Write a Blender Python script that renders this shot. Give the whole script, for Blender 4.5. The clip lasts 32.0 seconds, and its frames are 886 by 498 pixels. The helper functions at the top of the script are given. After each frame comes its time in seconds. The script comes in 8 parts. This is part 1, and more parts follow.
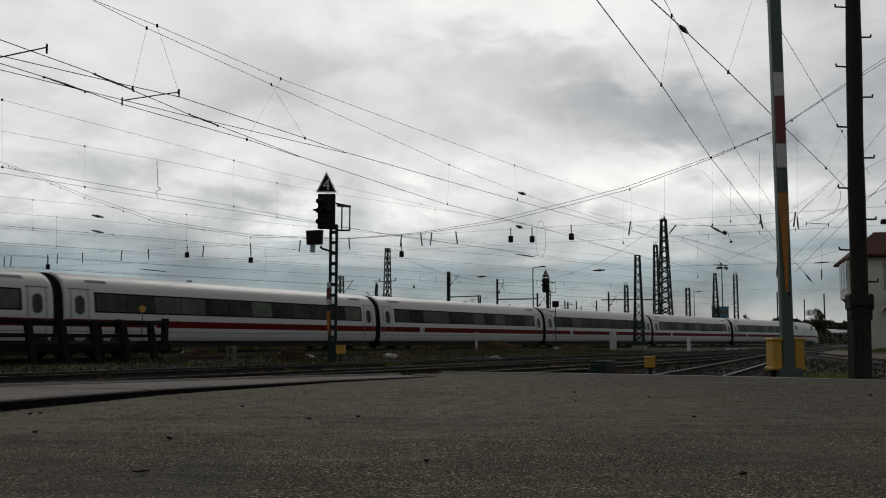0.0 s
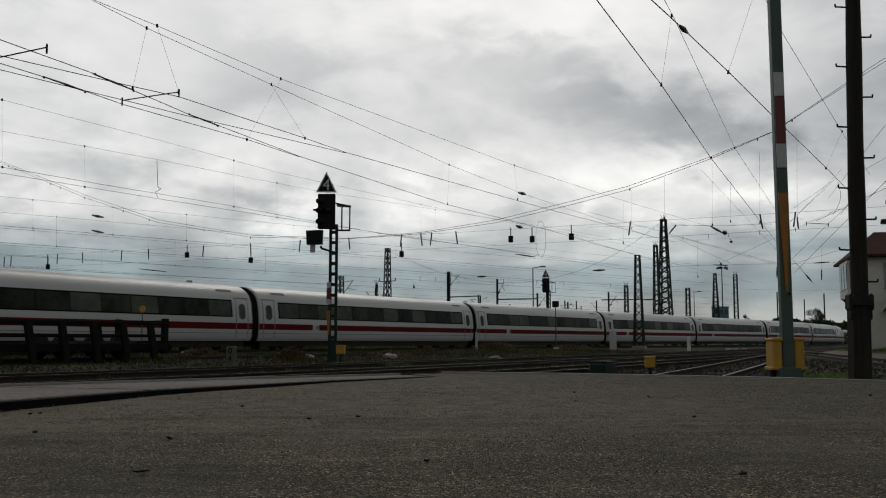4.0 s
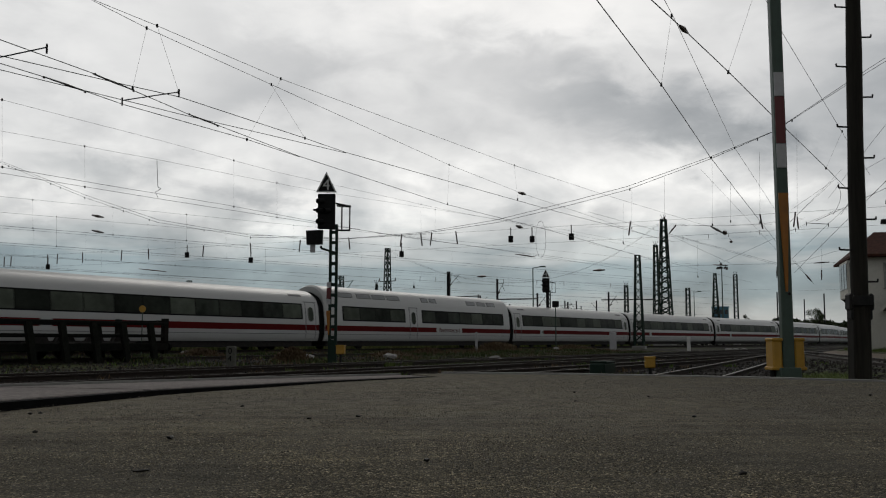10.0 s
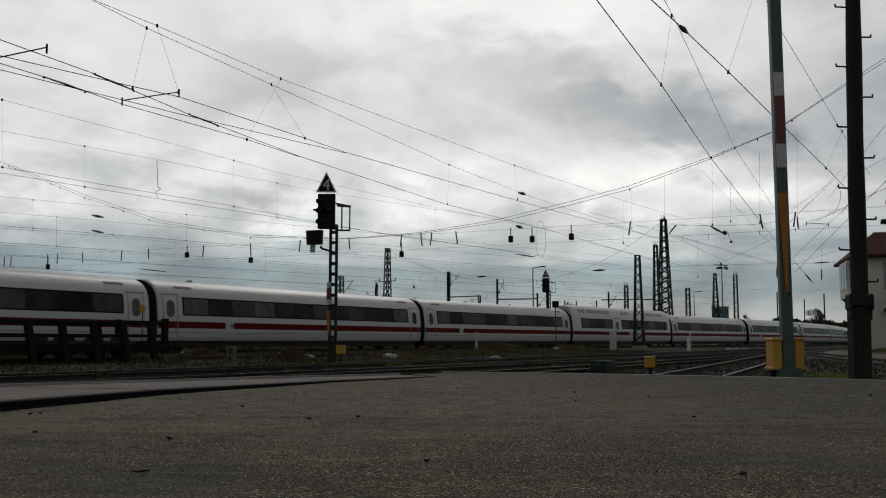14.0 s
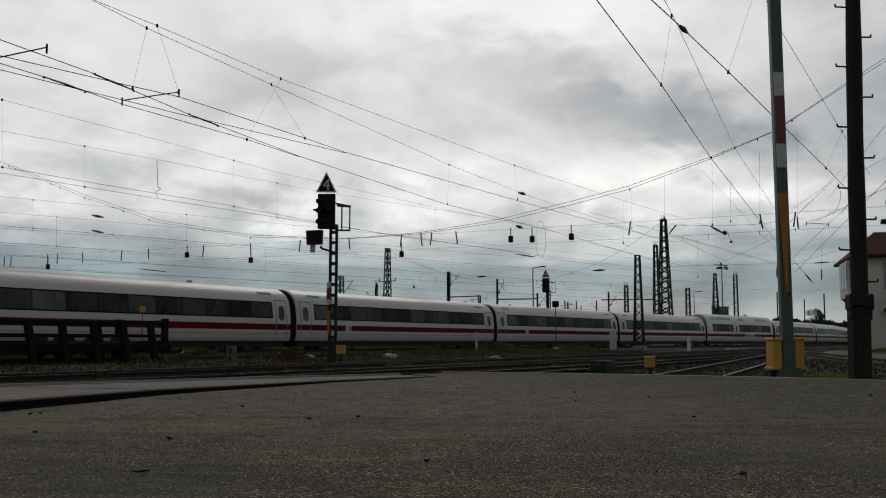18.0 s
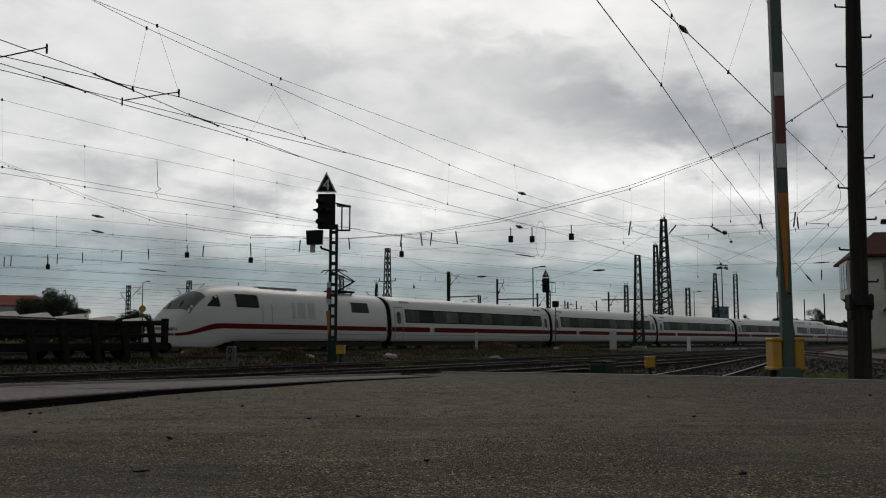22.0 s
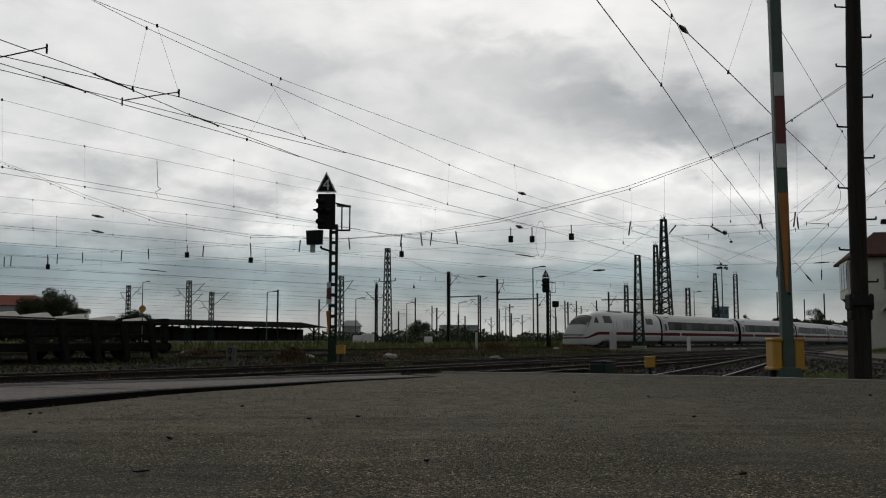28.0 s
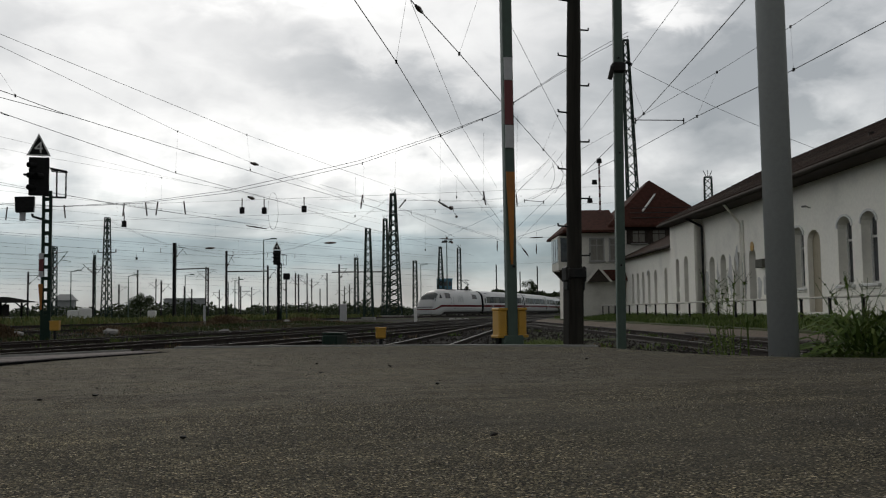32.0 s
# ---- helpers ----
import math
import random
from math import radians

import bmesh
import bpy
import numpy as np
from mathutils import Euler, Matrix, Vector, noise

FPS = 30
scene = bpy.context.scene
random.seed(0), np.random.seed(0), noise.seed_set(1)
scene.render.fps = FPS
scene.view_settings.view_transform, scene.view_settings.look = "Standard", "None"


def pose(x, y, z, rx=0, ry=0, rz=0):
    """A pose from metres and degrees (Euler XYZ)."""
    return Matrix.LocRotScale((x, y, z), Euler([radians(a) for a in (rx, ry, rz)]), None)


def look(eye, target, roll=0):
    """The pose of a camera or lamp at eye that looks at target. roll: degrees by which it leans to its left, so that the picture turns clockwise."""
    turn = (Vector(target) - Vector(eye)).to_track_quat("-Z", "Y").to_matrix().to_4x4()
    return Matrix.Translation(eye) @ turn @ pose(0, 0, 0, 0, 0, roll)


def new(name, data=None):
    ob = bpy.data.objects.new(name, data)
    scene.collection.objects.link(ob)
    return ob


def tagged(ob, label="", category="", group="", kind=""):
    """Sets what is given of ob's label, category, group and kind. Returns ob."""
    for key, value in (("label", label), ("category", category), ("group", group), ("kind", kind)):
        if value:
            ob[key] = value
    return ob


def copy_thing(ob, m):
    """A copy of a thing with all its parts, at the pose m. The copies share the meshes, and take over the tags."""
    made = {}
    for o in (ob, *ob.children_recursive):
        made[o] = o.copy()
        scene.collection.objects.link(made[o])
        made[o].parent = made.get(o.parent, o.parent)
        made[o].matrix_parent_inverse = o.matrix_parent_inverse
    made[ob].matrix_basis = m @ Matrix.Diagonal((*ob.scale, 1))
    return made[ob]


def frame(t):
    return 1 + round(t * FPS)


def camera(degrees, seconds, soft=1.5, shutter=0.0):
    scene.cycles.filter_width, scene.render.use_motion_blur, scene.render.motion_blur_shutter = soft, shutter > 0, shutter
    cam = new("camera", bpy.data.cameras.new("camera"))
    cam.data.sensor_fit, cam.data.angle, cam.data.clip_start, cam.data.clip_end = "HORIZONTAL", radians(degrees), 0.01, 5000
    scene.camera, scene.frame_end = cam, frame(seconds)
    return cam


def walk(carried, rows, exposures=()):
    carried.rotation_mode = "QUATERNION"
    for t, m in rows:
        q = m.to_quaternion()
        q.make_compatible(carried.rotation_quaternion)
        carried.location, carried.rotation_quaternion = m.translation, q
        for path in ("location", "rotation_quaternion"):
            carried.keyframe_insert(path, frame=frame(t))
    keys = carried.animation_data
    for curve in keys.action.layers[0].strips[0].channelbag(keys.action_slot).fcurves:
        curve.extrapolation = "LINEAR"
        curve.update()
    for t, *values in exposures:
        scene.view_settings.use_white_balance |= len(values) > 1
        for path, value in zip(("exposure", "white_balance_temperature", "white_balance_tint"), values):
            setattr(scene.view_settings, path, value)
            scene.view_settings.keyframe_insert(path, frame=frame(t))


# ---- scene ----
# ---- camera and its walk ----
cam = camera(51.0, 32.0, soft=1.1, shutter=0.4)
# seconds, turn, tilt and lean in degrees, and how far the eye is carried to the side
PAN = [(0.0, 0.0, 5.70, 0.0, 0.0), (28.3, 0.0, 5.70, 0.0, 0.0), (28.5, -0.27, 5.555, 0.04, -0.005), (29.0, -2.91, 5.274, 0.06, -0.049),
       (29.5, -7.36, 5.02, 0.45, -0.09), (30.0, -10.22, 4.715, 0.50, -0.10), (30.5, -12.78, 4.53, 0.62, -0.10), (31.0, -14.31, 4.30, 0.68, -0.092),
       (31.5, -15.35, 4.11, 0.70, -0.088), (32.0, -16.49, 3.89, 0.74, -0.08)]
walk(cam, [(t, pose(x, 0, 0.5, 90 + p, r, y)) for t, y, p, r, x in PAN],
     exposures=[(0.0, 0.0), (28.4, 0.0), (29.0, 0.05), (30.0, 0.16), (31.0, 0.26), (32.0, 0.33)])

# ---- sky and light ----
world = bpy.data.worlds.new("overcast_sky")
scene.world = world
world.use_nodes = True


def link(tree, a, b):
    tree.links.new(a, b)


def node(tree, kind, **values):
    n = tree.nodes.new(kind)
    for key, value in values.items():
        if key in n.inputs:
            n.inputs[key].default_value = value
    return n


def math_node(tree, op, a, b=None, clamp=False):
    n = tree.nodes.new("ShaderNodeMath")
    n.operation, n.use_clamp = op, clamp
    for i, v in enumerate((a, b)):
        if v is None:
            continue
        if isinstance(v, (int, float)):
            n.inputs[i].default_value = v
        else:
            tree.links.new(v, n.inputs[i])
    return n.outputs[0]


def ramp(tree, fac, stops, mode="EASE"):
    n = tree.nodes.new("ShaderNodeValToRGB")
    n.color_ramp.interpolation = mode
    els = n.color_ramp.elements
    while len(els) < len(stops):
        els.new(0.5)
    for e, (p, c) in zip(els, stops):
        e.position, e.color = p, (*c, 1) if len(c) == 3 else c
    tree.links.new(fac, n.inputs[0])
    return n.outputs[0]


def mix(tree, fac, a, b, kind="MIX"):
    n = tree.nodes.new("ShaderNodeMix")
    n.data_type, n.blend_type = "RGBA", kind
    for i, v in ((0, fac), (6, a), (7, b)):
        if isinstance(v, (int, float)):
            n.inputs[i].default_value = v
        elif isinstance(v, tuple):
            n.inputs[i].default_value = (*v, 1)
        else:
            tree.links.new(v, n.inputs[i])
    return n.outputs[2]


def build_sky():
    """A closed cover of cloud: soft banks and bright gaps at their bearings, ragged by noise, over a blue-grey band near the horizon."""
    nt = world.node_tree
    bg = nt.nodes["Background"]
    co = nt.nodes.new("ShaderNodeTexCoord").outputs["Generated"]
    sep = nt.nodes.new("ShaderNodeSeparateXYZ")
    link(nt, co, sep.inputs[0])
    x, y, z = sep.outputs
    zz = math_node(nt, "MAXIMUM", z, 0.0)

    def scaled_noise(scale, detail, rough, warp):
        m = nt.nodes.new("ShaderNodeVectorMath")
        m.operation = "MULTIPLY"
        link(nt, co, m.inputs[0])
        m.inputs[1].default_value = scale
        n = node(nt, "ShaderNodeTexNoise", Scale=1.0, Detail=detail, Roughness=rough, Distortion=warp)
        link(nt, m.outputs[0], n.inputs["Vector"])
        return n.outputs

    big = scaled_noise((5.0, 5.0, 11.0), 6.0, 0.5, 0.2)[0]
    fine = scaled_noise((15.0, 15.0, 30.0), 8.0, 0.55, 0.3)
    # bearing and height in degrees, shaken by the finer noise so that every bank has a torn edge
    place = nt.nodes.new("ShaderNodeCombineXYZ")
    link(nt, math_node(nt, "MULTIPLY", math_node(nt, "ARCTAN2", x, y), math.degrees(1)), place.inputs[0])
    link(nt, math_node(nt, "MULTIPLY", math_node(nt, "ARCSINE", z), math.degrees(1)), place.inputs[1])
    torn = nt.nodes.new("ShaderNodeVectorMath")
    torn.operation = "MULTIPLY_ADD"
    link(nt, fine[1], torn.inputs[0])
    torn.inputs[1].default_value = (11.0, 5.5, 0.0)
    link(nt, place.outputs[0], torn.inputs[2])
    level = math_node(nt, "ADD", math_node(nt, "MULTIPLY", big, 0.46), 0.45)
    for bearing, up, wide, high, tilt, amount in CLOUDS:
        lie = nt.nodes.new("ShaderNodeMapping")
        lie.vector_type = "TEXTURE"
        lie.inputs["Location"].default_value = (bearing + 5.5, up + 2.75, 0.0)
        lie.inputs["Rotation"].default_value = (0.0, 0.0, radians(tilt))
        lie.inputs["Scale"].default_value = (wide, high, 1.0)
        link(nt, torn.outputs[0], lie.inputs[0])
        reach = nt.nodes.new("ShaderNodeVectorMath")
        reach.operation = "LENGTH"
        link(nt, lie.outputs[0], reach.inputs[0])
        soft = nt.nodes.new("ShaderNodeMapRange")
        soft.interpolation_type = "SMOOTHSTEP"
        for i, v in ((1, 1.5), (2, 0.3), (3, 0.0), (4, amount)):
            soft.inputs[i].default_value = v
        link(nt, reach.outputs["Value"], soft.inputs[0])
        level = math_node(nt, "ADD", level, soft.outputs[0])
    level = math_node(nt, "ADD", level, math_node(nt, "MULTIPLY", math_node(nt, "SUBTRACT", fine[0], 0.5), 0.30))
    cloud = ramp(nt, level, [(0.28, (0.28, 0.295, 0.305)), (0.45, (0.44, 0.45, 0.455)), (0.62, (0.615, 0.615, 0.61)), (0.80, (0.80, 0.795, 0.78)), (0.95, (0.93, 0.915, 0.89))], "LINEAR")
    # rounded puffs with lit edges, seen from the side lower down
    puff = scaled_noise((8.0, 8.0, 14.0), 7.0, 0.52, 0.25)[0]
    puffs = ramp(nt, puff, [(0.33, (0.70, 0.72, 0.735)), (0.46, (0.93, 0.935, 0.94)), (0.52, (1.02, 1.02, 1.02)), (0.60, (1.24, 1.235, 1.22))], "LINEAR")
    puffs = mix(nt, ramp(nt, zz, [(0.15, (0.0,) * 3), (0.24, (1.0,) * 3)]), puffs, (1.0, 1.0, 1.0))
    cloud = mix(nt, 1.0, cloud, puffs, "MULTIPLY")
    # long flat streaks of blue-grey low down
    bands = scaled_noise((5.0, 5.0, 38.0), 5.0, 0.55, 0.0)[0]
    wob = math_node(nt, "ADD", zz, math_node(nt, "MULTIPLY", math_node(nt, "SUBTRACT", bands, 0.5), 0.10))
    low = ramp(nt, wob, [(0.0, (0.95,) * 3), (0.075, (0.9,) * 3), (0.105, (0.6,) * 3), (0.15, (0.0,) * 3)], "EASE")
    streak = ramp(nt, wob, [(0.0, (0.37, 0.385, 0.39)), (0.03, (0.31, 0.345, 0.36)), (0.055, (0.19, 0.26, 0.295)), (0.08, (0.205, 0.275, 0.31)), (0.11, (0.34, 0.385, 0.40)), (0.14, (0.53, 0.55, 0.555))], "LINEAR")
    streak = mix(nt, 1.0, streak, puffs, "MULTIPLY")
    streak = mix(nt, 1.0, streak, ramp(nt, level, [(0.3, (0.55,) * 3), (0.66, (1.0,) * 3), (0.95, (1.25,) * 3)], "LINEAR"), "MULTIPLY")
    cloud = mix(nt, low, cloud, streak)
    sky = nt.nodes.new("ShaderNodeTexSky")
    sky.sky_type, sky.sun_disc = "NISHITA", False
    sky.sun_elevation, sky.sun_rotation = radians(38), radians(5)
    dim = mix(nt, 1.0, sky.outputs[0], (0.10, 0.10, 0.10), "MULTIPLY")
    # the cloud cover is thick overhead and thins out towards the horizon
    thick = ramp(nt, zz, [(0.37, (1.0,) * 3), (0.62, (0.36,) * 3)])
    cloud = mix(nt, 1.0, cloud, thick, "MULTIPLY")
    # it is brighter on the side of the hidden sun
    toward = ramp(nt, math_node(nt, "ADD", math_node(nt, "MULTIPLY", y, 0.5), 0.5), [(0.30, (0.55,) * 3), (0.72, (1.0,) * 3)])
    cloud = mix(nt, 1.0, cloud, toward, "MULTIPLY")
    link(nt, mix(nt, 0.94, dim, cloud), bg.inputs[0])
    bg.inputs[1].default_value = 1.0


# banks (darker) and gaps (brighter): bearing, height, half width, half height, tilt in degrees, and strength
CLOUDS = ((13.2, 13.5, 7.0, 2.1, -8, -0.24), (5.5, 16.6, 4.5, 2.4, -10, -0.13), (16.5, 12.4, 4.5, 1.4, -6, -0.13), (22.5, 10.5, 6.0, 3.5, 0, -0.13), (24.5, 15.2, 5.5, 3.0, 10, -0.18),
          (-12.0, 16.7, 7.0, 2.5, -5, -0.09), (-22.0, 9.8, 4.5, 1.0, -3, -0.14), (-13.0, 7.9, 2.6, 1.4, 5, -0.17), (-1.4, 9.7, 1.6, 0.6, -4, -0.12),
          (4.4, 8.1, 1.6, 0.7, 0, -0.12), (18.0, 7.1, 1.8, 1.2, 0, -0.16), (32.7, 13.0, 6.5, 2.6, -4, -0.16), (38.0, 12.0, 12.0, 9.0, 0, -0.24), (27.0, 2.5, 6.0, 3.0, 0, -0.16),
          (-16.0, 5.0, 10.0, 2.5, 0, -0.08), (36.0, 16.0, 6.0, 3.0, 0, -0.08))
CLOUDS += ((6.5, 20.3, 10.0, 2.0, 0, 0.20), (-21.0, 17.5, 9.0, 3.0, 0, 0.17), (-16.0, 12.5, 9.0, 1.6, -6, 0.10), (-8.0, 19.8, 6.0, 2.0, 0, 0.10), (-3.0, 8.5, 7.0, 2.2, 0, 0.14), (6.0, 9.5, 7.0, 1.8, 0, 0.12),
           (31.8, 17.2, 2.5, 1.0, -10, 0.26), (32.6, 10.2, 3.0, 0.6, 0, 0.05), (35.5, 10.0, 4.5, 2.2, 0, -0.10), (16.5, 3.0, 7.0, 1.8, 0, -0.06), (15.0, 8.3, 6.0, 1.8, 0, 0.16), (-24.0, 7.2, 3.0, 0.9, 0, 0.14), (-8.5, 8.0, 2.5, 1.5, 0, 0.12), (21.5, 9.0, 3.0, 1.5, 0, 0.12))
build_sky()
sun_data = bpy.data.lights.new("sun", "SUN")
sun_data.energy, sun_data.angle, sun_data.color = 0.5, radians(25), (1.0, 0.96, 0.9)
sun = new("sun", sun_data)
sun.matrix_world = look((5, 57, 45), (0, 0, 0))


# ---- materials ----
def material(name, colour, rough=0.7, metal=0.0, grain=8.0, vary=0.18, stain=0.6, stain_colour=None, stain_amount=0.25,
             bump=0.15, bump_scale=40.0, depth=0.004, each=0.0, coat=0.0, stretch=(1, 1, 1), spec=None):
    """A surface with fine grain, broad stains and relief; each: how much one piece differs from the next."""
    m = bpy.data.materials.new(name)
    m.use_nodes = True
    nt = m.node_tree
    p = nt.nodes["Principled BSDF"]
    co = nt.nodes.new("ShaderNodeTexCoord").outputs["Object"]
    mp = nt.nodes.new("ShaderNodeMapping")
    mp.inputs["Scale"].default_value = stretch
    link(nt, co, mp.inputs[0])
    co = mp.outputs[0]
    n1 = node(nt, "ShaderNodeTexNoise", Scale=grain, Detail=6.0, Roughness=0.65)
    n2 = node(nt, "ShaderNodeTexNoise", Scale=stain, Detail=5.0, Roughness=0.6)
    link(nt, co, n1.inputs["Vector"])
    link(nt, co, n2.inputs["Vector"])
    dark = tuple(c * (1 - vary) for c in colour)
    light = tuple(min(1, c * (1 + vary)) for c in colour)
    base = mix(nt, ramp(nt, n1.outputs[0], [(0.3, (0, 0, 0)), (0.7, (1, 1, 1))]), dark, light)
    sc = stain_colour or tuple(c * 0.55 for c in colour)
    mask = ramp(nt, n2.outputs[0], [(0.48, (0, 0, 0)), (0.72, (1, 1, 1))])
    base = mix(nt, math_node(nt, "MULTIPLY", mask, stain_amount), base, sc)
    if each:
        info = nt.nodes.new("ShaderNodeObjectInfo").outputs["Random"]
        v = math_node(nt, "ADD", math_node(nt, "MULTIPLY", info, 2 * each), 1 - each)
        comb = nt.nodes.new("ShaderNodeCombineXYZ")
        for i in range(3):
            link(nt, v, comb.inputs[i])
        base = mix(nt, 1.0, base, comb.outputs[0], "MULTIPLY")
    link(nt, base, p.inputs["Base Color"])
    r = math_node(nt, "ADD", math_node(nt, "MULTIPLY", n1.outputs[0], 0.2), rough - 0.1, True)
    link(nt, r, p.inputs["Roughness"])
    p.inputs["Metallic"].default_value = metal
    p.inputs["Specular IOR Level"].default_value = spec if spec is not None else 0.5 if rough < 0.6 else 0.25
    p.inputs["Coat Weight"].default_value = coat
    if bump:
        n3 = node(nt, "ShaderNodeTexNoise", Scale=bump_scale, Detail=4.0, Roughness=0.6)
        link(nt, co, n3.inputs["Vector"])
        b = node(nt, "ShaderNodeBump", Strength=bump, Distance=depth)
        link(nt, n3.outputs[0], b.inputs["Height"])
        link(nt, b.outputs[0], p.inputs["Normal"])
    return m


WHITE_PAINT = material("train_white", (0.415, 0.42, 0.413), 0.42, grain=1.5, vary=0.04, stain=0.35, stain_amount=0.22, stain_colour=(0.36, 0.36, 0.355), bump=0.0, coat=0.1, stretch=(0.15, 1, 1))
RED_PAINT = material("train_red", (0.10, 0.008, 0.008), 0.5, grain=2, vary=0.08, stain=0.5, stain_amount=0.2, bump=0.0, spec=0.02)
TRAIN_GLASS = material("train_glass", (0.026, 0.031, 0.025), 0.22, grain=0.8, vary=0.5, stain=0.5, stain_colour=(0.05, 0.056, 0.047), stain_amount=0.5, bump=0.0, each=0.5, spec=0.015)
BLIND_GLASS = material("train_glass_blind", (0.072, 0.082, 0.066), 0.35, grain=1.2, vary=0.25, stain=0.7, stain_amount=0.5, bump=0.0, each=0.4, spec=0.015)
EMBLEM = material("emblem_grey", (0.375, 0.38, 0.38), 0.5, bump=0.0, vary=0.05, spec=0.1)
CAB_GLASS = material("cab_glass", (0.012, 0.013, 0.013), 0.2, grain=1.0, vary=0.4, bump=0.0, spec=0.05)
SKYLIGHT = material("frosted_skylight", (0.26, 0.27, 0.27), 0.4, bump=0.0, grain=1.5, vary=0.1, spec=0.1)
SKYLIGHT_RIM = material("skylight_rim", (0.09, 0.09, 0.09), 0.7, bump=0.0)
RUBBER = material("gangway_rubber", (0.009, 0.009, 0.0095), 0.9, grain=6, vary=0.3, bump=0.2, bump_scale=12, spec=0.03)
UNDER = material("underframe_dirt", (0.022, 0.020, 0.018), 0.85, grain=5, vary=0.4, bump=0.3, bump_scale=15)
SEAM = material("dark_seam", (0.16, 0.16, 0.165), 0.7, bump=0.0)
LAMP_GLASS = material("headlight_glass", (0.30, 0.31, 0.32), 0.12, bump=0.0)
STEEL_DARK = material("dark_steel", (0.016, 0.017, 0.017), 0.6, 0.4, grain=12, vary=0.3, stain=1.5, stain_colour=(0.06, 0.035, 0.02), stain_amount=0.4)
MAST_GREEN = material("green_mast_paint", (0.008, 0.024, 0.016), 0.7, 0.0, grain=9, vary=0.2, stain=1.2, stain_colour=(0.07, 0.05, 0.035), stain_amount=0.35)
MAST_GREY = material("grey_green_mast_paint", (0.046, 0.076, 0.058), 0.5, 0.1, grain=14, vary=0.12, stain=2.0, stain_amount=0.25, bump=0.1)
GALV = material("galvanised_steel", (0.325, 0.345, 0.345), 0.45, 0.0, grain=30, vary=0.05, stain=1.2, stain_amount=0.10, bump=0.08, bump_scale=60, depth=0.001)
RAIL_RUST = material("rail_rust", (0.030, 0.023, 0.019), 0.8, 0.2, grain=14, vary=0.3, stain=0.8, stain_amount=0.4)
RAIL_HEAD = material("rail_head_steel", (0.10, 0.095, 0.09), 0.6, 0.15, grain=10, vary=0.1, stain=0.7, stain_colour=(0.10, 0.075, 0.06), stain_amount=0.5, bump=0.0, stretch=(1, 1, 1))
SLEEPER = material("sleeper_wood", (0.030, 0.027, 0.024), 0.9, grain=7, vary=0.35, stain=1.5, stain_amount=0.4, bump=0.4, bump_scale=18, each=0.3)
WOOD_POLE = material("tarred_wood", (0.020, 0.018, 0.014), 0.85, grain=10, vary=0.35, stain=1.0, stain_colour=(0.055, 0.05, 0.038), stain_amount=0.5, bump=0.6, bump_scale=25, stretch=(3, 3, 0.25))
CONCRETE = material("concrete", (0.27, 0.265, 0.25), 0.9, grain=14, vary=0.15, stain=1.1, stain_amount=0.45, bump=0.3, bump_scale=45)
SLAB_CONC = material("crossing_slab", (0.178, 0.158, 0.148), 0.85, grain=24, vary=0.35, stain=1.1, stain_amount=0.55, spec=0.1, bump=0.35, bump_scale=90, depth=0.003)
YELLOW = material("yellow_paint", (0.42, 0.23, 0.02), 0.5, grain=10, vary=0.12, stain=2.5, stain_colour=(0.16, 0.10, 0.03), stain_amount=0.35)
ORANGE = material("orange_paint", (0.33, 0.12, 0.006), 0.5, grain=8, vary=0.1, stain=3.0, stain_colour=(0.11, 0.05, 0.01), stain_amount=0.45)
PLATE_WHITE = material("plate_white", (0.42, 0.42, 0.43), 0.5, grain=8, vary=0.08, stain=3, stain_amount=0.25, bump=0.0)
PLATE_RED = material("plate_red", (0.12, 0.016, 0.018), 0.5, grain=8, vary=0.1, stain=3, stain_amount=0.3, bump=0.0)
SIGN_WHITE = material("sign_white", (0.62, 0.62, 0.60), 0.5, vary=0.05, bump=0.0)
BLACK_PAINT = material("signal_black", (0.012, 0.012, 0.012), 0.6, grain=12, vary=0.3, bump=0.0, spec=0.1)
LENS = material("signal_lens", (0.02, 0.022, 0.02), 0.1, bump=0.0)
WIRE = material("weathered_copper_wire", (0.05, 0.052, 0.05), 0.6, 0.4, bump=0.0, grain=3)
CERAMIC = material("insulator_ceramic", (0.045, 0.026, 0.020), 0.3, bump=0.0)
WINDSCREEN = material("windscreen_glass", (0.062, 0.07, 0.067), 0.2, grain=1.2, vary=0.3, bump=0.0, spec=0.4)
DOOR_BEIGE = material("beige_door_paint", (0.36, 0.32, 0.24), 0.7, grain=4, vary=0.12, stain=1.5, stain_amount=0.4, bump=0.15, stretch=(6, 1, 0.4))
FILLER = material("grey_filler", (0.50, 0.50, 0.49), 0.9, grain=7, vary=0.1, stain=1.5, stain_amount=0.4, bump=0.2)
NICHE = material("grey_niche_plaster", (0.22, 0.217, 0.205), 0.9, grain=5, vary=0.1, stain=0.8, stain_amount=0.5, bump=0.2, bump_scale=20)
PLASTER = material("painted_plaster", (0.84, 0.82, 0.75), 0.9, grain=9, vary=0.04, stain=0.5, stain_colour=(0.46, 0.45, 0.42), stain_amount=0.32, bump=0.08, bump_scale=30)
GREY_PLASTER = material("sooty_plaster", (0.60, 0.585, 0.53), 0.9, grain=9, vary=0.06, stain=0.6, stain_colour=(0.34, 0.33, 0.30), stain_amount=0.45, bump=0.1, bump_scale=30)
ROOF_TILE = material("clay_roof_tile", (0.058, 0.024, 0.018), 0.85, grain=5, vary=0.3, stain=0.8, stain_colour=(0.045, 0.026, 0.020), stain_amount=0.5, bump=0.3, bump_scale=12, each=0.1, spec=0.05)
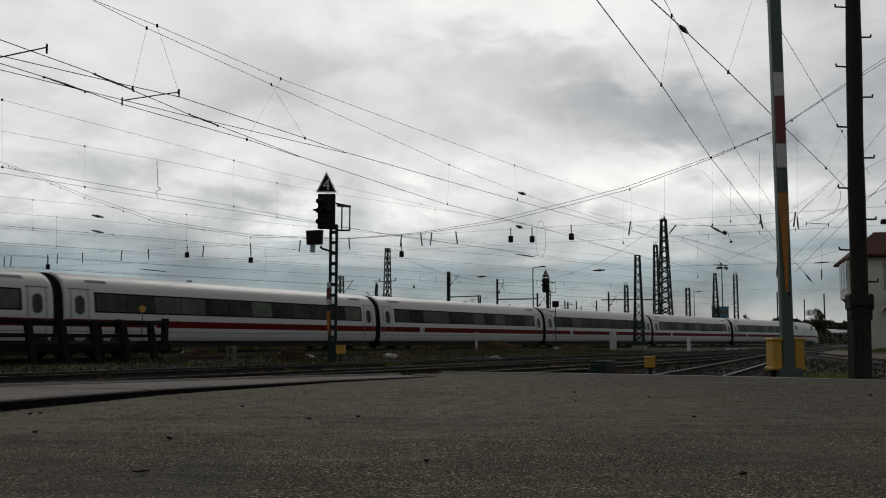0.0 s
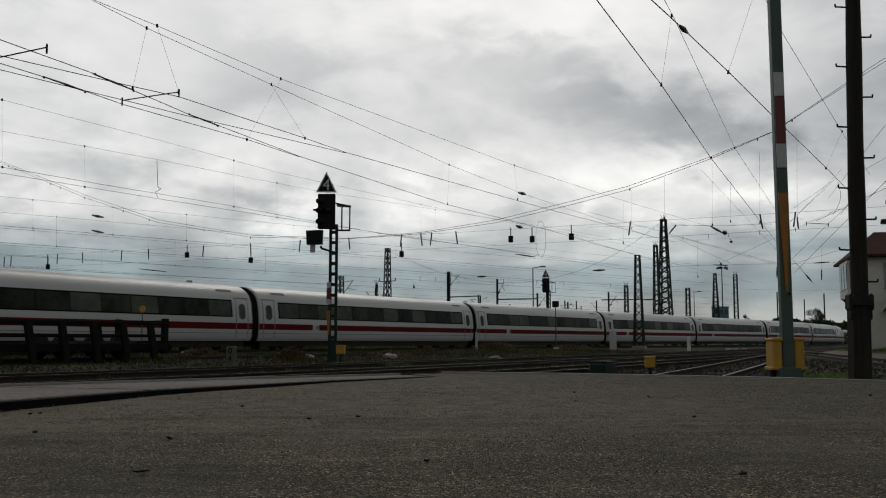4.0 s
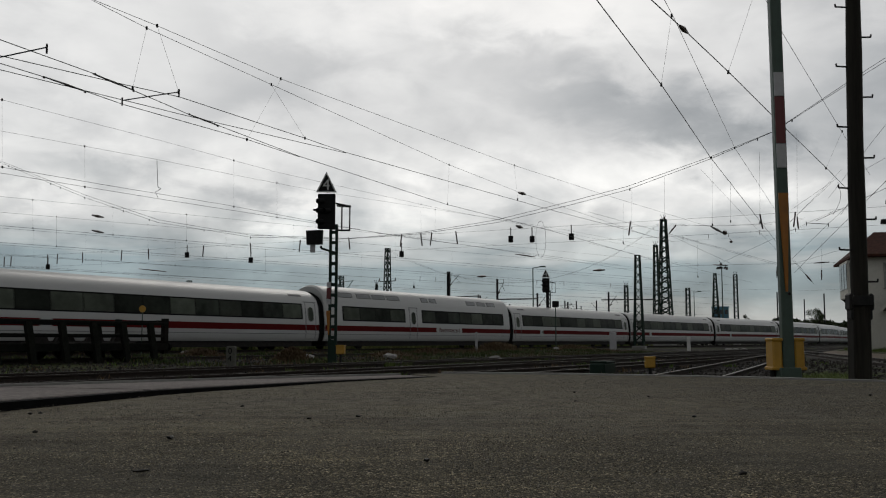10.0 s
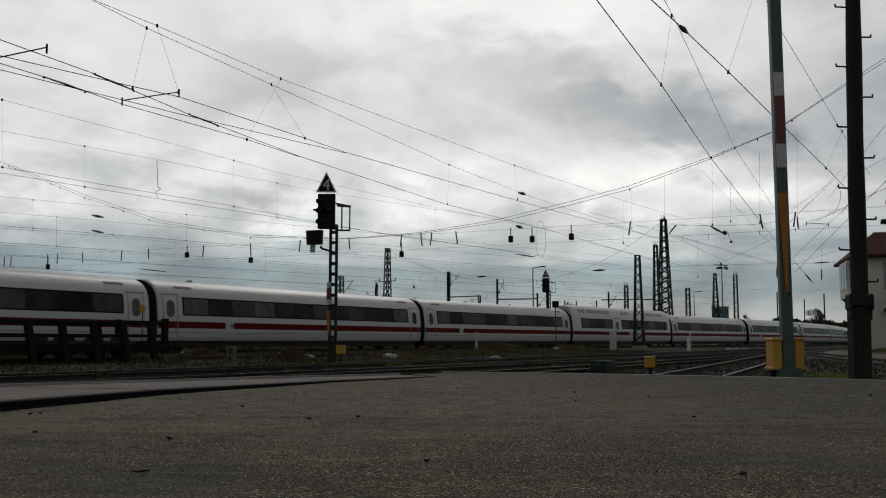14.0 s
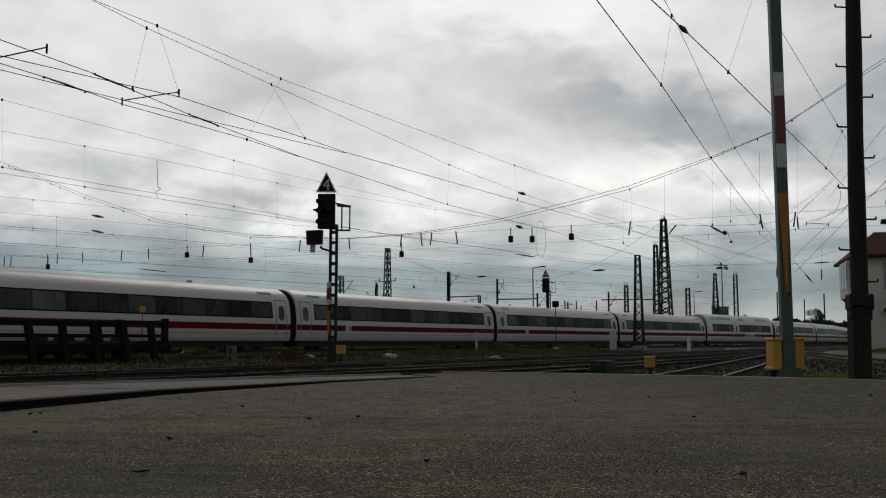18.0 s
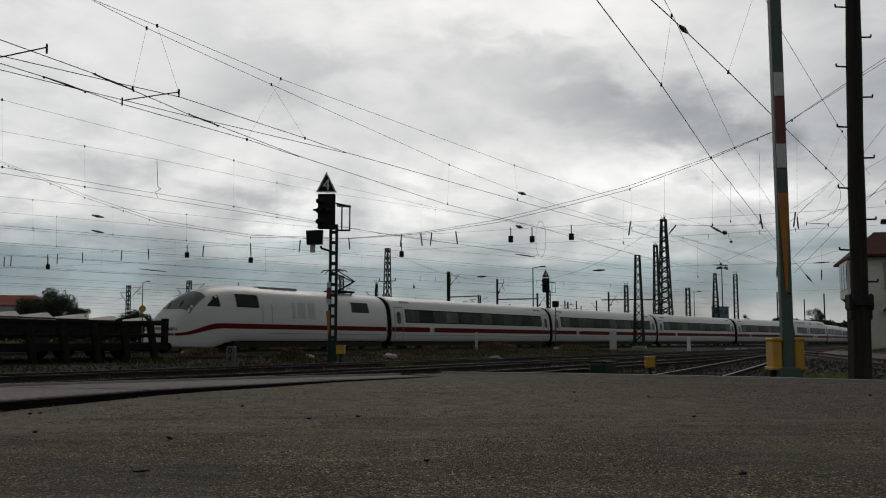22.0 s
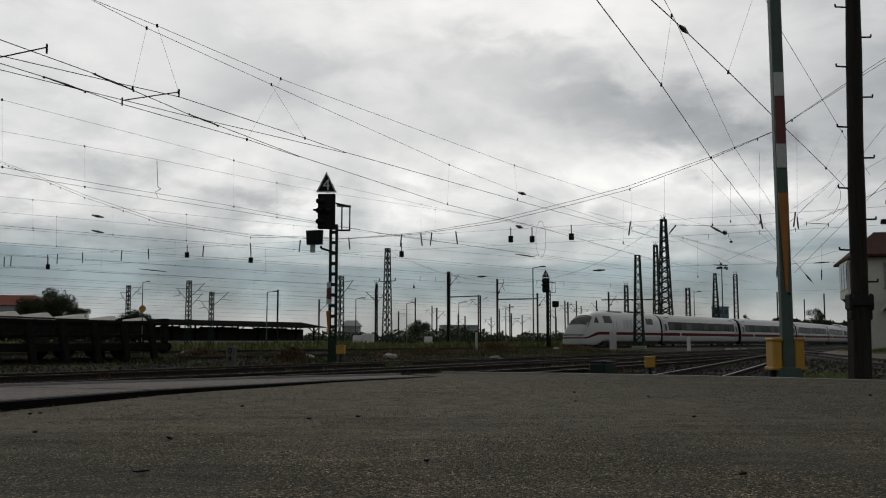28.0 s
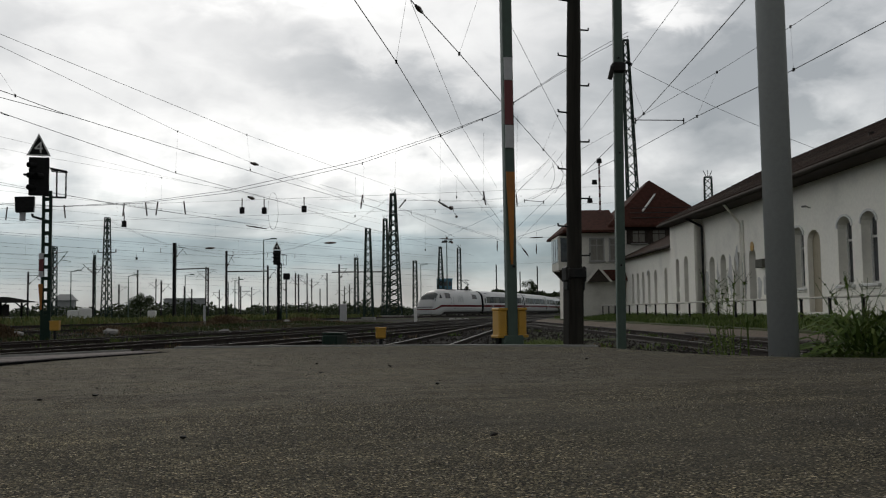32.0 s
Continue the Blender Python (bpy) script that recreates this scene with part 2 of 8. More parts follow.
OLD_TILE = material("weathered_brown_tile", (0.050, 0.034, 0.028), 0.9, grain=5, vary=0.35, stain=0.7, stain_colour=(0.050, 0.048, 0.040), stain_amount=0.6, bump=0.4, bump_scale=10, depth=0.01, each=0.22, spec=0.04)
CURTAIN = material("curtained_pane", (0.20, 0.19, 0.165), 0.3, grain=3, vary=0.2, stain=1.5, stain_colour=(0.09, 0.09, 0.085), stain_amount=0.5, bump=0.0, stretch=(6, 6, 0.6), spec=0.1)
GREY_FRAME = material("weathered_window_paint", (0.30, 0.30, 0.28), 0.75, grain=8, bump=0.0, stain=2, stain_amount=0.4)
DARK_WOOD = material("weathered_board", (0.045, 0.036, 0.029), 0.85, grain=6, vary=0.3, stain=1.2, stain_amount=0.4, bump=0.3)
PANE = material("window_pane", (0.05, 0.055, 0.06), 0.08, grain=1.5, vary=0.4, stain=0.8, stain_colour=(0.14, 0.14, 0.13), stain_amount=0.5, bump=0.0, each=0.3)
FRAME_WHITE = material("window_frame_paint", (0.55, 0.55, 0.53), 0.6, bump=0.0, stain=2, stain_amount=0.3)


# ---- building tools ----
def mesh_of(name, bm, mat, smooth=False):
    me = bpy.data.meshes.new(name)
    bm.to_mesh(me)
    bm.free()
    for m in mat if isinstance(mat, (list, tuple)) else (mat,):
        me.materials.append(m)
    if smooth:
        me.shade_smooth()
    return me


def part(name, bm, mat, parent=None, label="", m=None, smooth=False):
    ob = new(name, mesh_of(name, bm, mat, smooth) if isinstance(bm, bmesh.types.BMesh) else bm)
    if parent is not None:
        ob.parent = parent
    if m is not None:
        ob.matrix_basis = m
    if label:
        tagged(ob, label)
    return ob


def thing(name, label, category, m=None, group="", kind=""):
    ob = new(name)
    ob.empty_display_size = 0.2
    if m is not None:
        ob.matrix_basis = m
    return tagged(ob, label, category, group, kind)


def box(bm, cx, cy, cz, sx, sy, sz, rot=None, bevel=0.0):
    """A box of the full sizes given, round its centre; z from cz up when told by its middle."""
    m = Matrix.Translation((cx, cy, cz)) @ (rot or Matrix()) @ Matrix.Diagonal((sx, sy, sz, 1))
    r = bmesh.ops.create_cube(bm, size=1.0, matrix=m)
    if bevel:
        es = list({e for v in r["verts"] for e in v.link_edges})
        bmesh.ops.bevel(bm, geom=es, offset=bevel, segments=1, affect="EDGES", profile=0.5)
    return bm


def rod(bm, a, b, r, r2=None, sides=8, caps=True):
    a, b = Vector(a), Vector(b)
    d = b - a
    m = Matrix.Translation((a + b) / 2) @ d.to_track_quat("Z", "Y").to_matrix().to_4x4()
    bmesh.ops.create_cone(bm, cap_ends=caps, segments=sides, radius1=r, radius2=r if r2 is None else r2, depth=d.length, matrix=m)
    return bm


def beam(bm, a, b, w, h=None):
    """A square bar from a to b."""
    a, b = Vector(a), Vector(b)
    d = b - a
    m = Matrix.Translation((a + b) / 2) @ d.to_track_quat("Z", "Y").to_matrix().to_4x4() @ Matrix.Diagonal((w, h or w, d.length, 1))
    bmesh.ops.create_cube(bm, size=1.0, matrix=m)
    return bm


def bm_new():
    return bmesh.new()


def from_faces(verts, faces):
    bm = bmesh.new()
    vs = [bm.verts.new(v) for v in verts]
    for f in faces:
        bm.faces.new([vs[i] for i in f])
    bmesh.ops.recalc_face_normals(bm, faces=bm.faces)
    return bm


def extrude_outline(pts, z0, z1):
    n = len(pts)
    verts = [(x, y, z0) for x, y in pts] + [(x, y, z1) for x, y in pts]
    faces = [list(range(n))[::-1], list(range(n, 2 * n))] + [[i, (i + 1) % n, n + (i + 1) % n, n + i] for i in range(n)]
    return from_faces(verts, faces)


def smooth_step(a, b, x):
    t = min(1, max(0, (x - a) / (b - a)))
    return t * t * (3 - 2 * t)


# ---- plan: the main line, its bend, and the lines beside it ----
LINE_START, LINE_HEAD, LINE_BEND = (-18.94, 44.68), radians(29.41), 0.001467


def line_heading(s):
    """The line bends gently to the right, then swings back to the left beyond the yard."""
    return LINE_HEAD + LINE_BEND * min(max(s, -60.0), 111.2) - 0.00274 * (min(max(s, 111.2), 185.0) - 111.2)


def main_line():
    """Places every metre along the main line, from -260 to 640 m."""
    out = {0: LINE_START}
    x, y = LINE_START
    for i in range(0, 640):
        h = line_heading(i + 0.5)
        x, y = x + math.sin(h), y + math.cos(h)
        out[i + 1] = (x, y)
    x, y = LINE_START
    for i in range(0, -260, -1):
        h = line_heading(i - 0.5)
        x, y = x - math.sin(h), y - math.cos(h)
        out[i - 1] = (x, y)
    return out


MAIN = main_line()


def on_line(s):
    i = math.floor(s)
    t = s - i
    a, b = MAIN[i], MAIN[i + 1]
    return Vector((a[0] + (b[0] - a[0]) * t, a[1] + (b[1] - a[1]) * t, 0.0))


def straight(p, heading, a, b, step=1.0):
    """A line that passes the origin p metres to its left, in the given heading, from a to b metres along it."""
    h = radians(heading)
    n = max(2, int((b - a) / step) + 1)
    return [(-p * math.cos(h) + (a + (b - a) * i / (n - 1)) * math.sin(h), p * math.sin(h) + (a + (b - a) * i / (n - 1)) * math.cos(h)) for i in range(n)]


YARD = 29.6


def text_mesh(body, size, mat):
    cu = bpy.data.curves.new("numeral", "FONT")
    cu.body, cu.size, cu.extrude, cu.align_x, cu.align_y = body, size, 0.004, "CENTER", "CENTER"
    ob = bpy.data.objects.new("numeral", cu)
    scene.collection.objects.link(ob)
    me = bpy.data.meshes.new_from_object(ob.evaluated_get(bpy.context.evaluated_depsgraph_get()))
    bpy.data.objects.remove(ob)
    bpy.data.curves.remove(cu)
    me.materials.clear()
    me.materials.append(mat)
    return me


# ---- ground ----
def ground_height(x, y):
    h = radians(YARD)
    p = -x * math.cos(h) + y * math.sin(h)
    g = -0.42 + 0.26 * smooth_step(20, 33, p)
    q = x * math.cos(radians(15.7)) - y * math.sin(radians(15.7))
    return g + 0.06 * smooth_step(6.5, 9, q)


def ground_material():
    m = bpy.data.materials.new("yard_gravel_and_soil")
    m.use_nodes = True
    nt = m.node_tree
    p = nt.nodes["Principled BSDF"]
    co = nt.nodes.new("ShaderNodeTexCoord").outputs["Object"]
    stones = node(nt, "ShaderNodeTexVoronoi", Scale=16.0)
    big = node(nt, "ShaderNodeTexNoise", Scale=0.12, Detail=7.0, Roughness=0.65)
    mid = node(nt, "ShaderNodeTexNoise", Scale=1.7, Detail=6.0, Roughness=0.65)
    for n in (stones, big, mid):
        link(nt, co, n.inputs["Vector"])
    gravel = ramp(nt, stones.outputs["Color"], [(0.1, (0.012, 0.011, 0.010)), (0.9, (0.040, 0.037, 0.032))])
    gravel = mix(nt, 0.5, gravel, ramp(nt, mid.outputs[0], [(0.35, (0.014, 0.013, 0.011)), (0.65, (0.036, 0.032, 0.027))]))
    soil = ramp(nt, mid.outputs[0], [(0.35, (0.024, 0.024, 0.013)), (0.55, (0.045, 0.058, 0.018)), (0.75, (0.06, 0.048, 0.028))])
    base = mix(nt, ramp(nt, big.outputs[0], [(0.5, (0, 0, 0)), (0.6, (1, 1, 1))]), gravel, soil)
    link(nt, base, p.inputs["Base Color"])
    p.inputs["Roughness"].default_value = 0.95
    p.inputs["Specular IOR Level"].default_value = 0.1
    b = node(nt, "ShaderNodeBump", Strength=0.8, Distance=0.03)
    link(nt, stones.outputs["Distance"], b.inputs["Height"])
    link(nt, b.outputs[0], p.inputs["Normal"])
    return m


def asphalt_material():
    m = bpy.data.materials.new("worn_asphalt")
    m.use_nodes = True
    nt = m.node_tree
    p = nt.nodes["Principled BSDF"]
    co = nt.nodes.new("ShaderNodeTexCoord").outputs["Object"]
    chips = node(nt, "ShaderNodeTexVoronoi", Scale=178.0)
    grit = node(nt, "ShaderNodeTexNoise", Scale=260.0, Detail=3.0, Roughness=0.6)
    wear = node(nt, "ShaderNodeTexNoise", Scale=1.3, Detail=6.0, Roughness=0.6, Distortion=0.6)
    patch = node(nt, "ShaderNodeTexNoise", Scale=9.0, Detail=5.0, Roughness=0.6)
    for n in (chips, grit, wear, patch):
        link(nt, co, n.inputs["Vector"])
    sep = nt.nodes.new("ShaderNodeSeparateColor")
    link(nt, chips.outputs["Color"], sep.inputs[0])
    stone = ramp(nt, sep.outputs[0], [(0.0, (0.015, 0.014, 0.012)), (0.45, (0.115, 0.110, 0.092)), (0.80, (0.20, 0.19, 0.155)), (0.93, (0.36, 0.34, 0.285)), (1.0, (0.66, 0.62, 0.54))], "LINEAR")
    tar = (0.017, 0.0165, 0.014)
    tint = mix(nt, sep.outputs[1], (0.96, 0.91, 0.77), (1.16, 1.03, 0.77))
    stone = mix(nt, 1.0, stone, tint, "MULTIPLY")
    base = mix(nt, ramp(nt, chips.outputs["Distance"], [(0.38, (0, 0, 0)), (0.75, (1, 1, 1))]), stone, tar)
    base = mix(nt, ramp(nt, wear.outputs[0], [(0.38, (0.0,) * 3), (0.66, (0.55,) * 3)]), base, (0.078, 0.073, 0.060))
    base = mix(nt, math_node(nt, "MULTIPLY", ramp(nt, patch.outputs[0], [(0.5, (0, 0, 0)), (0.75, (1, 1, 1))]), 0.35), base, (0.15, 0.138, 0.105))
    # long worn and dirty streaks across the carriageway
    lie = nt.nodes.new("ShaderNodeMapping")
    lie.inputs["Scale"].default_value = (0.45, 1.5, 1.0)
    link(nt, co, lie.inputs[0])
    streaks = node(nt, "ShaderNodeTexNoise", Scale=2.6, Detail=7.0, Roughness=0.68, Distortion=0.5)
    link(nt, lie.outputs[0], streaks.inputs["Vector"])
    base = mix(nt, 1.0, base, ramp(nt, streaks.outputs[0], [(0.3, (0.62, 0.62, 0.62)), (0.5, (1.0, 1.0, 0.98)), (0.7, (1.5, 1.47, 1.36))], "LINEAR"), "MULTIPLY")
    # sand blown along the crossing, thickest a few metres out
    sep_xy = nt.nodes.new("ShaderNodeSeparateXYZ")
    link(nt, co, sep_xy.inputs[0])
    along = math_node(nt, "ADD", sep_xy.outputs[1], math_node(nt, "MULTIPLY", streaks.outputs[0], 3.0))
    band = ramp(nt, math_node(nt, "DIVIDE", along, 10.0), [(0.40, (0.0,) * 3), (0.56, (1.0,) * 3), (0.80, (1.0,) * 3), (0.98, (0.6,) * 3)])
    drift = ramp(nt, math_node(nt, "DIVIDE", math_node(nt, "ADD", sep_xy.outputs[0], 4.0), 10.0), [(0.1, (1.0,) * 3), (0.40, (1.0,) * 3), (0.60, (0.6,) * 3), (0.8, (0.25,) * 3)])
    band = math_node(nt, "MULTIPLY", band, drift)
    sandy = math_node(nt, "MULTIPLY", band, ramp(nt, patch.outputs[0], [(0.36, (0.25,) * 3), (0.62, (1.0,) * 3)]))
    base = mix(nt, math_node(nt, "MULTIPLY", sandy, 0.75), base, mix(nt, sep.outputs[2], (0.112, 0.102, 0.080), (0.255, 0.230, 0.178)))
    # a fall-off in light towards the station, painted into the asphalt's colour
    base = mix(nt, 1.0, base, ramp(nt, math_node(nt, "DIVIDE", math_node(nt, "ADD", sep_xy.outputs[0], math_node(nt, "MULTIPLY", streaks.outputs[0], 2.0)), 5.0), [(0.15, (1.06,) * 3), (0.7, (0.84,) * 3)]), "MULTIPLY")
    link(nt, base, p.inputs["Base Color"])
    p.inputs["Roughness"].default_value = 0.92
    p.inputs["Specular IOR Level"].default_value = 0.12
    h = math_node(nt, "ADD", math_node(nt, "MULTIPLY", chips.outputs["Distance"], -0.8), math_node(nt, "MULTIPLY", grit.outputs[0], 0.4))
    b = node(nt, "ShaderNodeBump", Strength=0.9, Distance=0.007)
    link(nt, h, b.inputs["Height"])
    link(nt, b.outputs[0], p.inputs["Normal"])
    return m


def build_ground():
    """One sheet to the horizon, fine near the yard and coarse far off."""
    xs = sorted({*range(-120, 260, 6), -3000, -1500, -700, -350, -200, 320, 450, 800, 1600, 3000})
    ys = sorted({*range(-30, 280, 6), -1500, -400, -120, 360, 600, 1000, 1800, 3200})
    verts = [(x, y, ground_height(x, y) + (0.05 * noise.noise((x * 0.11, y * 0.11, 3)) if abs(x) < 300 else 0)) for y in ys for x in xs]
    w = len(xs)
    faces = [[j * w + i, j * w + i + 1, (j + 1) * w + i + 1, (j + 1) * w + i] for j in range(len(ys) - 1) for i in range(w - 1)]
    me = bpy.data.meshes.new("ground")
    me.from_pydata(verts, [], faces)
    me.materials.append(ground_material())
    tagged(new("ground", me), "dark gravel and soil of a railway yard", "ground", kind="structure")


ROAD_TOP = 0.2
ROAD_EDGE = [(0.0, 9.05), (1.2, 8.62), (2.6, 7.75), (3.36, 7.06), (3.36, 5.68), (3.66, 4.91), (4.08, 4.55), (8.0, 2.6), (16.0, -3.0)]


def build_road():
    pts = [(16.0, -14.0), (-16.0, -14.0), (-16.0, -14.9 + 1.0), (-3.3, -1.0), (-2.2, 3.2), (-1.96, 4.14), (-1.62, 5.35), (-1.33, 5.98), (-0.8, 7.15), (-0.05, 8.15), (-0.3, 8.95)]
    outline = pts + ROAD_EDGE
    bm = extrude_outline(outline, -0.6, ROAD_TOP)
    top = [f for f in bm.faces if f.normal.z > 0.9]
    bmesh.ops.bevel(bm, geom=[e for f in top for e in f.edges], offset=0.03, segments=2, affect="EDGES", profile=0.6)
    # slight swells and dips of the worn surface
    for k in range(36):
        for co, no in (((-7 + 0.4 * k, 0, 0), (1, 0, 0)), ((0, -5 + 0.4 * k, 0), (0, 1, 0))):
            bmesh.ops.bisect_plane(bm, geom=list(bm.verts) + list(bm.edges) + list(bm.faces), plane_co=co, plane_no=no)
    for v in bm.verts:
        if v.co.z > ROAD_TOP - 0.005 and len(v.link_faces) and all(f.normal.z > 0.9 for f in v.link_faces):
            n = noise.noise((v.co.x * 0.8, v.co.y * 0.8, 7)) * 0.008 + noise.noise((v.co.x * 2.1, v.co.y * 2.1, 9)) * 0.003
            v.co.z += n - 0.003
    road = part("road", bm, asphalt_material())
    kerb = thing("kerb", "pale worn concrete kerb at the road edge", "kerb", kind="structure")
    for (xa, ya), (xb, yb) in zip(ROAD_EDGE[:4], ROAD_EDGE[1:4]):
        part("kerb_stone", beam(bm_new(), (xa, ya + 0.05, ROAD_TOP - 0.1), (xb, yb + 0.05, ROAD_TOP - 0.1), 0.09, 0.22), CONCRETE, kerb)
    tagged(road, "worn dark asphalt with pale grit", "road", kind="structure")


def road_grit():
    """Loose chippings on the asphalt, thickest near by."""
    m = bpy.data.materials.new("loose_chippings")
    m.use_nodes = True
    nt = m.node_tree
    p = nt.nodes["Principled BSDF"]
    geo = nt.nodes.new("ShaderNodeNewGeometry")
    col = ramp(nt, geo.outputs["Random Per Island"], [(0.0, (0.03, 0.028, 0.024)), (0.45, (0.10, 0.095, 0.078)), (0.85, (0.22, 0.20, 0.165)), (1.0, (0.44, 0.40, 0.34))], "LINEAR")
    link(nt, col, p.inputs["Base Color"])
    p.inputs["Roughness"].default_value = 0.9
    p.inputs["Specular IOR Level"].default_value = 0.1
    rng = random.Random(4)
    verts, faces = [], []
    for _ in range(44000):
        d = 1.2 + 6.2 * rng.random() ** 1.25
        a = radians(rng.uniform(-31, 46))
        x, y = d * math.sin(a), d * math.cos(a)
        if x < -0.5 * (7.75 - y) - 0.45 or y > 8.6 - 0.3 * x:
            continue
        if noise.noise((x * 1.4, y * 1.4, 5)) < rng.uniform(-0.5, 0.35):
            continue
        s = 0.0008 + 0.0018 * rng.random() ** 3 + 0.0003 * d
        k = len(verts)
        t = rng.uniform(0, 6.3)
        for j in range(3):
            verts.append((x + s * math.cos(t + 2.1 * j) * rng.uniform(0.7, 1.4), y + s * math.sin(t + 2.1 * j) * rng.uniform(0.7, 1.4), ROAD_TOP - 0.0005))
        verts.append((x, y, ROAD_TOP + s * rng.uniform(0.6, 1.1)))
        faces += [(k, k + 1, k + 3), (k + 1, k + 2, k + 3), (k + 2, k, k + 3)]
    me = bpy.data.meshes.new("road_grit")
    me.from_pydata(verts, [], faces)
    me.materials.append(m)
    tagged(new("road_grit", me), "pale loose chippings on the asphalt", "grit", kind="stuff")


build_ground()
build_road()
road_grit()


# ---- the passing train ----
BODY = [(1.36, 0.54), (1.445, 0.70), (1.50, 1.0), (1.51, 1.45), (1.50, 1.9), (1.44, 2.45), (1.36, 2.9), (1.20, 3.25), (0.95, 3.52), (0.62, 3.71), (0.3, 3.81), (0.0, 3.84)]
TALL = [(1.36, 0.54), (1.445, 0.70), (1.50, 1.0), (1.51, 1.45), (1.50, 1.9), (1.45, 2.45), (1.39, 2.95), (1.31, 3.40), (1.12, 3.80), (0.80, 4.08), (0.42, 4.22), (0.0, 4.27)]


def refine(profile):
    """The same outline with a smooth curve through its points."""
    out = []
    n = len(profile)
    for i in range(n - 1):
        p = [Vector(profile[max(0, i - 1)]), Vector(profile[i]), Vector(profile[i + 1]), Vector(profile[min(n - 1, i + 2)])]
        if i == n - 2:
            p[3] = Vector((-profile[-2][0], profile[-2][1]))
        for k in range(3):
            t = k / 3
            q = 0.5 * (2 * p[1] + (p[2] - p[0]) * t + (2 * p[0] - 5 * p[1] + 4 * p[2] - p[3]) * t * t + (3 * p[1] - p[0] - 3 * p[2] + p[3]) * t ** 3)
            out.append((max(0.0, q.x), q.y))
    return out + [profile[-1]]


BODY, TALL = refine(BODY), refine(TALL)
COACH, COACH_BODY, LOCO = 26.4, 25.75, 20.3


def half_width(profile, z):
    for (y0, z0), (y1, z1) in zip(profile, profile[1:]):
        if z0 <= z <= z1:
            return y0 + (y1 - y0) * (z - z0) / (z1 - z0)
    return profile[0][0]


def tube(sections):
    """A body lofted through (x, half profile) sections, closed at both ends."""
    bm = bmesh.new()
    rings = []
    for x, prof in sections:
        ring = [bm.verts.new((x, -y, z)) for y, z in prof] + [bm.verts.new((x, y, z)) for y, z in prof[-2::-1]]
        rings.append(ring)
    for a, b in zip(rings, rings[1:]):
        for i in range(len(a) - 1):
            bm.faces.new((a[i], a[i + 1], b[i + 1], b[i]))
        bm.faces.new((a[-1], a[0], b[0], b[-1]))
    bm.faces.new(rings[0])
    bm.faces.new(rings[-1][::-1])
    bmesh.ops.recalc_face_normals(bm, faces=bm.faces)
    return bm


def scaled(profile, k, drop=0.0):
    return [(y * k, 0.42 + (z - 0.42) * k - drop) for y, z in profile]


def side_panel(profile, side, x0, x1, z0, z1, proud=0.012, steps=5, corner=0.0, columns=2):
    """A thin panel that follows the curve of the body's side, with rounded ends if asked."""
    bm = bmesh.new()
    rows = []
    for i in range(steps + 1):
        t = i / steps
        z = z0 + (z1 - z0) * t
        inset = 0.0
        if corner:
            e = min(t, 1 - t) * (z1 - z0)
            if e < corner:
                inset = corner - math.sqrt(max(0.0, corner ** 2 - (corner - e) ** 2))
        y = (half_width(profile, z) + proud) * side
        rows.append([bm.verts.new((x0 + inset + (x1 - x0 - 2 * inset) * c / (columns - 1), y, z)) for c in range(columns)])
    for a, b in zip(rows, rows[1:]):
        for i in range(columns - 1):
            bm.faces.new((a[i], a[i + 1], b[i + 1], b[i]))
    r = bmesh.ops.extrude_face_region(bm, geom=list(bm.faces))
    bmesh.ops.translate(bm, verts=[v for v in r["geom"] if isinstance(v, bmesh.types.BMVert)], vec=(0, -0.02 * side, 0))
    bmesh.ops.recalc_face_normals(bm, faces=bm.faces)
    return bm


def roof_panel(profile, side, x0, x1, z0, z1, proud=0.012):
    return side_panel(profile, side, x0, x1, z0, z1, proud, 3)


def wheel_mesh():
    bm = bm_new()
    rod(bm, (0, -0.07, 0), (0, 0.07, 0), 0.44, sides=20)
    rod(bm, (0, 0.07, 0), (0, 0.10, 0), 0.47, sides=20)
    rod(bm, (0, -0.12, 0), (0, -0.07, 0), 0.16, sides=12)
    return mesh_of("wheel", bm, UNDER)


def bogie_mesh():
    bm = bm_new()
    for y in (-1, 1):
        box(bm, 0, y, 0.52, 3.4, 0.16, 0.2, bevel=0.03)
        for x in (-1.25, 1.25):
            box(bm, x, y, 0.45, 0.36, 0.22, 0.3, bevel=0.04)
        rod(bm, (0, y, 0.42), (0, y, 0.75), 0.16)
    box(bm, 0, 0, 0.55, 0.5, 2.0, 0.2)
    return mesh_of("bogie", bm, UNDER)


WHEEL, BOGIE = wheel_mesh(), bogie_mesh()


def add_bogies(car, xs):
    for x in xs:
        b = part("bogie", BOGIE, None, car, m=pose(x, 0, 0))
        for wx in (-1.25, 1.25):
            for y in (-1, 1):
                part("wheel", WHEEL, None, b, m=pose(wx, 0.75 * y, 0.46, 0, 0, 0 if y < 0 else 180))


def door(car, profile, x, side):
    d = part("door", side_panel(profile, side, x - 0.48, x + 0.48, 0.72, 2.95, 0.010), WHITE_PAINT, car, "white plug door outlined by dark seams")
    part("door_window", side_panel(profile, side, x - 0.27, x + 0.27, 1.78, 2.72, 0.03, 10, 0.26), BLIND_GLASS, d, "oval door window")
    for dx in (-0.5, 0.5):
        part("seam", side_panel(profile, side, x + dx - 0.03, x + dx + 0.03, 0.72, 3.0, 0.016), SEAM, d)
    part("rain_gutter", side_panel(profile, side, x - 0.62, x + 0.62, 3.0, 3.05, 0.03, 1), SEAM, d)


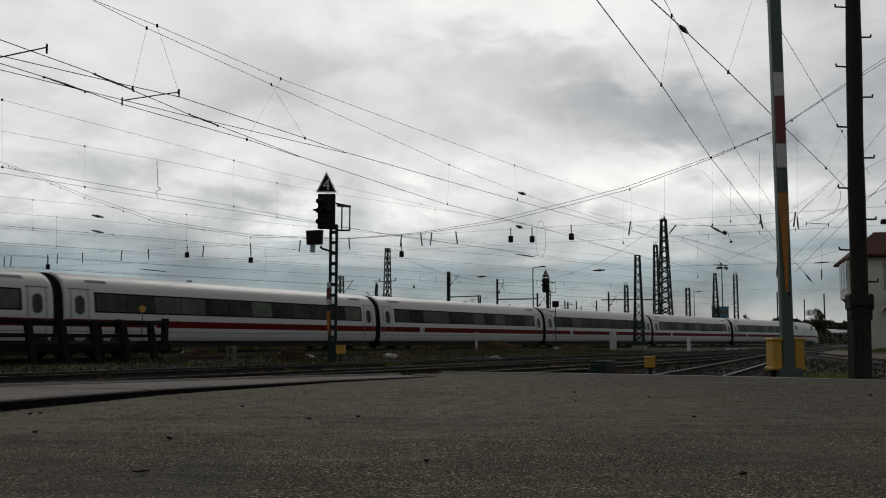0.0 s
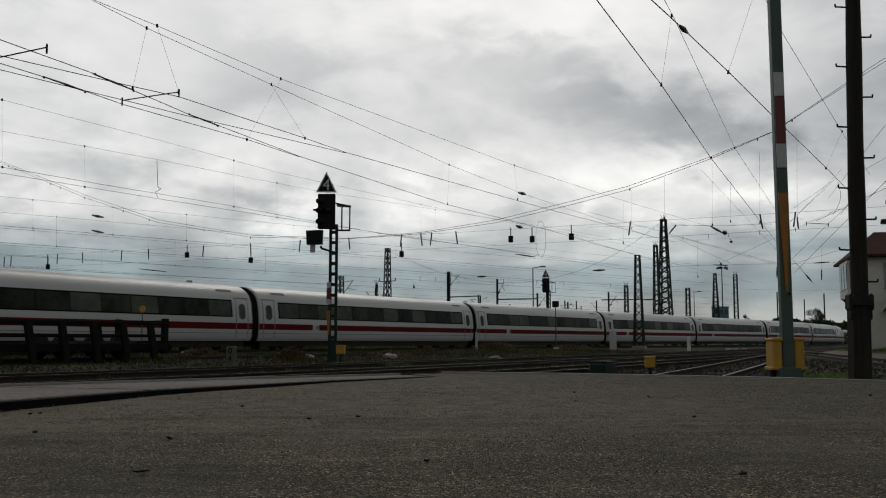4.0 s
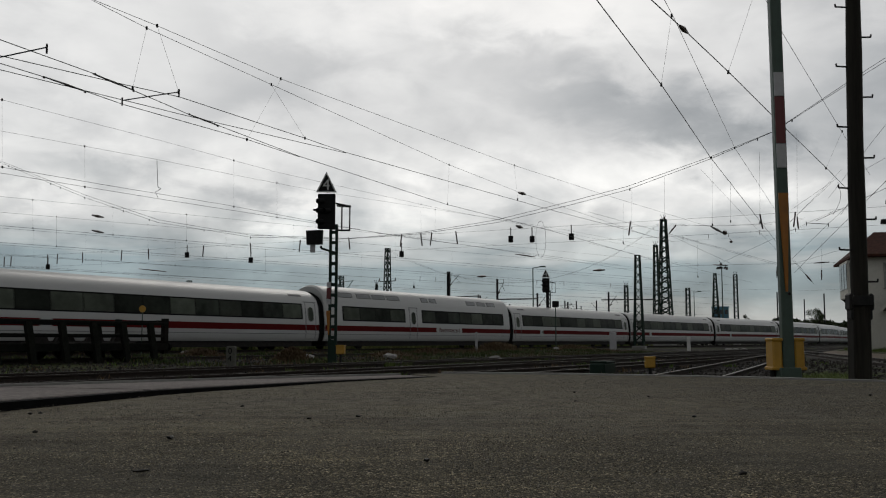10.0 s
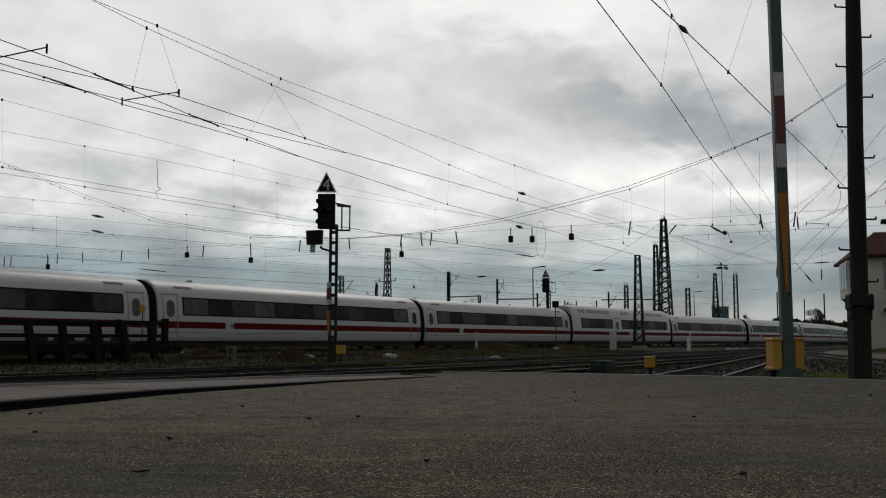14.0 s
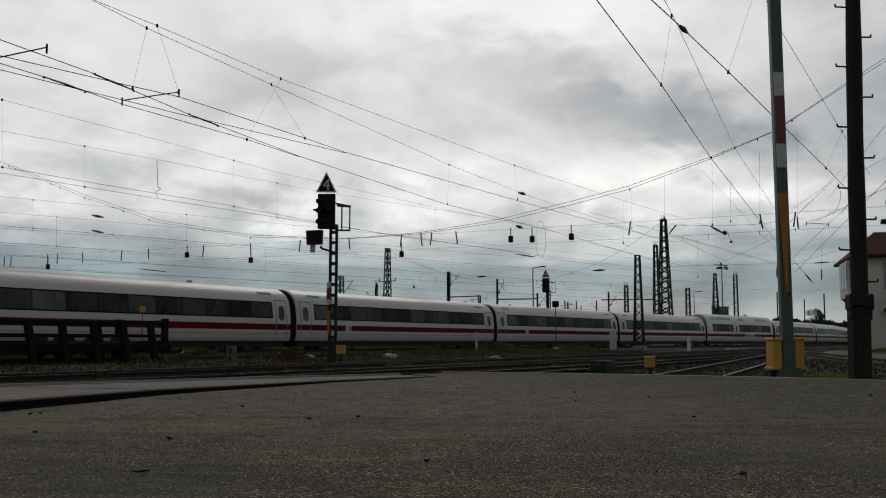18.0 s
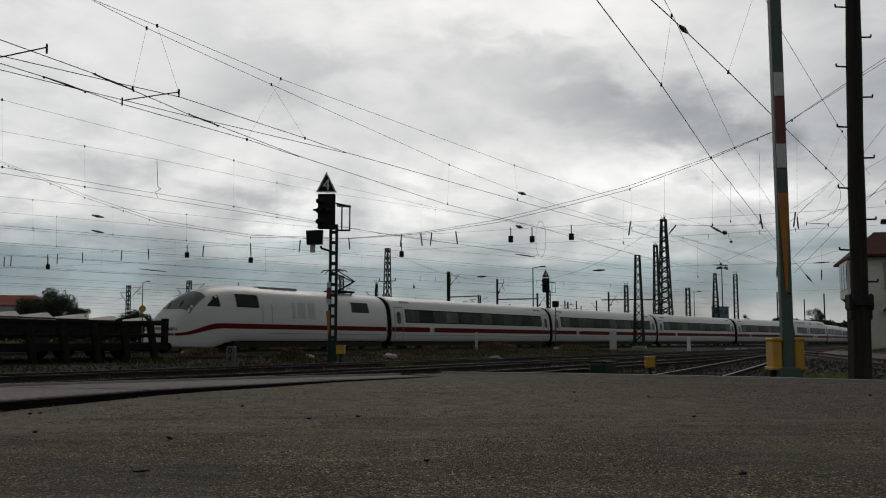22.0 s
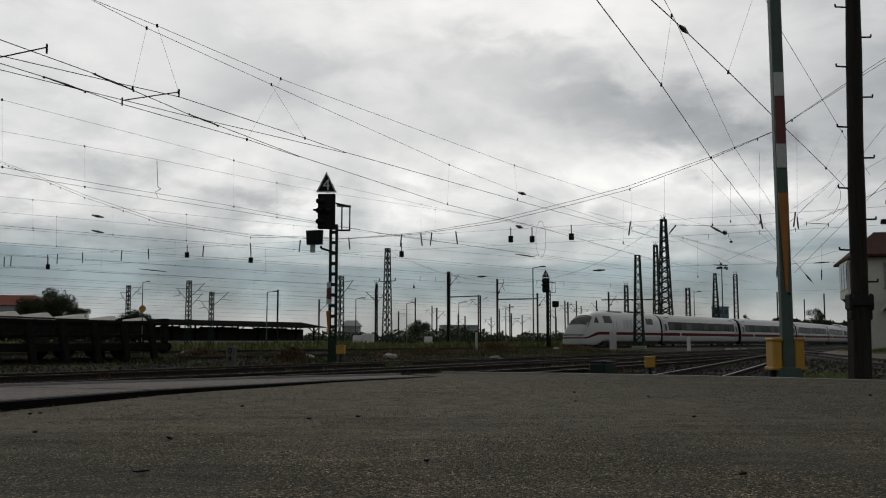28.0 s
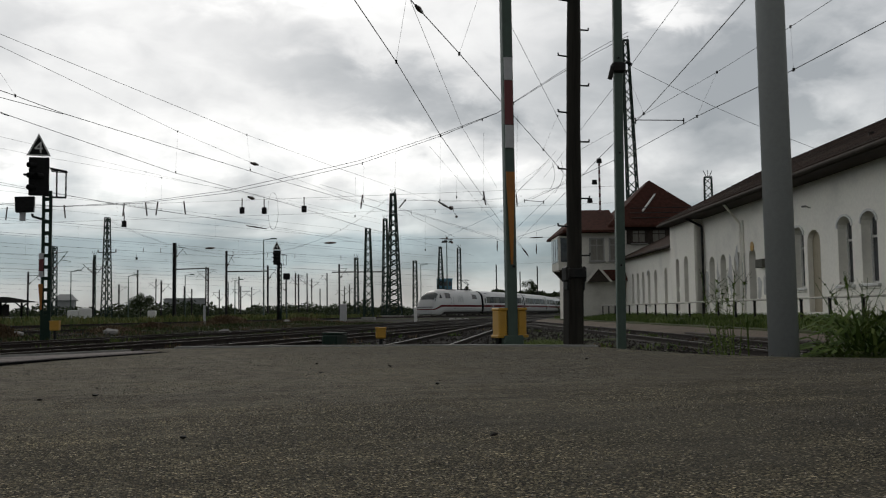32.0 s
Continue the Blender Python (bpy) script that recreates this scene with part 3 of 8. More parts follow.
def coach(diner=False):
    profile = TALL if diner else BODY
    car = thing("dining_coach" if diner else "passenger_coach",
                "white express dining coach with raised roof, skylights and red stripe" if diner else
                "white express train coach with dark window band and red stripe", "train coach")
    a, b = 0.325, 0.325 + COACH_BODY
    ends = [(a, scaled(profile, 0.985)), (a + 0.12, profile), (b - 0.12, profile), (b, scaled(profile, 0.985))]
    if diner:
        ends = [(a, scaled(TALL, 0.97)), (a + 0.25, TALL), (b - 0.25, TALL), (b, scaled(TALL, 0.97))]
    part("body", tube(ends), WHITE_PAINT, car, smooth=False)
    part("underframe", tube([(a + 0.4, [(1.2, 0.2), (1.25, 0.67), (0.0, 0.68)]), (b - 0.4, [(1.2, 0.2), (1.25, 0.67), (0.0, 0.68)])]), UNDER, car)
    # the rubber bellows between this coach and the one behind it
    ring = tube([(-0.325, scaled(BODY, 0.97)), (-0.17, scaled(BODY, 0.99)), (0.0, scaled(BODY, 0.955)), (0.17, scaled(BODY, 0.99)), (0.325, scaled(BODY, 0.97))])
    part("gangway_bellows", ring, RUBBER, car, "black rubber gangway bellows")
    add_bogies(car, (3.7, COACH - 3.7))
    for side in (-1, 1):
        for x0, x1 in ((a + 0.03, 5.3), (5.95, b - 0.03)) if not diner else ((a + 0.03, 13.9), (17.75, b - 0.03)):
            part("red_stripe", side_panel(BODY, side, x0, x1, 1.22, 1.58, 0.013, 3), RED_PAINT, car, "dark red stripe")
        if not diner:
            part("class_panel", side_panel(BODY, side, 5.35, 5.6, 1.27, 1.53, 0.014, 2), PLATE_WHITE, car)
            part("number_bars", side_panel(BODY, side, 5.65, 5.9, 1.30, 1.5, 0.014, 2), SEAM, car)
        part("skirt_seam", side_panel(BODY, side, a + 0.05, b - 0.05, 0.98, 1.01, 0.010, 1), SEAM, car)
        if diner:
            for x0, x1, n in ((2.3, 9.6, 4), (12.0, 24.8, 7)):
                for i in range(n):
                    w = (x1 - x0) / n
                    part("window_pane", side_panel(profile, side, x0 + i * w + 0.03, x0 + (i + 1) * w - 0.03, 1.98, 2.82, 0.012, 5), BLIND_GLASS if i in (0, 3, 4) else TRAIN_GLASS, car)
                part("window_surround", side_panel(profile, side, x0 - 0.09, x1 + 0.09, 1.9, 2.9, 0.006, 5), RUBBER, car)
            door(car, TALL, 10.75, side)
            y = side * (half_width(BODY, 1.4) + 0.014)
            part("lettering", text_mesh("Bordrestaurant", 0.5, RED_PAINT), None, car, "dark red lettering", pose(15.83, y, 1.40, 90, 0, 0 if side < 0 else 180))
            for x in (1.9, 4.0, 5.8, 7.6, 12.1, 13.3, 18.9, 20.6, 22.3):
                w = 1.6 if x < 9 else 0.95 if x < 16 else 1.4
                sky = part("skylight", roof_panel(TALL, side, x, x + w, 3.48, 3.82, 0.012), SKYLIGHT_RIM, car)
                part("pane", roof_panel(TALL, side, x + 0.07, x + w - 0.07, 3.515, 3.785, 0.022), SKYLIGHT, sky)
            continue
        n = 12
        w = (24.3 - 2.15) / n
        for i in range(n):
            x0 = 2.15 + i * w
            glass = BLIND_GLASS if i in (0, 2, 3, 6, 8, 11) else TRAIN_GLASS
            part("window_pane", side_panel(profile, side, x0 + 0.03, x0 + w - 0.03, 1.98, 2.84, 0.012, 5), glass, car)
        part("window_surround", side_panel(profile, side, 2.05, 24.4, 1.91, 2.91, 0.006, 5), RUBBER, car)
        for x in (1.2, COACH - 1.2):
            door(car, BODY, x, side)
        for x0 in (1.75, COACH - 3.0):
            part("roof_vent", roof_panel(BODY, side, x0, x0 + 1.25, 3.36, 3.5, 0.015), SEAM, car, "dark air vent slot")
    return car


NOSE = [(0.0, 1.02, 1.05), (0.10, 1.30, 1.20), (0.45, 1.72, 1.31), (0.9, 2.15, 1.38), (1.4, 2.60, 1.43), (1.9, 3.00, 1.46), (2.4, 3.32, 1.48), (3.1, 3.57, 1.50), (4.3, 3.76, 1.505), (5.6, 3.84, 1.51)]


def nose_profile(u):
    """The half outline of the power car, u metres behind the tip of its nose."""
    k = [(a, b) for a, b in zip(NOSE, NOSE[1:]) if a[0] <= u <= b[0]]
    if not k:
        top, wide = NOSE[-1][1:]
    else:
        (u0, t0, w0), (u1, t1, w1) = k[0]
        t = (u - u0) / (u1 - u0)
        top, wide = t0 + (t1 - t0) * t, w0 + (w1 - w0) * t
    low = 0.28 + 0.38 * smooth_step(2.5, 4.5, u)
    square = 1 - 0.6 * (1 - smooth_step(1.0, 4.0, u))
    return [(wide * (y / 1.51) ** square if y else 0.0, low + (z - 0.66) * (top - low) / 3.18) for y, z in BODY]


def nose_patch(us, lo, hi, side, proud=0.012):
    """A panel on the power car's skin between two heights that change along it."""
    bm = bmesh.new()
    rows = []
    for u in us:
        prof = nose_profile(u)
        z0, z1 = lo(u), hi(u)
        rows.append([bm.verts.new((u, (half_width(prof, z0 + (z1 - z0) * k / 4) + proud) * side, z0 + (z1 - z0) * k / 4)) for k in range(5)])
    for a, b in zip(rows, rows[1:]):
        for i in range(4):
            bm.faces.new((a[i], a[i + 1], b[i + 1], b[i]))
    r = bmesh.ops.extrude_face_region(bm, geom=list(bm.faces))
    bmesh.ops.translate(bm, verts=[v for v in r["geom"] if isinstance(v, bmesh.types.BMVert)], vec=(0.005, -0.02 * side, 0))
    bmesh.ops.recalc_face_normals(bm, faces=bm.faces)
    return bm


def windscreen():
    bm = bmesh.new()
    rows = []
    for k in range(7):
        u = 1.08 + 1.36 * k / 6
        prof = nose_profile(u)
        wide = (1.10 - 0.14 * k / 6)
        row = []
        for j in range(-4, 5):
            y = wide * j / 4 * 1.12
            z = max(zz for zz in [height_at(prof, abs(y))])
            row.append(bm.verts.new((u - 0.015, y, z + 0.02)))
        rows.append(row)
    for a, b in zip(rows, rows[1:]):
        for i in range(8):
            bm.faces.new((a[i], a[i + 1], b[i + 1], b[i]))
    r = bmesh.ops.extrude_face_region(bm, geom=list(bm.faces))
    bmesh.ops.translate(bm, verts=[v for v in r["geom"] if isinstance(v, bmesh.types.BMVert)], vec=(0.02, 0, -0.03))
    bmesh.ops.recalc_face_normals(bm, faces=bm.faces)
    return bm


def height_at(profile, y):
    best = profile[0][1]
    for (y0, z0), (y1, z1) in zip(profile, profile[1:]):
        if y1 <= y <= y0 and y0 != y1:
            best = z0 + (z1 - z0) * (y0 - y) / (y0 - y1)
    return best


def power_car(pantograph):
    """The streamlined power car; x runs from the tip of its nose to the coaches."""
    car = thing("power_car", "white express power car with sloping nose, dark windscreen and red stripe", "train engine")
    us = [0.0, 0.05, 0.10, 0.25, 0.45, 0.65, 0.9, 1.15, 1.4, 1.65, 1.9, 2.15, 2.4, 2.75, 3.1, 3.7, 4.3, 5.0, 5.6, 6.5]
    part("body", tube([(u, nose_profile(u)) for u in us] + [(LOCO - 0.45, BODY), (LOCO - 0.33, scaled(BODY, 0.985))]), WHITE_PAINT, car, smooth=True)
    part("underframe", tube([(4.6, [(1.2, 0.16), (1.3, 0.67), (0.0, 0.68)]), (LOCO - 0.6, [(1.2, 0.16), (1.3, 0.67), (0.0, 0.68)])]), UNDER, car)
    add_bogies(car, (5.6, LOCO - 3.6))
    screen = part("windscreen", windscreen(), WINDSCREEN, car, "large dark sloping windscreen")
    for y in (-0.45, 0.45):
        z = height_at(nose_profile(1.12), abs(y)) + 0.06
        part("wiper", rod(bm_new(), (1.06, y, z - 0.02), (1.6, y + 0.25, height_at(nose_profile(1.6), abs(y + 0.25)) + 0.07), 0.02, sides=6), RUBBER, screen)
    ahead = [0.02, 0.05, 0.12, 0.25, 0.4, 0.65, 0.9, 1.3, 1.8, 2.3, 2.8, 3.4, 4.2, 5.4, 7.0, 12.0, LOCO - 0.46]
    lo = lambda u: 0.82 + 0.43 * smooth_step(0.2, 3.4, u)
    hi = lambda u: 0.97 + 0.58 * smooth_step(0.15, 3.2, u)
    for side in (-1, 1):
        part("red_stripe", nose_patch(ahead, lo, hi, side), RED_PAINT, car, "dark red stripe that dips along the nose")
        part("cab_side_window", nose_patch([2.3, 2.6, 2.92, 3.28], lambda u: 2.48, lambda u: 2.52 + 0.66 * smooth_step(2.15, 3.2, u), side), CAB_GLASS, car, "triangular cab side window")
        part("side_window", side_panel(BODY, side, 4.58, 6.48, 2.50, 3.28, 0.012, 6), CAB_GLASS, car)
        win = part("engine_room_window", side_panel(BODY, side, 15.75, 17.75, 2.48, 3.18, 0.012, 6), CAB_GLASS, car)
        part("divider", side_panel(BODY, side, 16.72, 16.78, 2.48, 3.18, 0.02, 5), RUBBER, win)
        for x in (6.75, 7.6):
            part("seam", side_panel(BODY, side, x, x + 0.03, 1.6, 2.75, 0.012), SEAM, car)
        part("skirt_seam", side_panel(BODY, side, 7.2, LOCO - 0.5, 0.98, 1.01, 0.010, 1), SEAM, car)
        # the pale grey letters on the flank, as plain bars
        for x, w in ((9.5, 0.3), (10.05, 0.75), (11.05, 0.7)):
            part("emblem_bar", side_panel(BODY, side, x, x + w, 1.92, 2.95, 0.010, 5), EMBLEM, car, "pale grey emblem shape")
        lamp = part("headlamp", nose_patch([0.06, 0.10, 0.16, 0.22], lambda u: 1.14, lambda u: 1.26, side, 0.015), LAMP_GLASS, car, "clear glass headlamp")
        part("lamp_surround", nose_patch([0.03, 0.08, 0.16, 0.28], lambda u: 1.10, lambda u: 1.30, side, 0.008), SEAM, car)
    part("front_stripe", box(bm_new(), -0.008, 0, 0.895, 0.03, 1.98, 0.13, bevel=0.006), RED_PAINT, car, "dark red stripe across the nose")
    part("lamp_band", box(bm_new(), 0.07, 0, 1.215, 0.10, 2.1, 0.16, bevel=0.03), SEAM, car, "grey band that holds the lamps")
    for y in (-0.92, -0.68, -0.44, 0.44, 0.68, 0.92):
        part("nose_lamp", box(bm_new(), 0.05, y, 1.215, 0.12, 0.19, 0.11, bevel=0.02), LAMP_GLASS, car)
    part("coupler_hatch", box(bm_new(), -0.004, 0, 0.62, 0.03, 0.9, 0.34, bevel=0.01), WHITE_PAINT, car)
    part("roof_hatch", tube([(7.5, [(0.55, 3.70), (0.5, 3.86), (0, 3.88)]), (11.0, [(0.55, 3.70), (0.5, 3.9), (0, 3.92)])]), SEAM, car)
    part("antenna", rod(bm_new(), (6.4, 0.2, 3.8), (6.4, 0.2, 4.05), 0.03, sides=6), RUBBER, car)
    base = bm_new()
    box(base, 16.2, 0, 3.95, 1.9, 1.3, 0.12, bevel=0.02)
    for x in (15.5, 16.9):
        for y in (-0.5, 0.5):
            rod(base, (x, y, 3.6), (x, y, 3.95), 0.07)
    panto = part("pantograph", base, RUBBER, car, "dark raised pantograph" if pantograph else "dark folded pantograph")
    knee, head = ((17.9, 4.75), (15.6, 5.38)) if pantograph else ((17.6, 4.1), (15.4, 4.2))
    part("lower_arm", beam(bm_new(), (16.0, 0, 4.0), (knee[0], 0, knee[1]), 0.09), RUBBER, panto)
    up = bm_new()
    for y in (-0.3, 0.3):
        beam(up, (knee[0], y * 0.3, knee[1]), (head[0], y, head[1]), 0.06)
    part("upper_arm", up, RUBBER, panto)
    strip = bm_new()
    for dx in (-0.22, 0.22):
        beam(strip, (head[0] + dx, -0.7, head[1] + 0.05), (head[0] + dx, 0.7, head[1] + 0.05), 0.06)
        for y in (-1, 1):
            beam(strip, (head[0] + dx, 0.7 * y, head[1] + 0.05), (head[0] + dx, 0.95 * y, head[1] - 0.12), 0.05)
    part("contact_strip", strip, RUBBER, panto)
    return car


def build_train():
    """Twelve coaches between two power cars; each with the distance of its rear end from the rearmost coupling."""
    out = []
    first = coach()
    for i in range(12):
        if i == 4:
            car = coach(True)
        elif i == 0:
            car = first
        else:
            car = copy_thing(first, Matrix())
        out.append((car, i * COACH, COACH, False))
        tagged(car, group="coaches of the express train")
    out.append((power_car(True), -LOCO, LOCO, False))
    out.append((power_car(False), 12 * COACH, LOCO, True))
    return out


TRAIN = build_train()
parked = copy_thing(TRAIN[0][0], pose(107.5, 262, 0.2, 0, 0, 55))
tagged(parked, "white coach parked on a siding beyond the curve", "train coach", "parked coaches")


# ---- tracks ----
RAIL_SECTION = [(-0.07, 0.0), (-0.07, 0.02), (-0.01, 0.04), (-0.01, 0.11), (-0.035, 0.125), (-0.035, 0.16), (0.035, 0.16), (0.035, 0.125), (0.01, 0.11), (0.01, 0.04), (0.07, 0.02), (0.07, 0.0)]


def sweep(pts, section, off, z):
    """A section drawn along a line of plan points, off metres to its right."""
    verts, faces = [], []
    n, k = len(pts), len(section)
    for i, (x, y) in enumerate(pts):
        a, b = pts[max(0, i - 1)], pts[min(n - 1, i + 1)]
        d = Vector((b[0] - a[0], b[1] - a[1])).normalized()
        r = Vector((d.y, -d.x))
        for o, h in section:
            verts.append((x + r.x * (off + o), y + r.y * (off + o), z + h))
    for i in range(n - 1):
        for j in range(k):
            faces.append((i * k + j, i * k + (j + 1) % k, (i + 1) * k + (j + 1) % k, (i + 1) * k + j))
    faces.append(tuple(range(k)))
    faces.append(tuple(range((n - 1) * k, n * k))[::-1])
    return verts, faces


def swept(name, pts, section, off, z, mats, parent, top_faces=()):
    verts, faces = sweep(pts, section, off, z)
    me = bpy.data.meshes.new(name)
    me.from_pydata(verts, [], faces)
    for m in mats:
        me.materials.append(m)
    k = len(section)
    for f in me.polygons:
        if f.index % k in top_faces and f.index < (len(pts) - 1) * k:
            f.material_index = 1
    ob = part(name, me, None, parent)
    return ob


def sleeper_mesh():
    bm = box(bm_new(), 0, 0, 0, 0.26, 2.6, 0.16, bevel=0.012)
    return mesh_of("sleeper", bm, SLEEPER)


SLEEPER_MESH = sleeper_mesh()
BALLAST = material("ballast_stone", (0.027, 0.025, 0.022), 0.95, grain=20, vary=0.45, stain=0.5, stain_colour=(0.032, 0.036, 0.020), stain_amount=0.6, bump=1.0, bump_scale=18, depth=0.03)




def track(label, pts, rail_top, near=(0, 0)):
    """Two rails on sleepers in ballast; near: the stretch of plan points whose sleepers are laid one by one."""
    t = thing("railway_track", label, "railway track", kind="structure", group="tracks of the yard")
    z = rail_top - 0.16
    bed = [(-2.3, -0.28), (-1.75, -0.03), (1.75, -0.03), (2.3, -0.28)]
    b = swept("ballast_bed", pts, bed, 0, z, (BALLAST,), t)
    for off in (-0.7525, 0.7525):
        swept("rail", pts, RAIL_SECTION, off, z, (RAIL_RUST, RAIL_HEAD), t, (5,))
    acc, rest = 0.0, []
    for i in range(len(pts) - 1):
        a, c = Vector(pts[i]), Vector(pts[i + 1])
        d = c - a
        ang = math.degrees(math.atan2(d.y, d.x))
        while acc < d.length:
            q = a + d * (acc / d.length)
            m = pose(q.x, q.y, z - 0.075, 0, 0, ang + random.uniform(-1.2, 1.2))
            if near[0] <= i < near[1]:
                part("sleeper", SLEEPER_MESH, None, t, m=m)
            elif len(rest) < 700:
                rest.append(m)
            acc += 0.63
        acc -= d.length
    if rest:
        verts, faces = [], []
        cube = [(sx * 0.13, sy * 1.3, sz * 0.08) for sx in (-1, 1) for sy in (-1, 1) for sz in (-1, 1)]
        for m in rest:
            k = len(verts)
            verts += [m @ Vector(c) for c in cube]
            faces += [tuple(k + j for j in f) for f in ((1, 5, 7, 3), (0, 1, 3, 2), (4, 6, 7, 5), (0, 4, 5, 1), (2, 3, 7, 6))]
        me = bpy.data.meshes.new("far_sleepers")
        me.from_pydata(verts, [], faces)
        me.materials.append(SLEEPER)
        tagged(part("far_sleepers", me, None, t), kind="stuff")
    return t


YARD_RAIL = -0.25
track("main line of worn steel rails on dark ballast", [on_line(s)[:2] for s in range(-100, 420, 4)], 0.0)
track("siding with rusty rails under a freight wagon", straight(28.9, YARD, -75, 42, 3), -0.12)
track("yard track with dull steel rails in weedy ballast", straight(19.1, YARD, -50, 150, 3), YARD_RAIL)
track("yard track with dull steel rails on dark sleepers", straight(14.4, YARD, -45, 150, 1.5), YARD_RAIL, (22, 64))
track("yard track with worn rails on dark sleepers", straight(10.3, YARD, -4, 150, 1.5), YARD_RAIL, (2, 50))
track("curving yard track with worn rail heads", straight(3.1, 23.0, 9.2, 75, 1.5), YARD_RAIL + 0.012, (0, 40))
track("track beside the station building", straight(-6.6, 15.9, 6.5, 120, 1.5), YARD_RAIL + 0.004, (0, 40))


# ---- the crossing slabs along the road ----
def crossing_slabs():
    """Tapering slabs laid along the curved edge of the road, with a rubber strip between."""
    deck = thing("crossing_deck", "brown-grey concrete crossing slabs with dark open joints", "road deck", kind="structure")
    edge = [Vector(p) for p in ((-3.3, -1.0), (-2.2, 3.2), (-1.62, 5.35), (-0.8, 7.15), (-0.06, 8.12))]
    wide = (1.6, 1.47, 1.2, 0.72, 0.4)
    n = len(edge)
    out = []
    for i in range(n):
        d = (edge[min(n - 1, i + 1)] - edge[max(0, i - 1)]).normalized()
        out.append(Vector((-d.y, d.x)))

    def rise(y):
        """How far the slabs stand over the asphalt: more towards the near end."""
        return 0.004 + 0.042 * (1 - smooth_step(3.0, 8.4, y))

    def at(i, f, across):
        """A point f of the way along stretch i, across metres from the road's edge (or a share of the width)."""
        nrm = out[i].lerp(out[i + 1], f).normalized()
        w = wide[i] + (wide[i + 1] - wide[i]) * f
        return edge[i].lerp(edge[i + 1], f) + nrm * (across if across < 0.3 else w * across)

    for i in range(n - 1):
        cuts = ((0.0, 0.5), (0.5, 1.0)) if i == 0 else ((0.0, 1.0),)
        for f0, f1 in cuts:
            g = 0.02 / (edge[i + 1] - edge[i]).length
            pts = [at(i, f0 + g, 0.07), at(i, f1 - g, 0.07), at(i, f1 - g, 1.0), at(i, f0 + g, 1.0)]
            bm = extrude_outline([(p.x, p.y) for p in pts], ROAD_TOP - 0.26, ROAD_TOP)
            for v in bm.verts:
                if v.co.z > 0:
                    v.co.z += rise(v.co.y)
            bmesh.ops.bevel(bm, geom=list(bm.edges), offset=0.014, segments=1, affect="EDGES", profile=0.5)
            part("slab", bm, SLAB_CONC, deck)
        a, b = at(i, 0.0, 0.04), at(i, 1.0, 0.04)
        part("rubber_edge", beam(bm_new(), (*a, ROAD_TOP - 0.060 + rise(a.y)), (*b, ROAD_TOP - 0.060 + rise(b.y)), 0.085, 0.11), RUBBER, deck, "black rubber edge strip")
        a, b = at(i, 0.0, 1.03), at(i, 1.0, 1.03)
        part("edge_strip", beam(bm_new(), (*a, ROAD_TOP - 0.01 + rise(a.y)), (*b, ROAD_TOP - 0.01 + rise(b.y)), 0.035, 0.05), CONCRETE, deck, "pale edge strip")


crossing_slabs()


# ---- lattice masts, poles and lamps ----
def lattice(thing_ob, h, w0, w1, leg=0.07, mat=None, lean=0.0, panels=None, side_ratio=1.0):
    """Four tapering legs with zigzag braces; the braces of one mast are one part."""
    mat = mat or MAST_GREEN
    n = panels or max(6, int(h / 0.75))

    def corner(k, t):
        w = (w0 + (w1 - w0) * t) / 2
        sx, sy = ((-1, -1), (1, -1), (1, 1), (-1, 1))[k % 4]
        return Vector((sx * w + lean * t, sy * w * side_ratio, h * t))

    for k in range(4):
        part("leg", beam(bm_new(), corner(k, 0), corner(k, 1), leg), mat, thing_ob)
    verts, faces = [], []
    for k in range(4):
        for i in range(n):
            a = corner(k + (i % 2), i / n)
            b = corner(k + 1 - (i % 2), (i + 1) / n)
            d = (b - a).normalized()
            u = d.orthogonal().normalized() * leg * 0.5
            v = d.cross(u).normalized() * leg * 0.5
            o = len(verts)
            verts += [a + u, a + v, a - u - v, b + u, b + v, b - u - v]
            faces += [(o, o + 1, o + 4, o + 3), (o + 1, o + 2, o + 5, o + 4), (o + 2, o, o + 3, o + 5)]
    me = bpy.data.meshes.new("bracing")
    me.from_pydata(verts, [], faces)
    me.materials.append(mat)
    part("bracing", me, None, thing_ob)
    cap = bm_new()
    box(cap, lean, 0, h, w1 + 0.06, w1 * side_ratio + 0.06, 0.06)
    part("cap", cap, mat, thing_ob)
    foot = bm_new()
    box(foot, 0, 0, 0.05, w0 + 0.4, w0 * side_ratio + 0.4, 0.5, bevel=0.04)
    part("foundation", foot, CONCRETE, thing_ob)


def ground_at(x, y):
    return ground_height(x, y) - 0.02


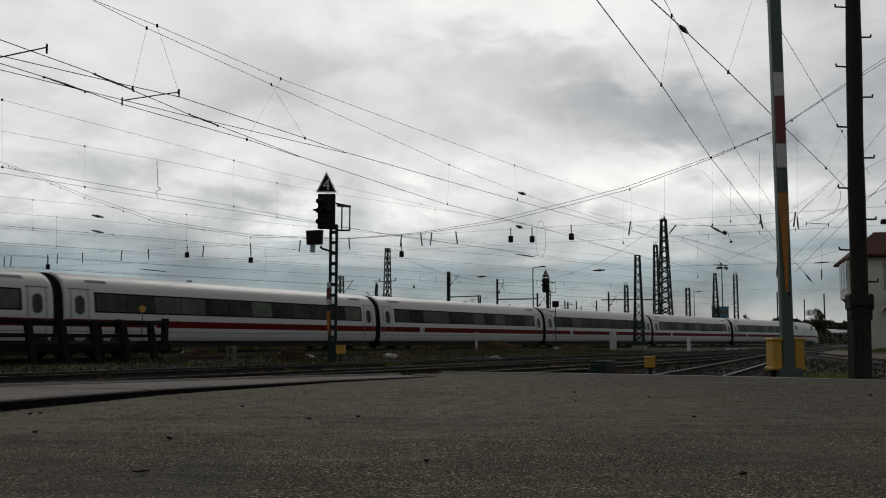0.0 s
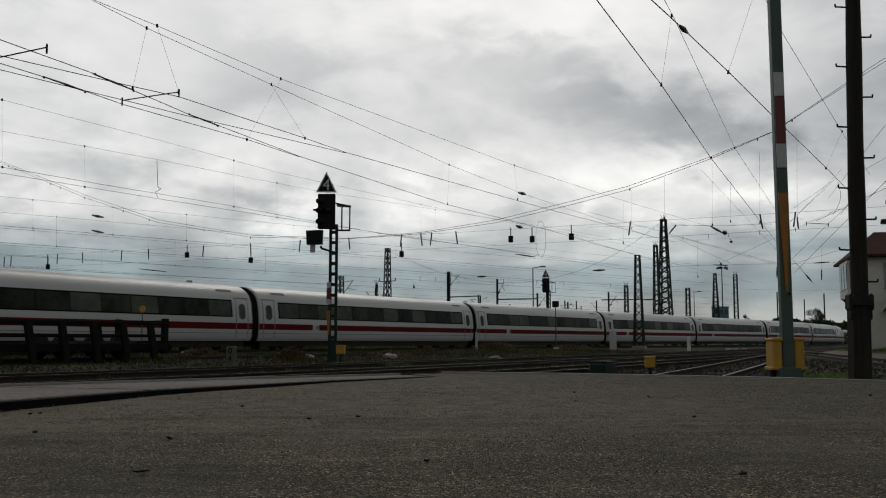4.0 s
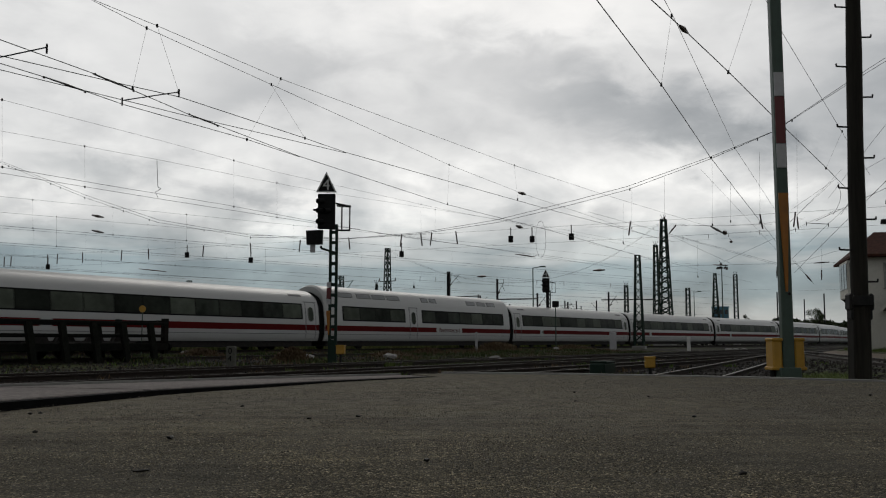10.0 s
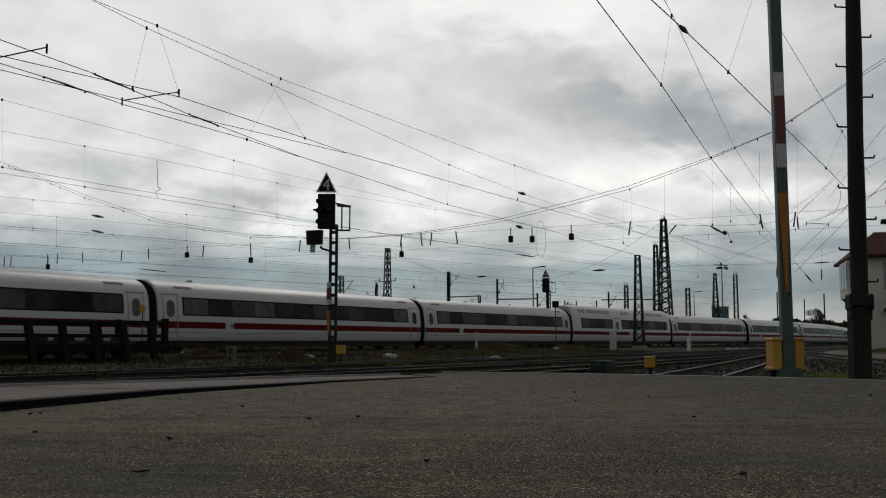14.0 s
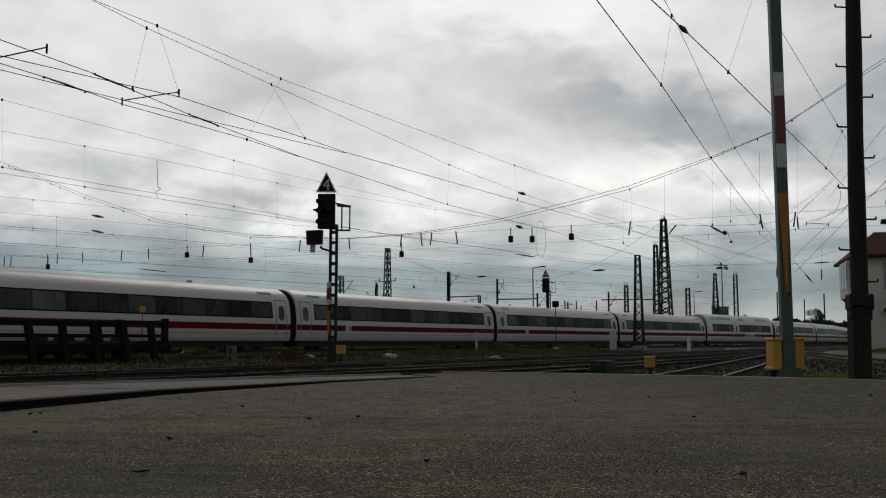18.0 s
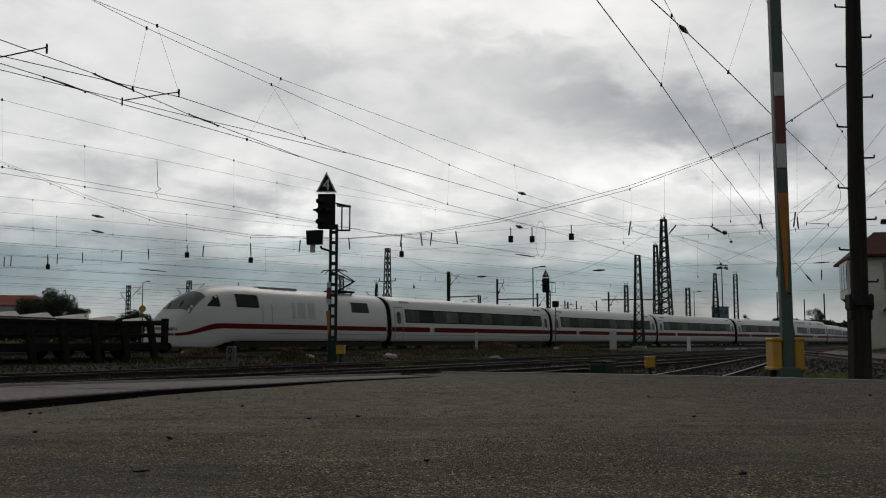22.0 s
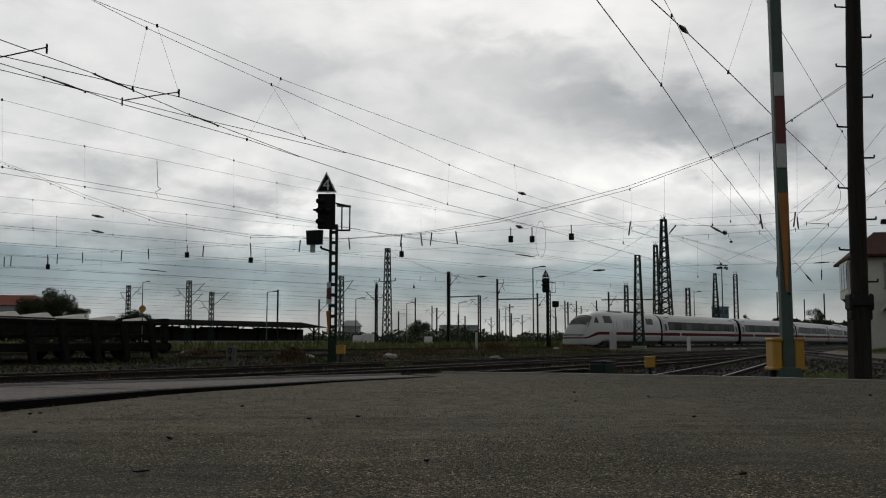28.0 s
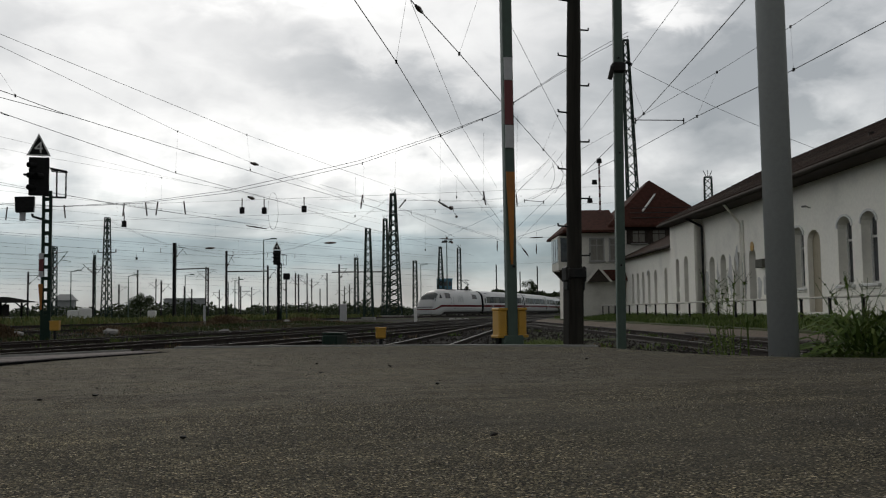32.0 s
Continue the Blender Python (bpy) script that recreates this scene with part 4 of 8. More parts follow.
def cantilever(mast, z, reach):
    """A tubular swivel bracket: a raking strut, a level tie, a steady arm, and insulators at the mast; a short one is a plain cross-arm."""
    s = 1 if reach > 0 else -1
    ln = abs(reach)
    bm = bm_new()
    if ln < 1.5:
        arm = part("cross_arm", rod(bm, (0, 0, z), (s * ln, 0, z + 0.02), 0.05, sides=6), STEEL_DARK, mast)
        part("insulator", rod(bm_new(), (s * ln, 0, z), (s * ln, 0, z + 0.4), 0.07, sides=8), CERAMIC, arm)
        return
    rod(bm, (0, 0, z - 1.9), (s * ln, 0, z + 0.45), 0.05, sides=6)
    rod(bm, (0, 0, z + 0.25), (s * ln * 0.95, 0, z + 0.38), 0.035, sides=6)
    rod(bm, (s * ln * 0.55, 0, z - 0.62), (s * ln * 1.2, 0, z - 0.85), 0.035, sides=6)
    rod(bm, (s * ln * 0.75, 0, z - 0.1), (s * ln * 0.75, 0, z - 0.7), 0.02, sides=5)
    arm = part("bracket", bm, MAST_GREY, mast)
    part("insulator", rod(bm_new(), (s * 0.2, 0, z - 1.74), (s * 0.65, 0, z - 1.39), 0.1, sides=8), CERAMIC, arm)
    part("insulator", rod(bm_new(), (s * 0.2, 0, z + 0.26), (s * 0.65, 0, z + 0.32), 0.09, sides=8), CERAMIC, arm)


def lattice_mast(xy, top, w0, w1, label="dark green steel lattice catenary mast", arms=(), horns=False, turn=-30, leg=0.12, lean=0.0):
    """arms: heights below the top at which a bracket carries an insulator, and its reach."""
    x, y = xy[:2]
    z = ground_at(x, y)
    t = thing("catenary_mast", label, "mast", pose(x, y, z, 0, 0, turn), "catenary masts")
    h = top - z
    lattice(t, h, w0, w1, leg, lean=lean)
    for down, reach in arms:
        cantilever(t, h - down, reach)
    if horns:
        for dx in (-1, 0, 1):
            part("horn", rod(bm_new(), (0.12 * dx, 0, h), (0.45 * dx, 0, h + 0.7), 0.035, sides=5), STEEL_DARK, t)
    return t


def arm_mast(xy, top, r=0.12, reach=2.2, arms=2, turn=-30, label="dark steel mast with catenary brackets", side=1):
    """A slender rolled mast with tubular swivel brackets and insulators."""
    x, y = xy[:2]
    z = ground_at(x, y)
    h = top - z
    t = thing("catenary_mast", label, "mast", pose(x, y, z, 0, 0, turn), "catenary masts")
    shaft = bm_new()
    for dx in (-1, 1):
        box(shaft, dx * r * 0.7, 0, h / 2, 0.03, r * 1.6, h)
    box(shaft, 0, 0, h / 2, r * 1.4, 0.03, h)
    part("shaft", shaft, STEEL_DARK, t)
    part("foundation", box(bm_new(), 0, 0, 0.05, 0.7, 0.7, 0.5, bevel=0.05), CONCRETE, t)
    for k in range(arms):
        s = side if k == 0 else -side
        z0 = h - 0.9 - 0.4 * k
        bm = bm_new()
        rod(bm, (0, 0, z0 - 1.2), (s * reach, 0, z0 + 0.35), 0.035, sides=6)
        rod(bm, (0, 0, z0 + 0.3), (s * reach * 0.92, 0, z0 + 0.25), 0.028, sides=6)
        rod(bm, (s * reach * 0.75, 0, z0 - 0.05), (s * reach * 1.15, 0, z0 - 0.75), 0.028, sides=6)
        br = part("bracket", bm, STEEL_DARK, t)
        part("insulator", rod(bm_new(), (s * 0.18, 0, z0 - 1.08), (s * 0.5, 0, z0 - 0.82), 0.08, sides=8), CERAMIC, br)
    return t


def lamp_pole(xy, top, heads=1, r=0.06, turn=0):
    x, y = xy[:2]
    z = ground_at(x, y)
    h = top - z
    t = thing("yard_lamp", "slim grey steel yard lamp pole", "lamp post", pose(x, y, z, 0, 0, turn), "yard lamps")
    part("pole", rod(bm_new(), (0, 0, 0), (0, 0, h), r * 1.4, r * 0.8, 8), MAST_GREY, t)
    if heads == 1:
        part("arm", rod(bm_new(), (0, 0, h - 0.05), (0.9, 0, h + 0.1), 0.04, sides=6), MAST_GREY, t)
        part("lamp_head", box(bm_new(), 1.1, 0, h + 0.1, 0.7, 0.25, 0.14, bevel=0.04), MAST_GREY, t)
    else:
        for k in range(heads):
            a = 2 * math.pi * k / heads
            head = bm_new()
            rod(head, (0.75 * math.cos(a), 0.75 * math.sin(a), h - 0.3), (0.75 * math.cos(a), 0.75 * math.sin(a), h + 0.05), 0.42, 0.25, 10)
            part("lamp_head", head, STEEL_DARK, t)
        part("cross_arm", rod(bm_new(), (-0.8, 0, h), (0.8, 0, h), 0.04, sides=6), MAST_GREY, t)
    return t


def beam_between(a, b, label="horizontal steel tube between two masts"):
    t = thing("cross_beam", label, "beam")
    part("tube", rod(bm_new(), a, b, 0.09, sides=8), STEEL_DARK, t)


# far yard masts
lattice_mast((-7.07, 118, 12.35), 12.35, 0.95, 0.45, arms=((4.2, 1.2), (4.2, -1.2)))
lattice_mast((-14.2, 128, 9.51), 9.51, 0.85, 0.7, arms=((1.1, 2.2),))
lattice_mast((20.18, 96, 9.43), 9.43, 0.95, 0.42, turn=-20, leg=0.13)
lattice_mast((33.01, 138, 18.78), 18.78, 2.0, 0.62, "tall dark green tapering lattice mast with spiked top", horns=True, leg=0.19)
lattice_mast((34.5, 150, 16.12), 16.12, 1.1, 0.5, horns=True, leg=0.15)
arm_mast((0.79, 130), 10.29, 0.24, 1.6, 1, -30, "stout dark steel mast with a bracket", 1)
lattice_mast((44.82, 170, 10.29), 10.29, 0.8, 0.6)
lattice_mast((54.27, 185, 14.09), 14.09, 1.6, 0.4, leg=0.15)
lattice_mast((56.75, 180, 13.5), 13.5, 0.8, 0.6, horns=True)
lattice_mast((-41.04, 150, 10.33), 10.33, 0.75, 0.55, arms=((1.0, 3.4), (1.6, -2.8), (2.6, 3.0)))
lattice_mast((-55.88, 165, 10.51), 10.51, 0.6, 0.5, arms=((0.8, 3.2), (1.6, -2.2)))
lattice_mast((-37.34, 150, 8.5), 8.5, 0.6, 0.5, arms=((0.6, 3.6), (1.8, -2.4)))
lattice_mast((31.57, 160, 10.2), 10.2, 0.7, 0.5, horns=True)
for xy, top in (((7.31, 125), 8.92), ((14.23, 140), 7.8), ((24.07, 135), 7.7), ((6.02, 150), 7.95),
                ((-10.87, 150), 9.14), ((-21.31, 160), 7.77), ((-28.44, 160), 9.42), ((-1.14, 170), 6.67),
                ((73.84, 190), 9.13), ((64.75, 180), 10.1), ((77.93, 190), 10.29), ((24.39, 170), 7.91), ((23.51, 175), 7.92),
                ((4.74, 200), 5.94), ((13.96, 190), 6.25), ((21.76, 180), 7.04)):
    arm_mast(xy, top, 0.13, random.uniform(1.2, 2.0), random.choice((0, 1, 1, 2)) if xy[0] < 50 else 0, random.uniform(-50, -10), side=random.choice((-1, 1)))
for xy, top in (((10.19, 105), 8.86), ((-22.71, 120), 6.9), ((-12.18, 130), 6.48), ((-5.06, 130), 5.85), ((-45.29, 140), 9.42), ((44.59, 165), 9.3), ((2.55, 150), 6.77), ((9.44, 140), 5.58)):
    lamp_pole(xy, top, 1, 0.07, random.uniform(-40, 20))
lamp_pole((48.14, 160), 13.33, 3, 0.1)
# the thicket of slim masts at the far end of the yard
for k, (x, y, top) in enumerate(((-8.0, 269, 13.2), (-2.9, 246, 9.9), (3.5, 215, 7.0), (8.9, 234, 12.3), (11.1, 215, 6.2), (15.8, 260, 9.6), (19.1, 266, 11.2), (20.4, 240, 7.4), (29.2, 240, 6.9), (29.5, 225, 10.4), (35.8, 241, 9.7), (35.6, 226, 6.6), (41.3, 250, 11.5), (40.5, 220, 7.0), (26.0, 255, 8.3), (-12.5, 262, 9.0), (46.5, 245, 8.2))):
    arm_mast((x, y), top, 0.13 if k % 3 else 0.18, 1.6 + 0.3 * (k % 4), (k + 1) % 3, -35 + 6 * (k % 5), "slim dark mast far across the yard", 1 if k % 2 else -1)
lattice_mast((-10.87, 152), 9.87, 0.32, 0.26, "slender horned mast with short cross-arms", arms=((2.2, 1.1), (2.2, -1.1)), horns=True, leg=0.09)
beam_between((1.04, 131, 6.77), (6.02, 150, 7.86))
beam_between((7.45, 125, 6.18), (14.22, 140, 6.94))
beam_between((23.24, 136, 6.59), (34.3, 150, 7.31))
# the mast that carries the near cross-span, between the building and the track
lattice_mast((35.84, 66.56, 22.31), 22.31, 1.1, 0.42, "very tall dark green lattice mast behind the signal box", turn=-16, leg=0.11, lean=-0.5)
lattice_mast((53.23, 83.31, 14.03), 14.03, 1.0, 0.7, "lattice mast behind the station roof", horns=True)


OLD_CONCRETE = material("old_concrete", (0.10, 0.10, 0.085), 0.9, grain=14, vary=0.2, stain=2, stain_amount=0.4)


# ---- poles at the road's edge ----
def plate_mast():
    """The square signal mast with its striped mast plates and two yellow cable boxes at its foot."""
    x, y = (3.245, 8.8)
    z = -0.45
    t = thing("signal_mast", "grey-green steel signal mast with red-white and orange mast plates", "signal mast", pose(x, y, z, 0, -0.1, 0))
    h = 7.4
    part("shaft", box(bm_new(), 0, 0, h / 2, 0.108, 0.085, h, bevel=0.008), MAST_GREY, t)
    part("base_block", box(bm_new(), 0, 0, 0.53, 0.2, 0.16, 0.36, bevel=0.01), MAST_GREY, t)
    zz = lambda v: v - z
    marks = ((3.09, 2.85, PLATE_WHITE), (2.85, 2.39, PLATE_RED), (2.39, 2.15, PLATE_WHITE))
    for hi, lo, mat in marks:
        part("mast_plate", box(bm_new(), -0.004, -0.0515, zz((hi + lo) / 2), 0.09, 0.014, hi - lo - 0.005, bevel=0.003), mat, t, "white reflective plate field" if mat == PLATE_WHITE else "dark red plate field")
    hi, lo = 1.91, 0.97
    wedge = extrude_outline([(-0.048, 0), (0.047, 0), (0.008, -(hi - lo)), (-0.012, -(hi - lo))], -0.007, 0.007)
    part("wedge_plate", wedge, ORANGE, t, "long orange wedge plate", pose(0.0, -0.0515, zz(hi), 90, 0, 0))
    for dz in (1.4, 2.2, 5.4, 6.1):
        part("bolt", rod(bm_new(), (0.02, -0.04, dz), (0.02, -0.055, dz), 0.014, sides=6), STEEL_DARK, t)
    for s in (-1, 1):
        bx = bm_new()
        box(bx, s * 0.104, 0.06, zz(0.38), 0.092, 0.2, 0.265, bevel=0.015)
        cabinet = part("cable_box", bx, YELLOW, t, "yellow painted cable box")
        part("lid", box(bm_new(), s * 0.104, 0.06, zz(0.52), 0.10, 0.215, 0.03, bevel=0.008), YELLOW, cabinet)
        part("lower_flange", box(bm_new(), s * 0.108, 0.06, zz(0.25), 0.112, 0.22, 0.03, bevel=0.006), YELLOW, cabinet)
        part("cable_duct", rod(bm_new(), (s * 0.125, 0.06, 0.0), (s * 0.125, 0.06, zz(0.25)), 0.028, sides=8), STEEL_DARK, cabinet)


def wooden_pole():
    x, y = (4.005, 9)
    z = -0.45
    t = thing("telegraph_pole", "tarred black wooden pole with steel climbing pegs", "pole", pose(x, y, z, 0, 1.2, 0))
    h = 8.0
    bm = bm_new()
    n, sides = 16, 14
    rings = []
    for i in range(n + 1):
        u = i / n
        r = 0.084 - 0.024 * u + 0.003 * math.sin(i * 2.1)
        rings.append([bm.verts.new((r * math.cos(2 * math.pi * k / sides) + 0.004 * math.sin(i), r * math.sin(2 * math.pi * k / sides), 0.55 + (h - 0.55) * u)) for k in range(sides)])
    for a, b in zip(rings, rings[1:]):
        for k in range(sides):
            bm.faces.new((a[k], a[(k + 1) % sides], b[(k + 1) % sides], b[k]))
    bm.faces.new(rings[-1])
    part("shaft", bm, WOOD_POLE, t, smooth=True)
    clamp = 0.95 - z
    stub = bm_new()
    for s in (-1, 1):
        box(stub, s * 0.051, 0.02, clamp / 2, 0.07, 0.16, clamp, bevel=0.012)
    box(stub, 0, 0.04, clamp / 2 - 0.2, 0.12, 0.16, clamp - 0.4, bevel=0.01)
    part("foot_post", stub, WOOD_POLE, t, "pair of dark foot posts")
    col = bm_new()
    for s in (-1, 1):
        box(col, s * 0.094, 0, clamp - 0.07, 0.05, 0.14, 0.17, bevel=0.02)
        box(col, s * 0.088, 0, clamp - 0.19, 0.03, 0.12, 0.10, bevel=0.012)
    box(col, 0, -0.085, clamp - 0.06, 0.2, 0.03, 0.10, bevel=0.008)
    part("clamp", col, STEEL_DARK, t, "heavy clamp round the pole")
    for k in range(14):
        zz = clamp + 0.13 + 0.305 * k
        if zz > h - 0.1:
            break
        s = 1 if k % 2 == 0 else -1
        u = (zz - 0.55) / (h - 0.55)
        r = 0.083 - 0.024 * u
        peg = bm_new()
        rod(peg, (s * (r - 0.03), 0, zz), (s * (r + 0.10), 0, zz + 0.004), 0.009, sides=6)
        rod(peg, (s * (r + 0.10), 0, zz), (s * (r + 0.105), 0, zz + 0.032), 0.009, sides=6)
        part("climbing_peg", peg, STEEL_DARK, t)


def green_mast():
    x, y = (5.283, 10.41)
    t = thing("signal_mast", "grey-green steel mast with a dark collar bracket", "signal mast", pose(x, y, -0.45, 0, 0.72, -16))
    h = 7.2
    part("shaft", box(bm_new(), 0, 0, h / 2, 0.108, 0.10, h, bevel=0.01), MAST_GREY, t)
    zc = 3.53 + 0.45
    c = bm_new()
    box(c, 0.0, -0.02, zc, 0.17, 0.16, 0.13, bevel=0.02)
    rod(c, (-0.08, -0.1, zc), (-0.12, -0.1, zc - 0.16), 0.03)
    rod(c, (0.08, -0.1, zc + 0.06), (0.16, -0.1, zc + 0.02), 0.02)
    part("collar", c, STEEL_DARK, t, "dark steel collar")
    for dz in (1.5, 2.9, 4.1):
        part("bolt", rod(bm_new(), (0.0, -0.045, dz), (0.0, -0.065, dz), 0.014, sides=6), STEEL_DARK, t)


def lamp_post():
    x, y = (3.876, 5.34)
    t = thing("lamp_post", "tall tapering grey galvanised lamp post at the road edge", "lamp post", pose(x, y, ROAD_TOP - 0.25, 0, -0.2, -16))
    part("shaft", rod(bm_new(), (0, 0, 0), (0, 0, 8.0), 0.099, 0.087, 32), GALV, t, smooth=True)


plate_mast()
wooden_pole()
green_mast()
lamp_post()


# ---- light signals ----
def light_signal(base, top, mast_px, turn, arm=True):
    """A colour-light signal: lattice mast, black screen with hooded lamps, speed triangle and back rail."""
    x, y = base[:2]
    z = ground_at(x, y)
    t = thing("light_signal", "black railway light signal with speed triangle on lattice mast", "railway signal", pose(x, y, z, 0, 0, turn), "light signals")
    h = top - z
    tri_h, w = 0.84, 0.83
    tri0 = h - tri_h
    out = [(-w / 2, 0), (w / 2, 0), (0, tri_h)]
    board = part("speed_triangle", extrude_outline(out, -0.015, 0.015), SIGN_WHITE, t, "black triangle with white rim and numeral", pose(-0.3, -0.2, tri0, 90, 0, 0))
    part("face", extrude_outline([(-w / 2 + 0.085, 0.05), (w / 2 - 0.085, 0.05), (0, tri_h - 0.10)], 0.015, 0.022), BLACK_PAINT, board)
    part("numeral", text_mesh("4", 0.62, SIGN_WHITE), None, board, m=pose(0, 0.29, 0.025))
    screen_top = tri0 - 0.06
    screen_h, sw = 1.42, 0.70
    scr = part("signal_screen", box(bm_new(), -0.28, -0.2, screen_top - screen_h / 2, sw, 0.12, screen_h, bevel=0.03), BLACK_PAINT, t, "black signal screen")
    for k, (dx, dz) in enumerate(((-0.12, 0.3), (-0.12, 0.68), (0.14, 0.68), (-0.12, 1.12))):
        c = Vector((-0.3 + dx, -0.27, screen_top - dz))
        hood = bm_new()
        rod(hood, c, c + Vector((-0.2, -0.22, -0.03)), 0.09, 0.10, 12, caps=False)
        part("lamp_hood", hood, BLACK_PAINT, scr)
        part("lens", rod(bm_new(), c, c + Vector((0, -0.02, 0)), 0.075, sides=12), LENS, scr)
    part("side_hood", box(bm_new(), -0.7, -0.25, screen_top - 0.66, 0.22, 0.16, 0.07, bevel=0.02), BLACK_PAINT, scr)
    # narrow lattice mast: two flat uprights tied by plates
    low = screen_top - screen_h + 0.1
    for s in (-1, 1):
        part("upright", box(bm_new(), s * 0.12, 0, low / 2, 0.11, 0.16, low, bevel=0.006), MAST_GREEN, t)
    n = int(low / 0.42)
    for k in range(n):
        part("tie_plate", box(bm_new(), 0, 0, 0.25 + k * 0.42, 0.16, 0.11, 0.13, bevel=0.005), MAST_GREEN, t)
    part("base_box", box(bm_new(), 0, 0, 0.5, 0.33, 0.2, 1.0, bevel=0.01), MAST_GREEN, t)
    part("neck", box(bm_new(), 0, -0.1, low, 0.34, 0.2, 0.2), MAST_GREEN, t)
    # working platform rail behind the screen
    rail = bm_new()
    xr0, xr1, zr0, zr1 = 0.05, 0.62, low - 0.1, screen_top - 0.45
    for a, b in (((xr0, zr0), (xr1, zr0)), ((xr1, zr0), (xr1, zr1)), ((xr0, zr1 + 0.12), (xr1 + 0.05, zr1)), ((0.3, zr0), (0.3, zr1 + 0.05)), ((0.1, zr1 + 0.02), (xr1, zr1))):
        for yy in (0.05, 0.35):
            beam(rail, (a[0], yy, a[1]), (b[0], yy, b[1]), 0.035)
    part("work_rail", rail, STEEL_DARK, t, "steel guard rail behind the screen")
    if arm:
        b = bm_new()
        lowbox = extrude_outline([(-0.33, 0.0), (0.28, 0.03), (0.30, 0.58), (-0.36, 0.55)], -0.2, 0.2)
        bx = part("extra_signal_box", lowbox, BLACK_PAINT, t, "black box of the lower indicator", pose(-0.72, -0.1, low - 0.72, 90, 0, 0))
        part("indicator", box(bm_new(), -0.1, -0.15, 0.0, 0.2, 0.32, 0.12, bevel=0.01), PLATE_WHITE, bx)
        beam(b, (-0.5, 0, low - 0.85), (0, 0, low - 1.0), 0.08)
        beam(b, (-0.5, 0, low - 0.75), (-0.5, 0, low - 0.85), 0.08)
        part("bracket", b, STEEL_DARK, t)
    if not arm:
        part("post", box(bm_new(), -0.14, 0.0, low / 2, 0.3, 0.2, low, bevel=0.01), BLACK_PAINT, t)
        return t
    zt = 2.86 - z
    for k, (mat, hh) in enumerate(((PLATE_WHITE, 0.22), (PLATE_RED, 0.45), (PLATE_WHITE, 0.22))):
        part("mast_plate", box(bm_new(), -0.17, -0.1, zt - hh / 2, 0.16, 0.012, hh - 0.01), mat, t)
        zt -= hh
    wedge = extrude_outline([(-0.1, 0), (0.06, 0), (0.03, -0.95), (-0.02, -0.95)], -0.006, 0.006)
    part("wedge_plate", wedge, ORANGE, t, "orange wedge plate", pose(-0.16, -0.1, zt - 0.25, 90, 0, 0))
    return t


light_signal((-4.38, 37, -0.39), 7.29, 0, 2)
light_signal((10.5, 92, -0.22), 7.66, 0, -8, arm=False)


def cable_cabinet(xy, z, s=0.34, label="yellow cable box on a short steel post"):
    x, y = xy[:2]
    t = thing("cable_box", label, "cable box", pose(x, y, ground_at(x, y), 0, 0, -12), "yellow cable boxes")
    g = z - ground_at(x, y)
    part("case", box(bm_new(), 0, 0, g - s / 2, s, s * 0.7, s, bevel=0.03), YELLOW, t)
    part("lid", box(bm_new(), 0, 0, g, s + 0.03, s * 0.7 + 0.03, 0.05, bevel=0.015), YELLOW, t)
    part("post", rod(bm_new(), (0, 0, 0), (0, 0, g - s), 0.05, sides=8), STEEL_DARK, t)


cable_cabinet((-3.94, 36), 0.35, 0.33)
cable_cabinet((5.31, 24), 0.1, 0.27)


def shunting_signal():
    x, y = (10.65, 88)
    t = thing("shunting_signal", "small black dwarf signal on a slim grey post", "railway signal", pose(x, y, ground_at(x, y)))
    h = 4.34 - ground_at(x, y)
    part("post", rod(bm_new(), (0, 0, 0), (0, 0, h - 0.4), 0.05, sides=8), MAST_GREY, t)
    part("case", box(bm_new(), 0, 0, h - 0.3, 0.62, 0.3, 0.6, bevel=0.06), BLACK_PAINT, t)


def marker(name, label, category, place, top, w, mat, d=0.12):
    x, y = place
    g = ground_at(x, y)
    t = thing(name, label, category, pose(x, y, g, 0, 0, -10))
    part("stone" if mat == CONCRETE else "body", box(bm_new(), 0, 0, (top - g) / 2 - 0.1, w, d, top - g + 0.2, bevel=min(w, d) * 0.15), mat, t)
    return t


shunting_signal()
marker("relay_cabinet", "pale grey metal relay cabinet", "cabinet", (15.3, 84), 1.36, 0.62, PLATE_WHITE, 0.4)
marker("white_post", "short white marker post beside the main line", "marker post", (22.11, 84), 0.96, 0.3, SIGN_WHITE)
marker("marker_post", "thin weathered pale marker post among weeds", "marker post", (2.43, 68), 1.2, 0.16, PLATE_WHITE)
stone = marker("distance_stone", "dark grey concrete distance stone with weathered figures", "marker stone", (-7.02, 31), 0.35, 0.3, OLD_CONCRETE, 0.22)
for figure, dz in (("0", 0.0), ("4", 0.25)):
    part("figure", text_mesh(figure, 0.28, RUBBER), None, stone, m=pose(0, -0.116, 0.62 - dz, 90, 0, 0))
for xy, top, w in (((-10.23, 112), 1.25, 1.15), ((-8.95, 112), 1.45, 1.35), ((-1.89, 120), 1.15, 1.0)):
    marker("switch_cabinet", "pale grey switch cabinet among grass", "cabinet", xy, top, w, SIGN_WHITE, 0.6)


def point_machine():
    x, y = (4.43, 26)
    t = thing("point_machine", "dark low point machine box beside the rails", "point machine", pose(x, y, -0.44, 0, 0, 60))
    part("case", box(bm_new(), 0, 0, 0.2, 0.9, 0.45, 0.30, bevel=0.04), MAST_GREEN, t)
    part("lid", box(bm_new(), 0, 0, 0.385, 0.7, 0.5, 0.05, bevel=0.02), MAST_GREEN, t)
    part("rod", rod(bm_new(), (0, 0.2, 0.15), (0, 1.2, 0.15), 0.03), STEEL_DARK, t)


point_machine()


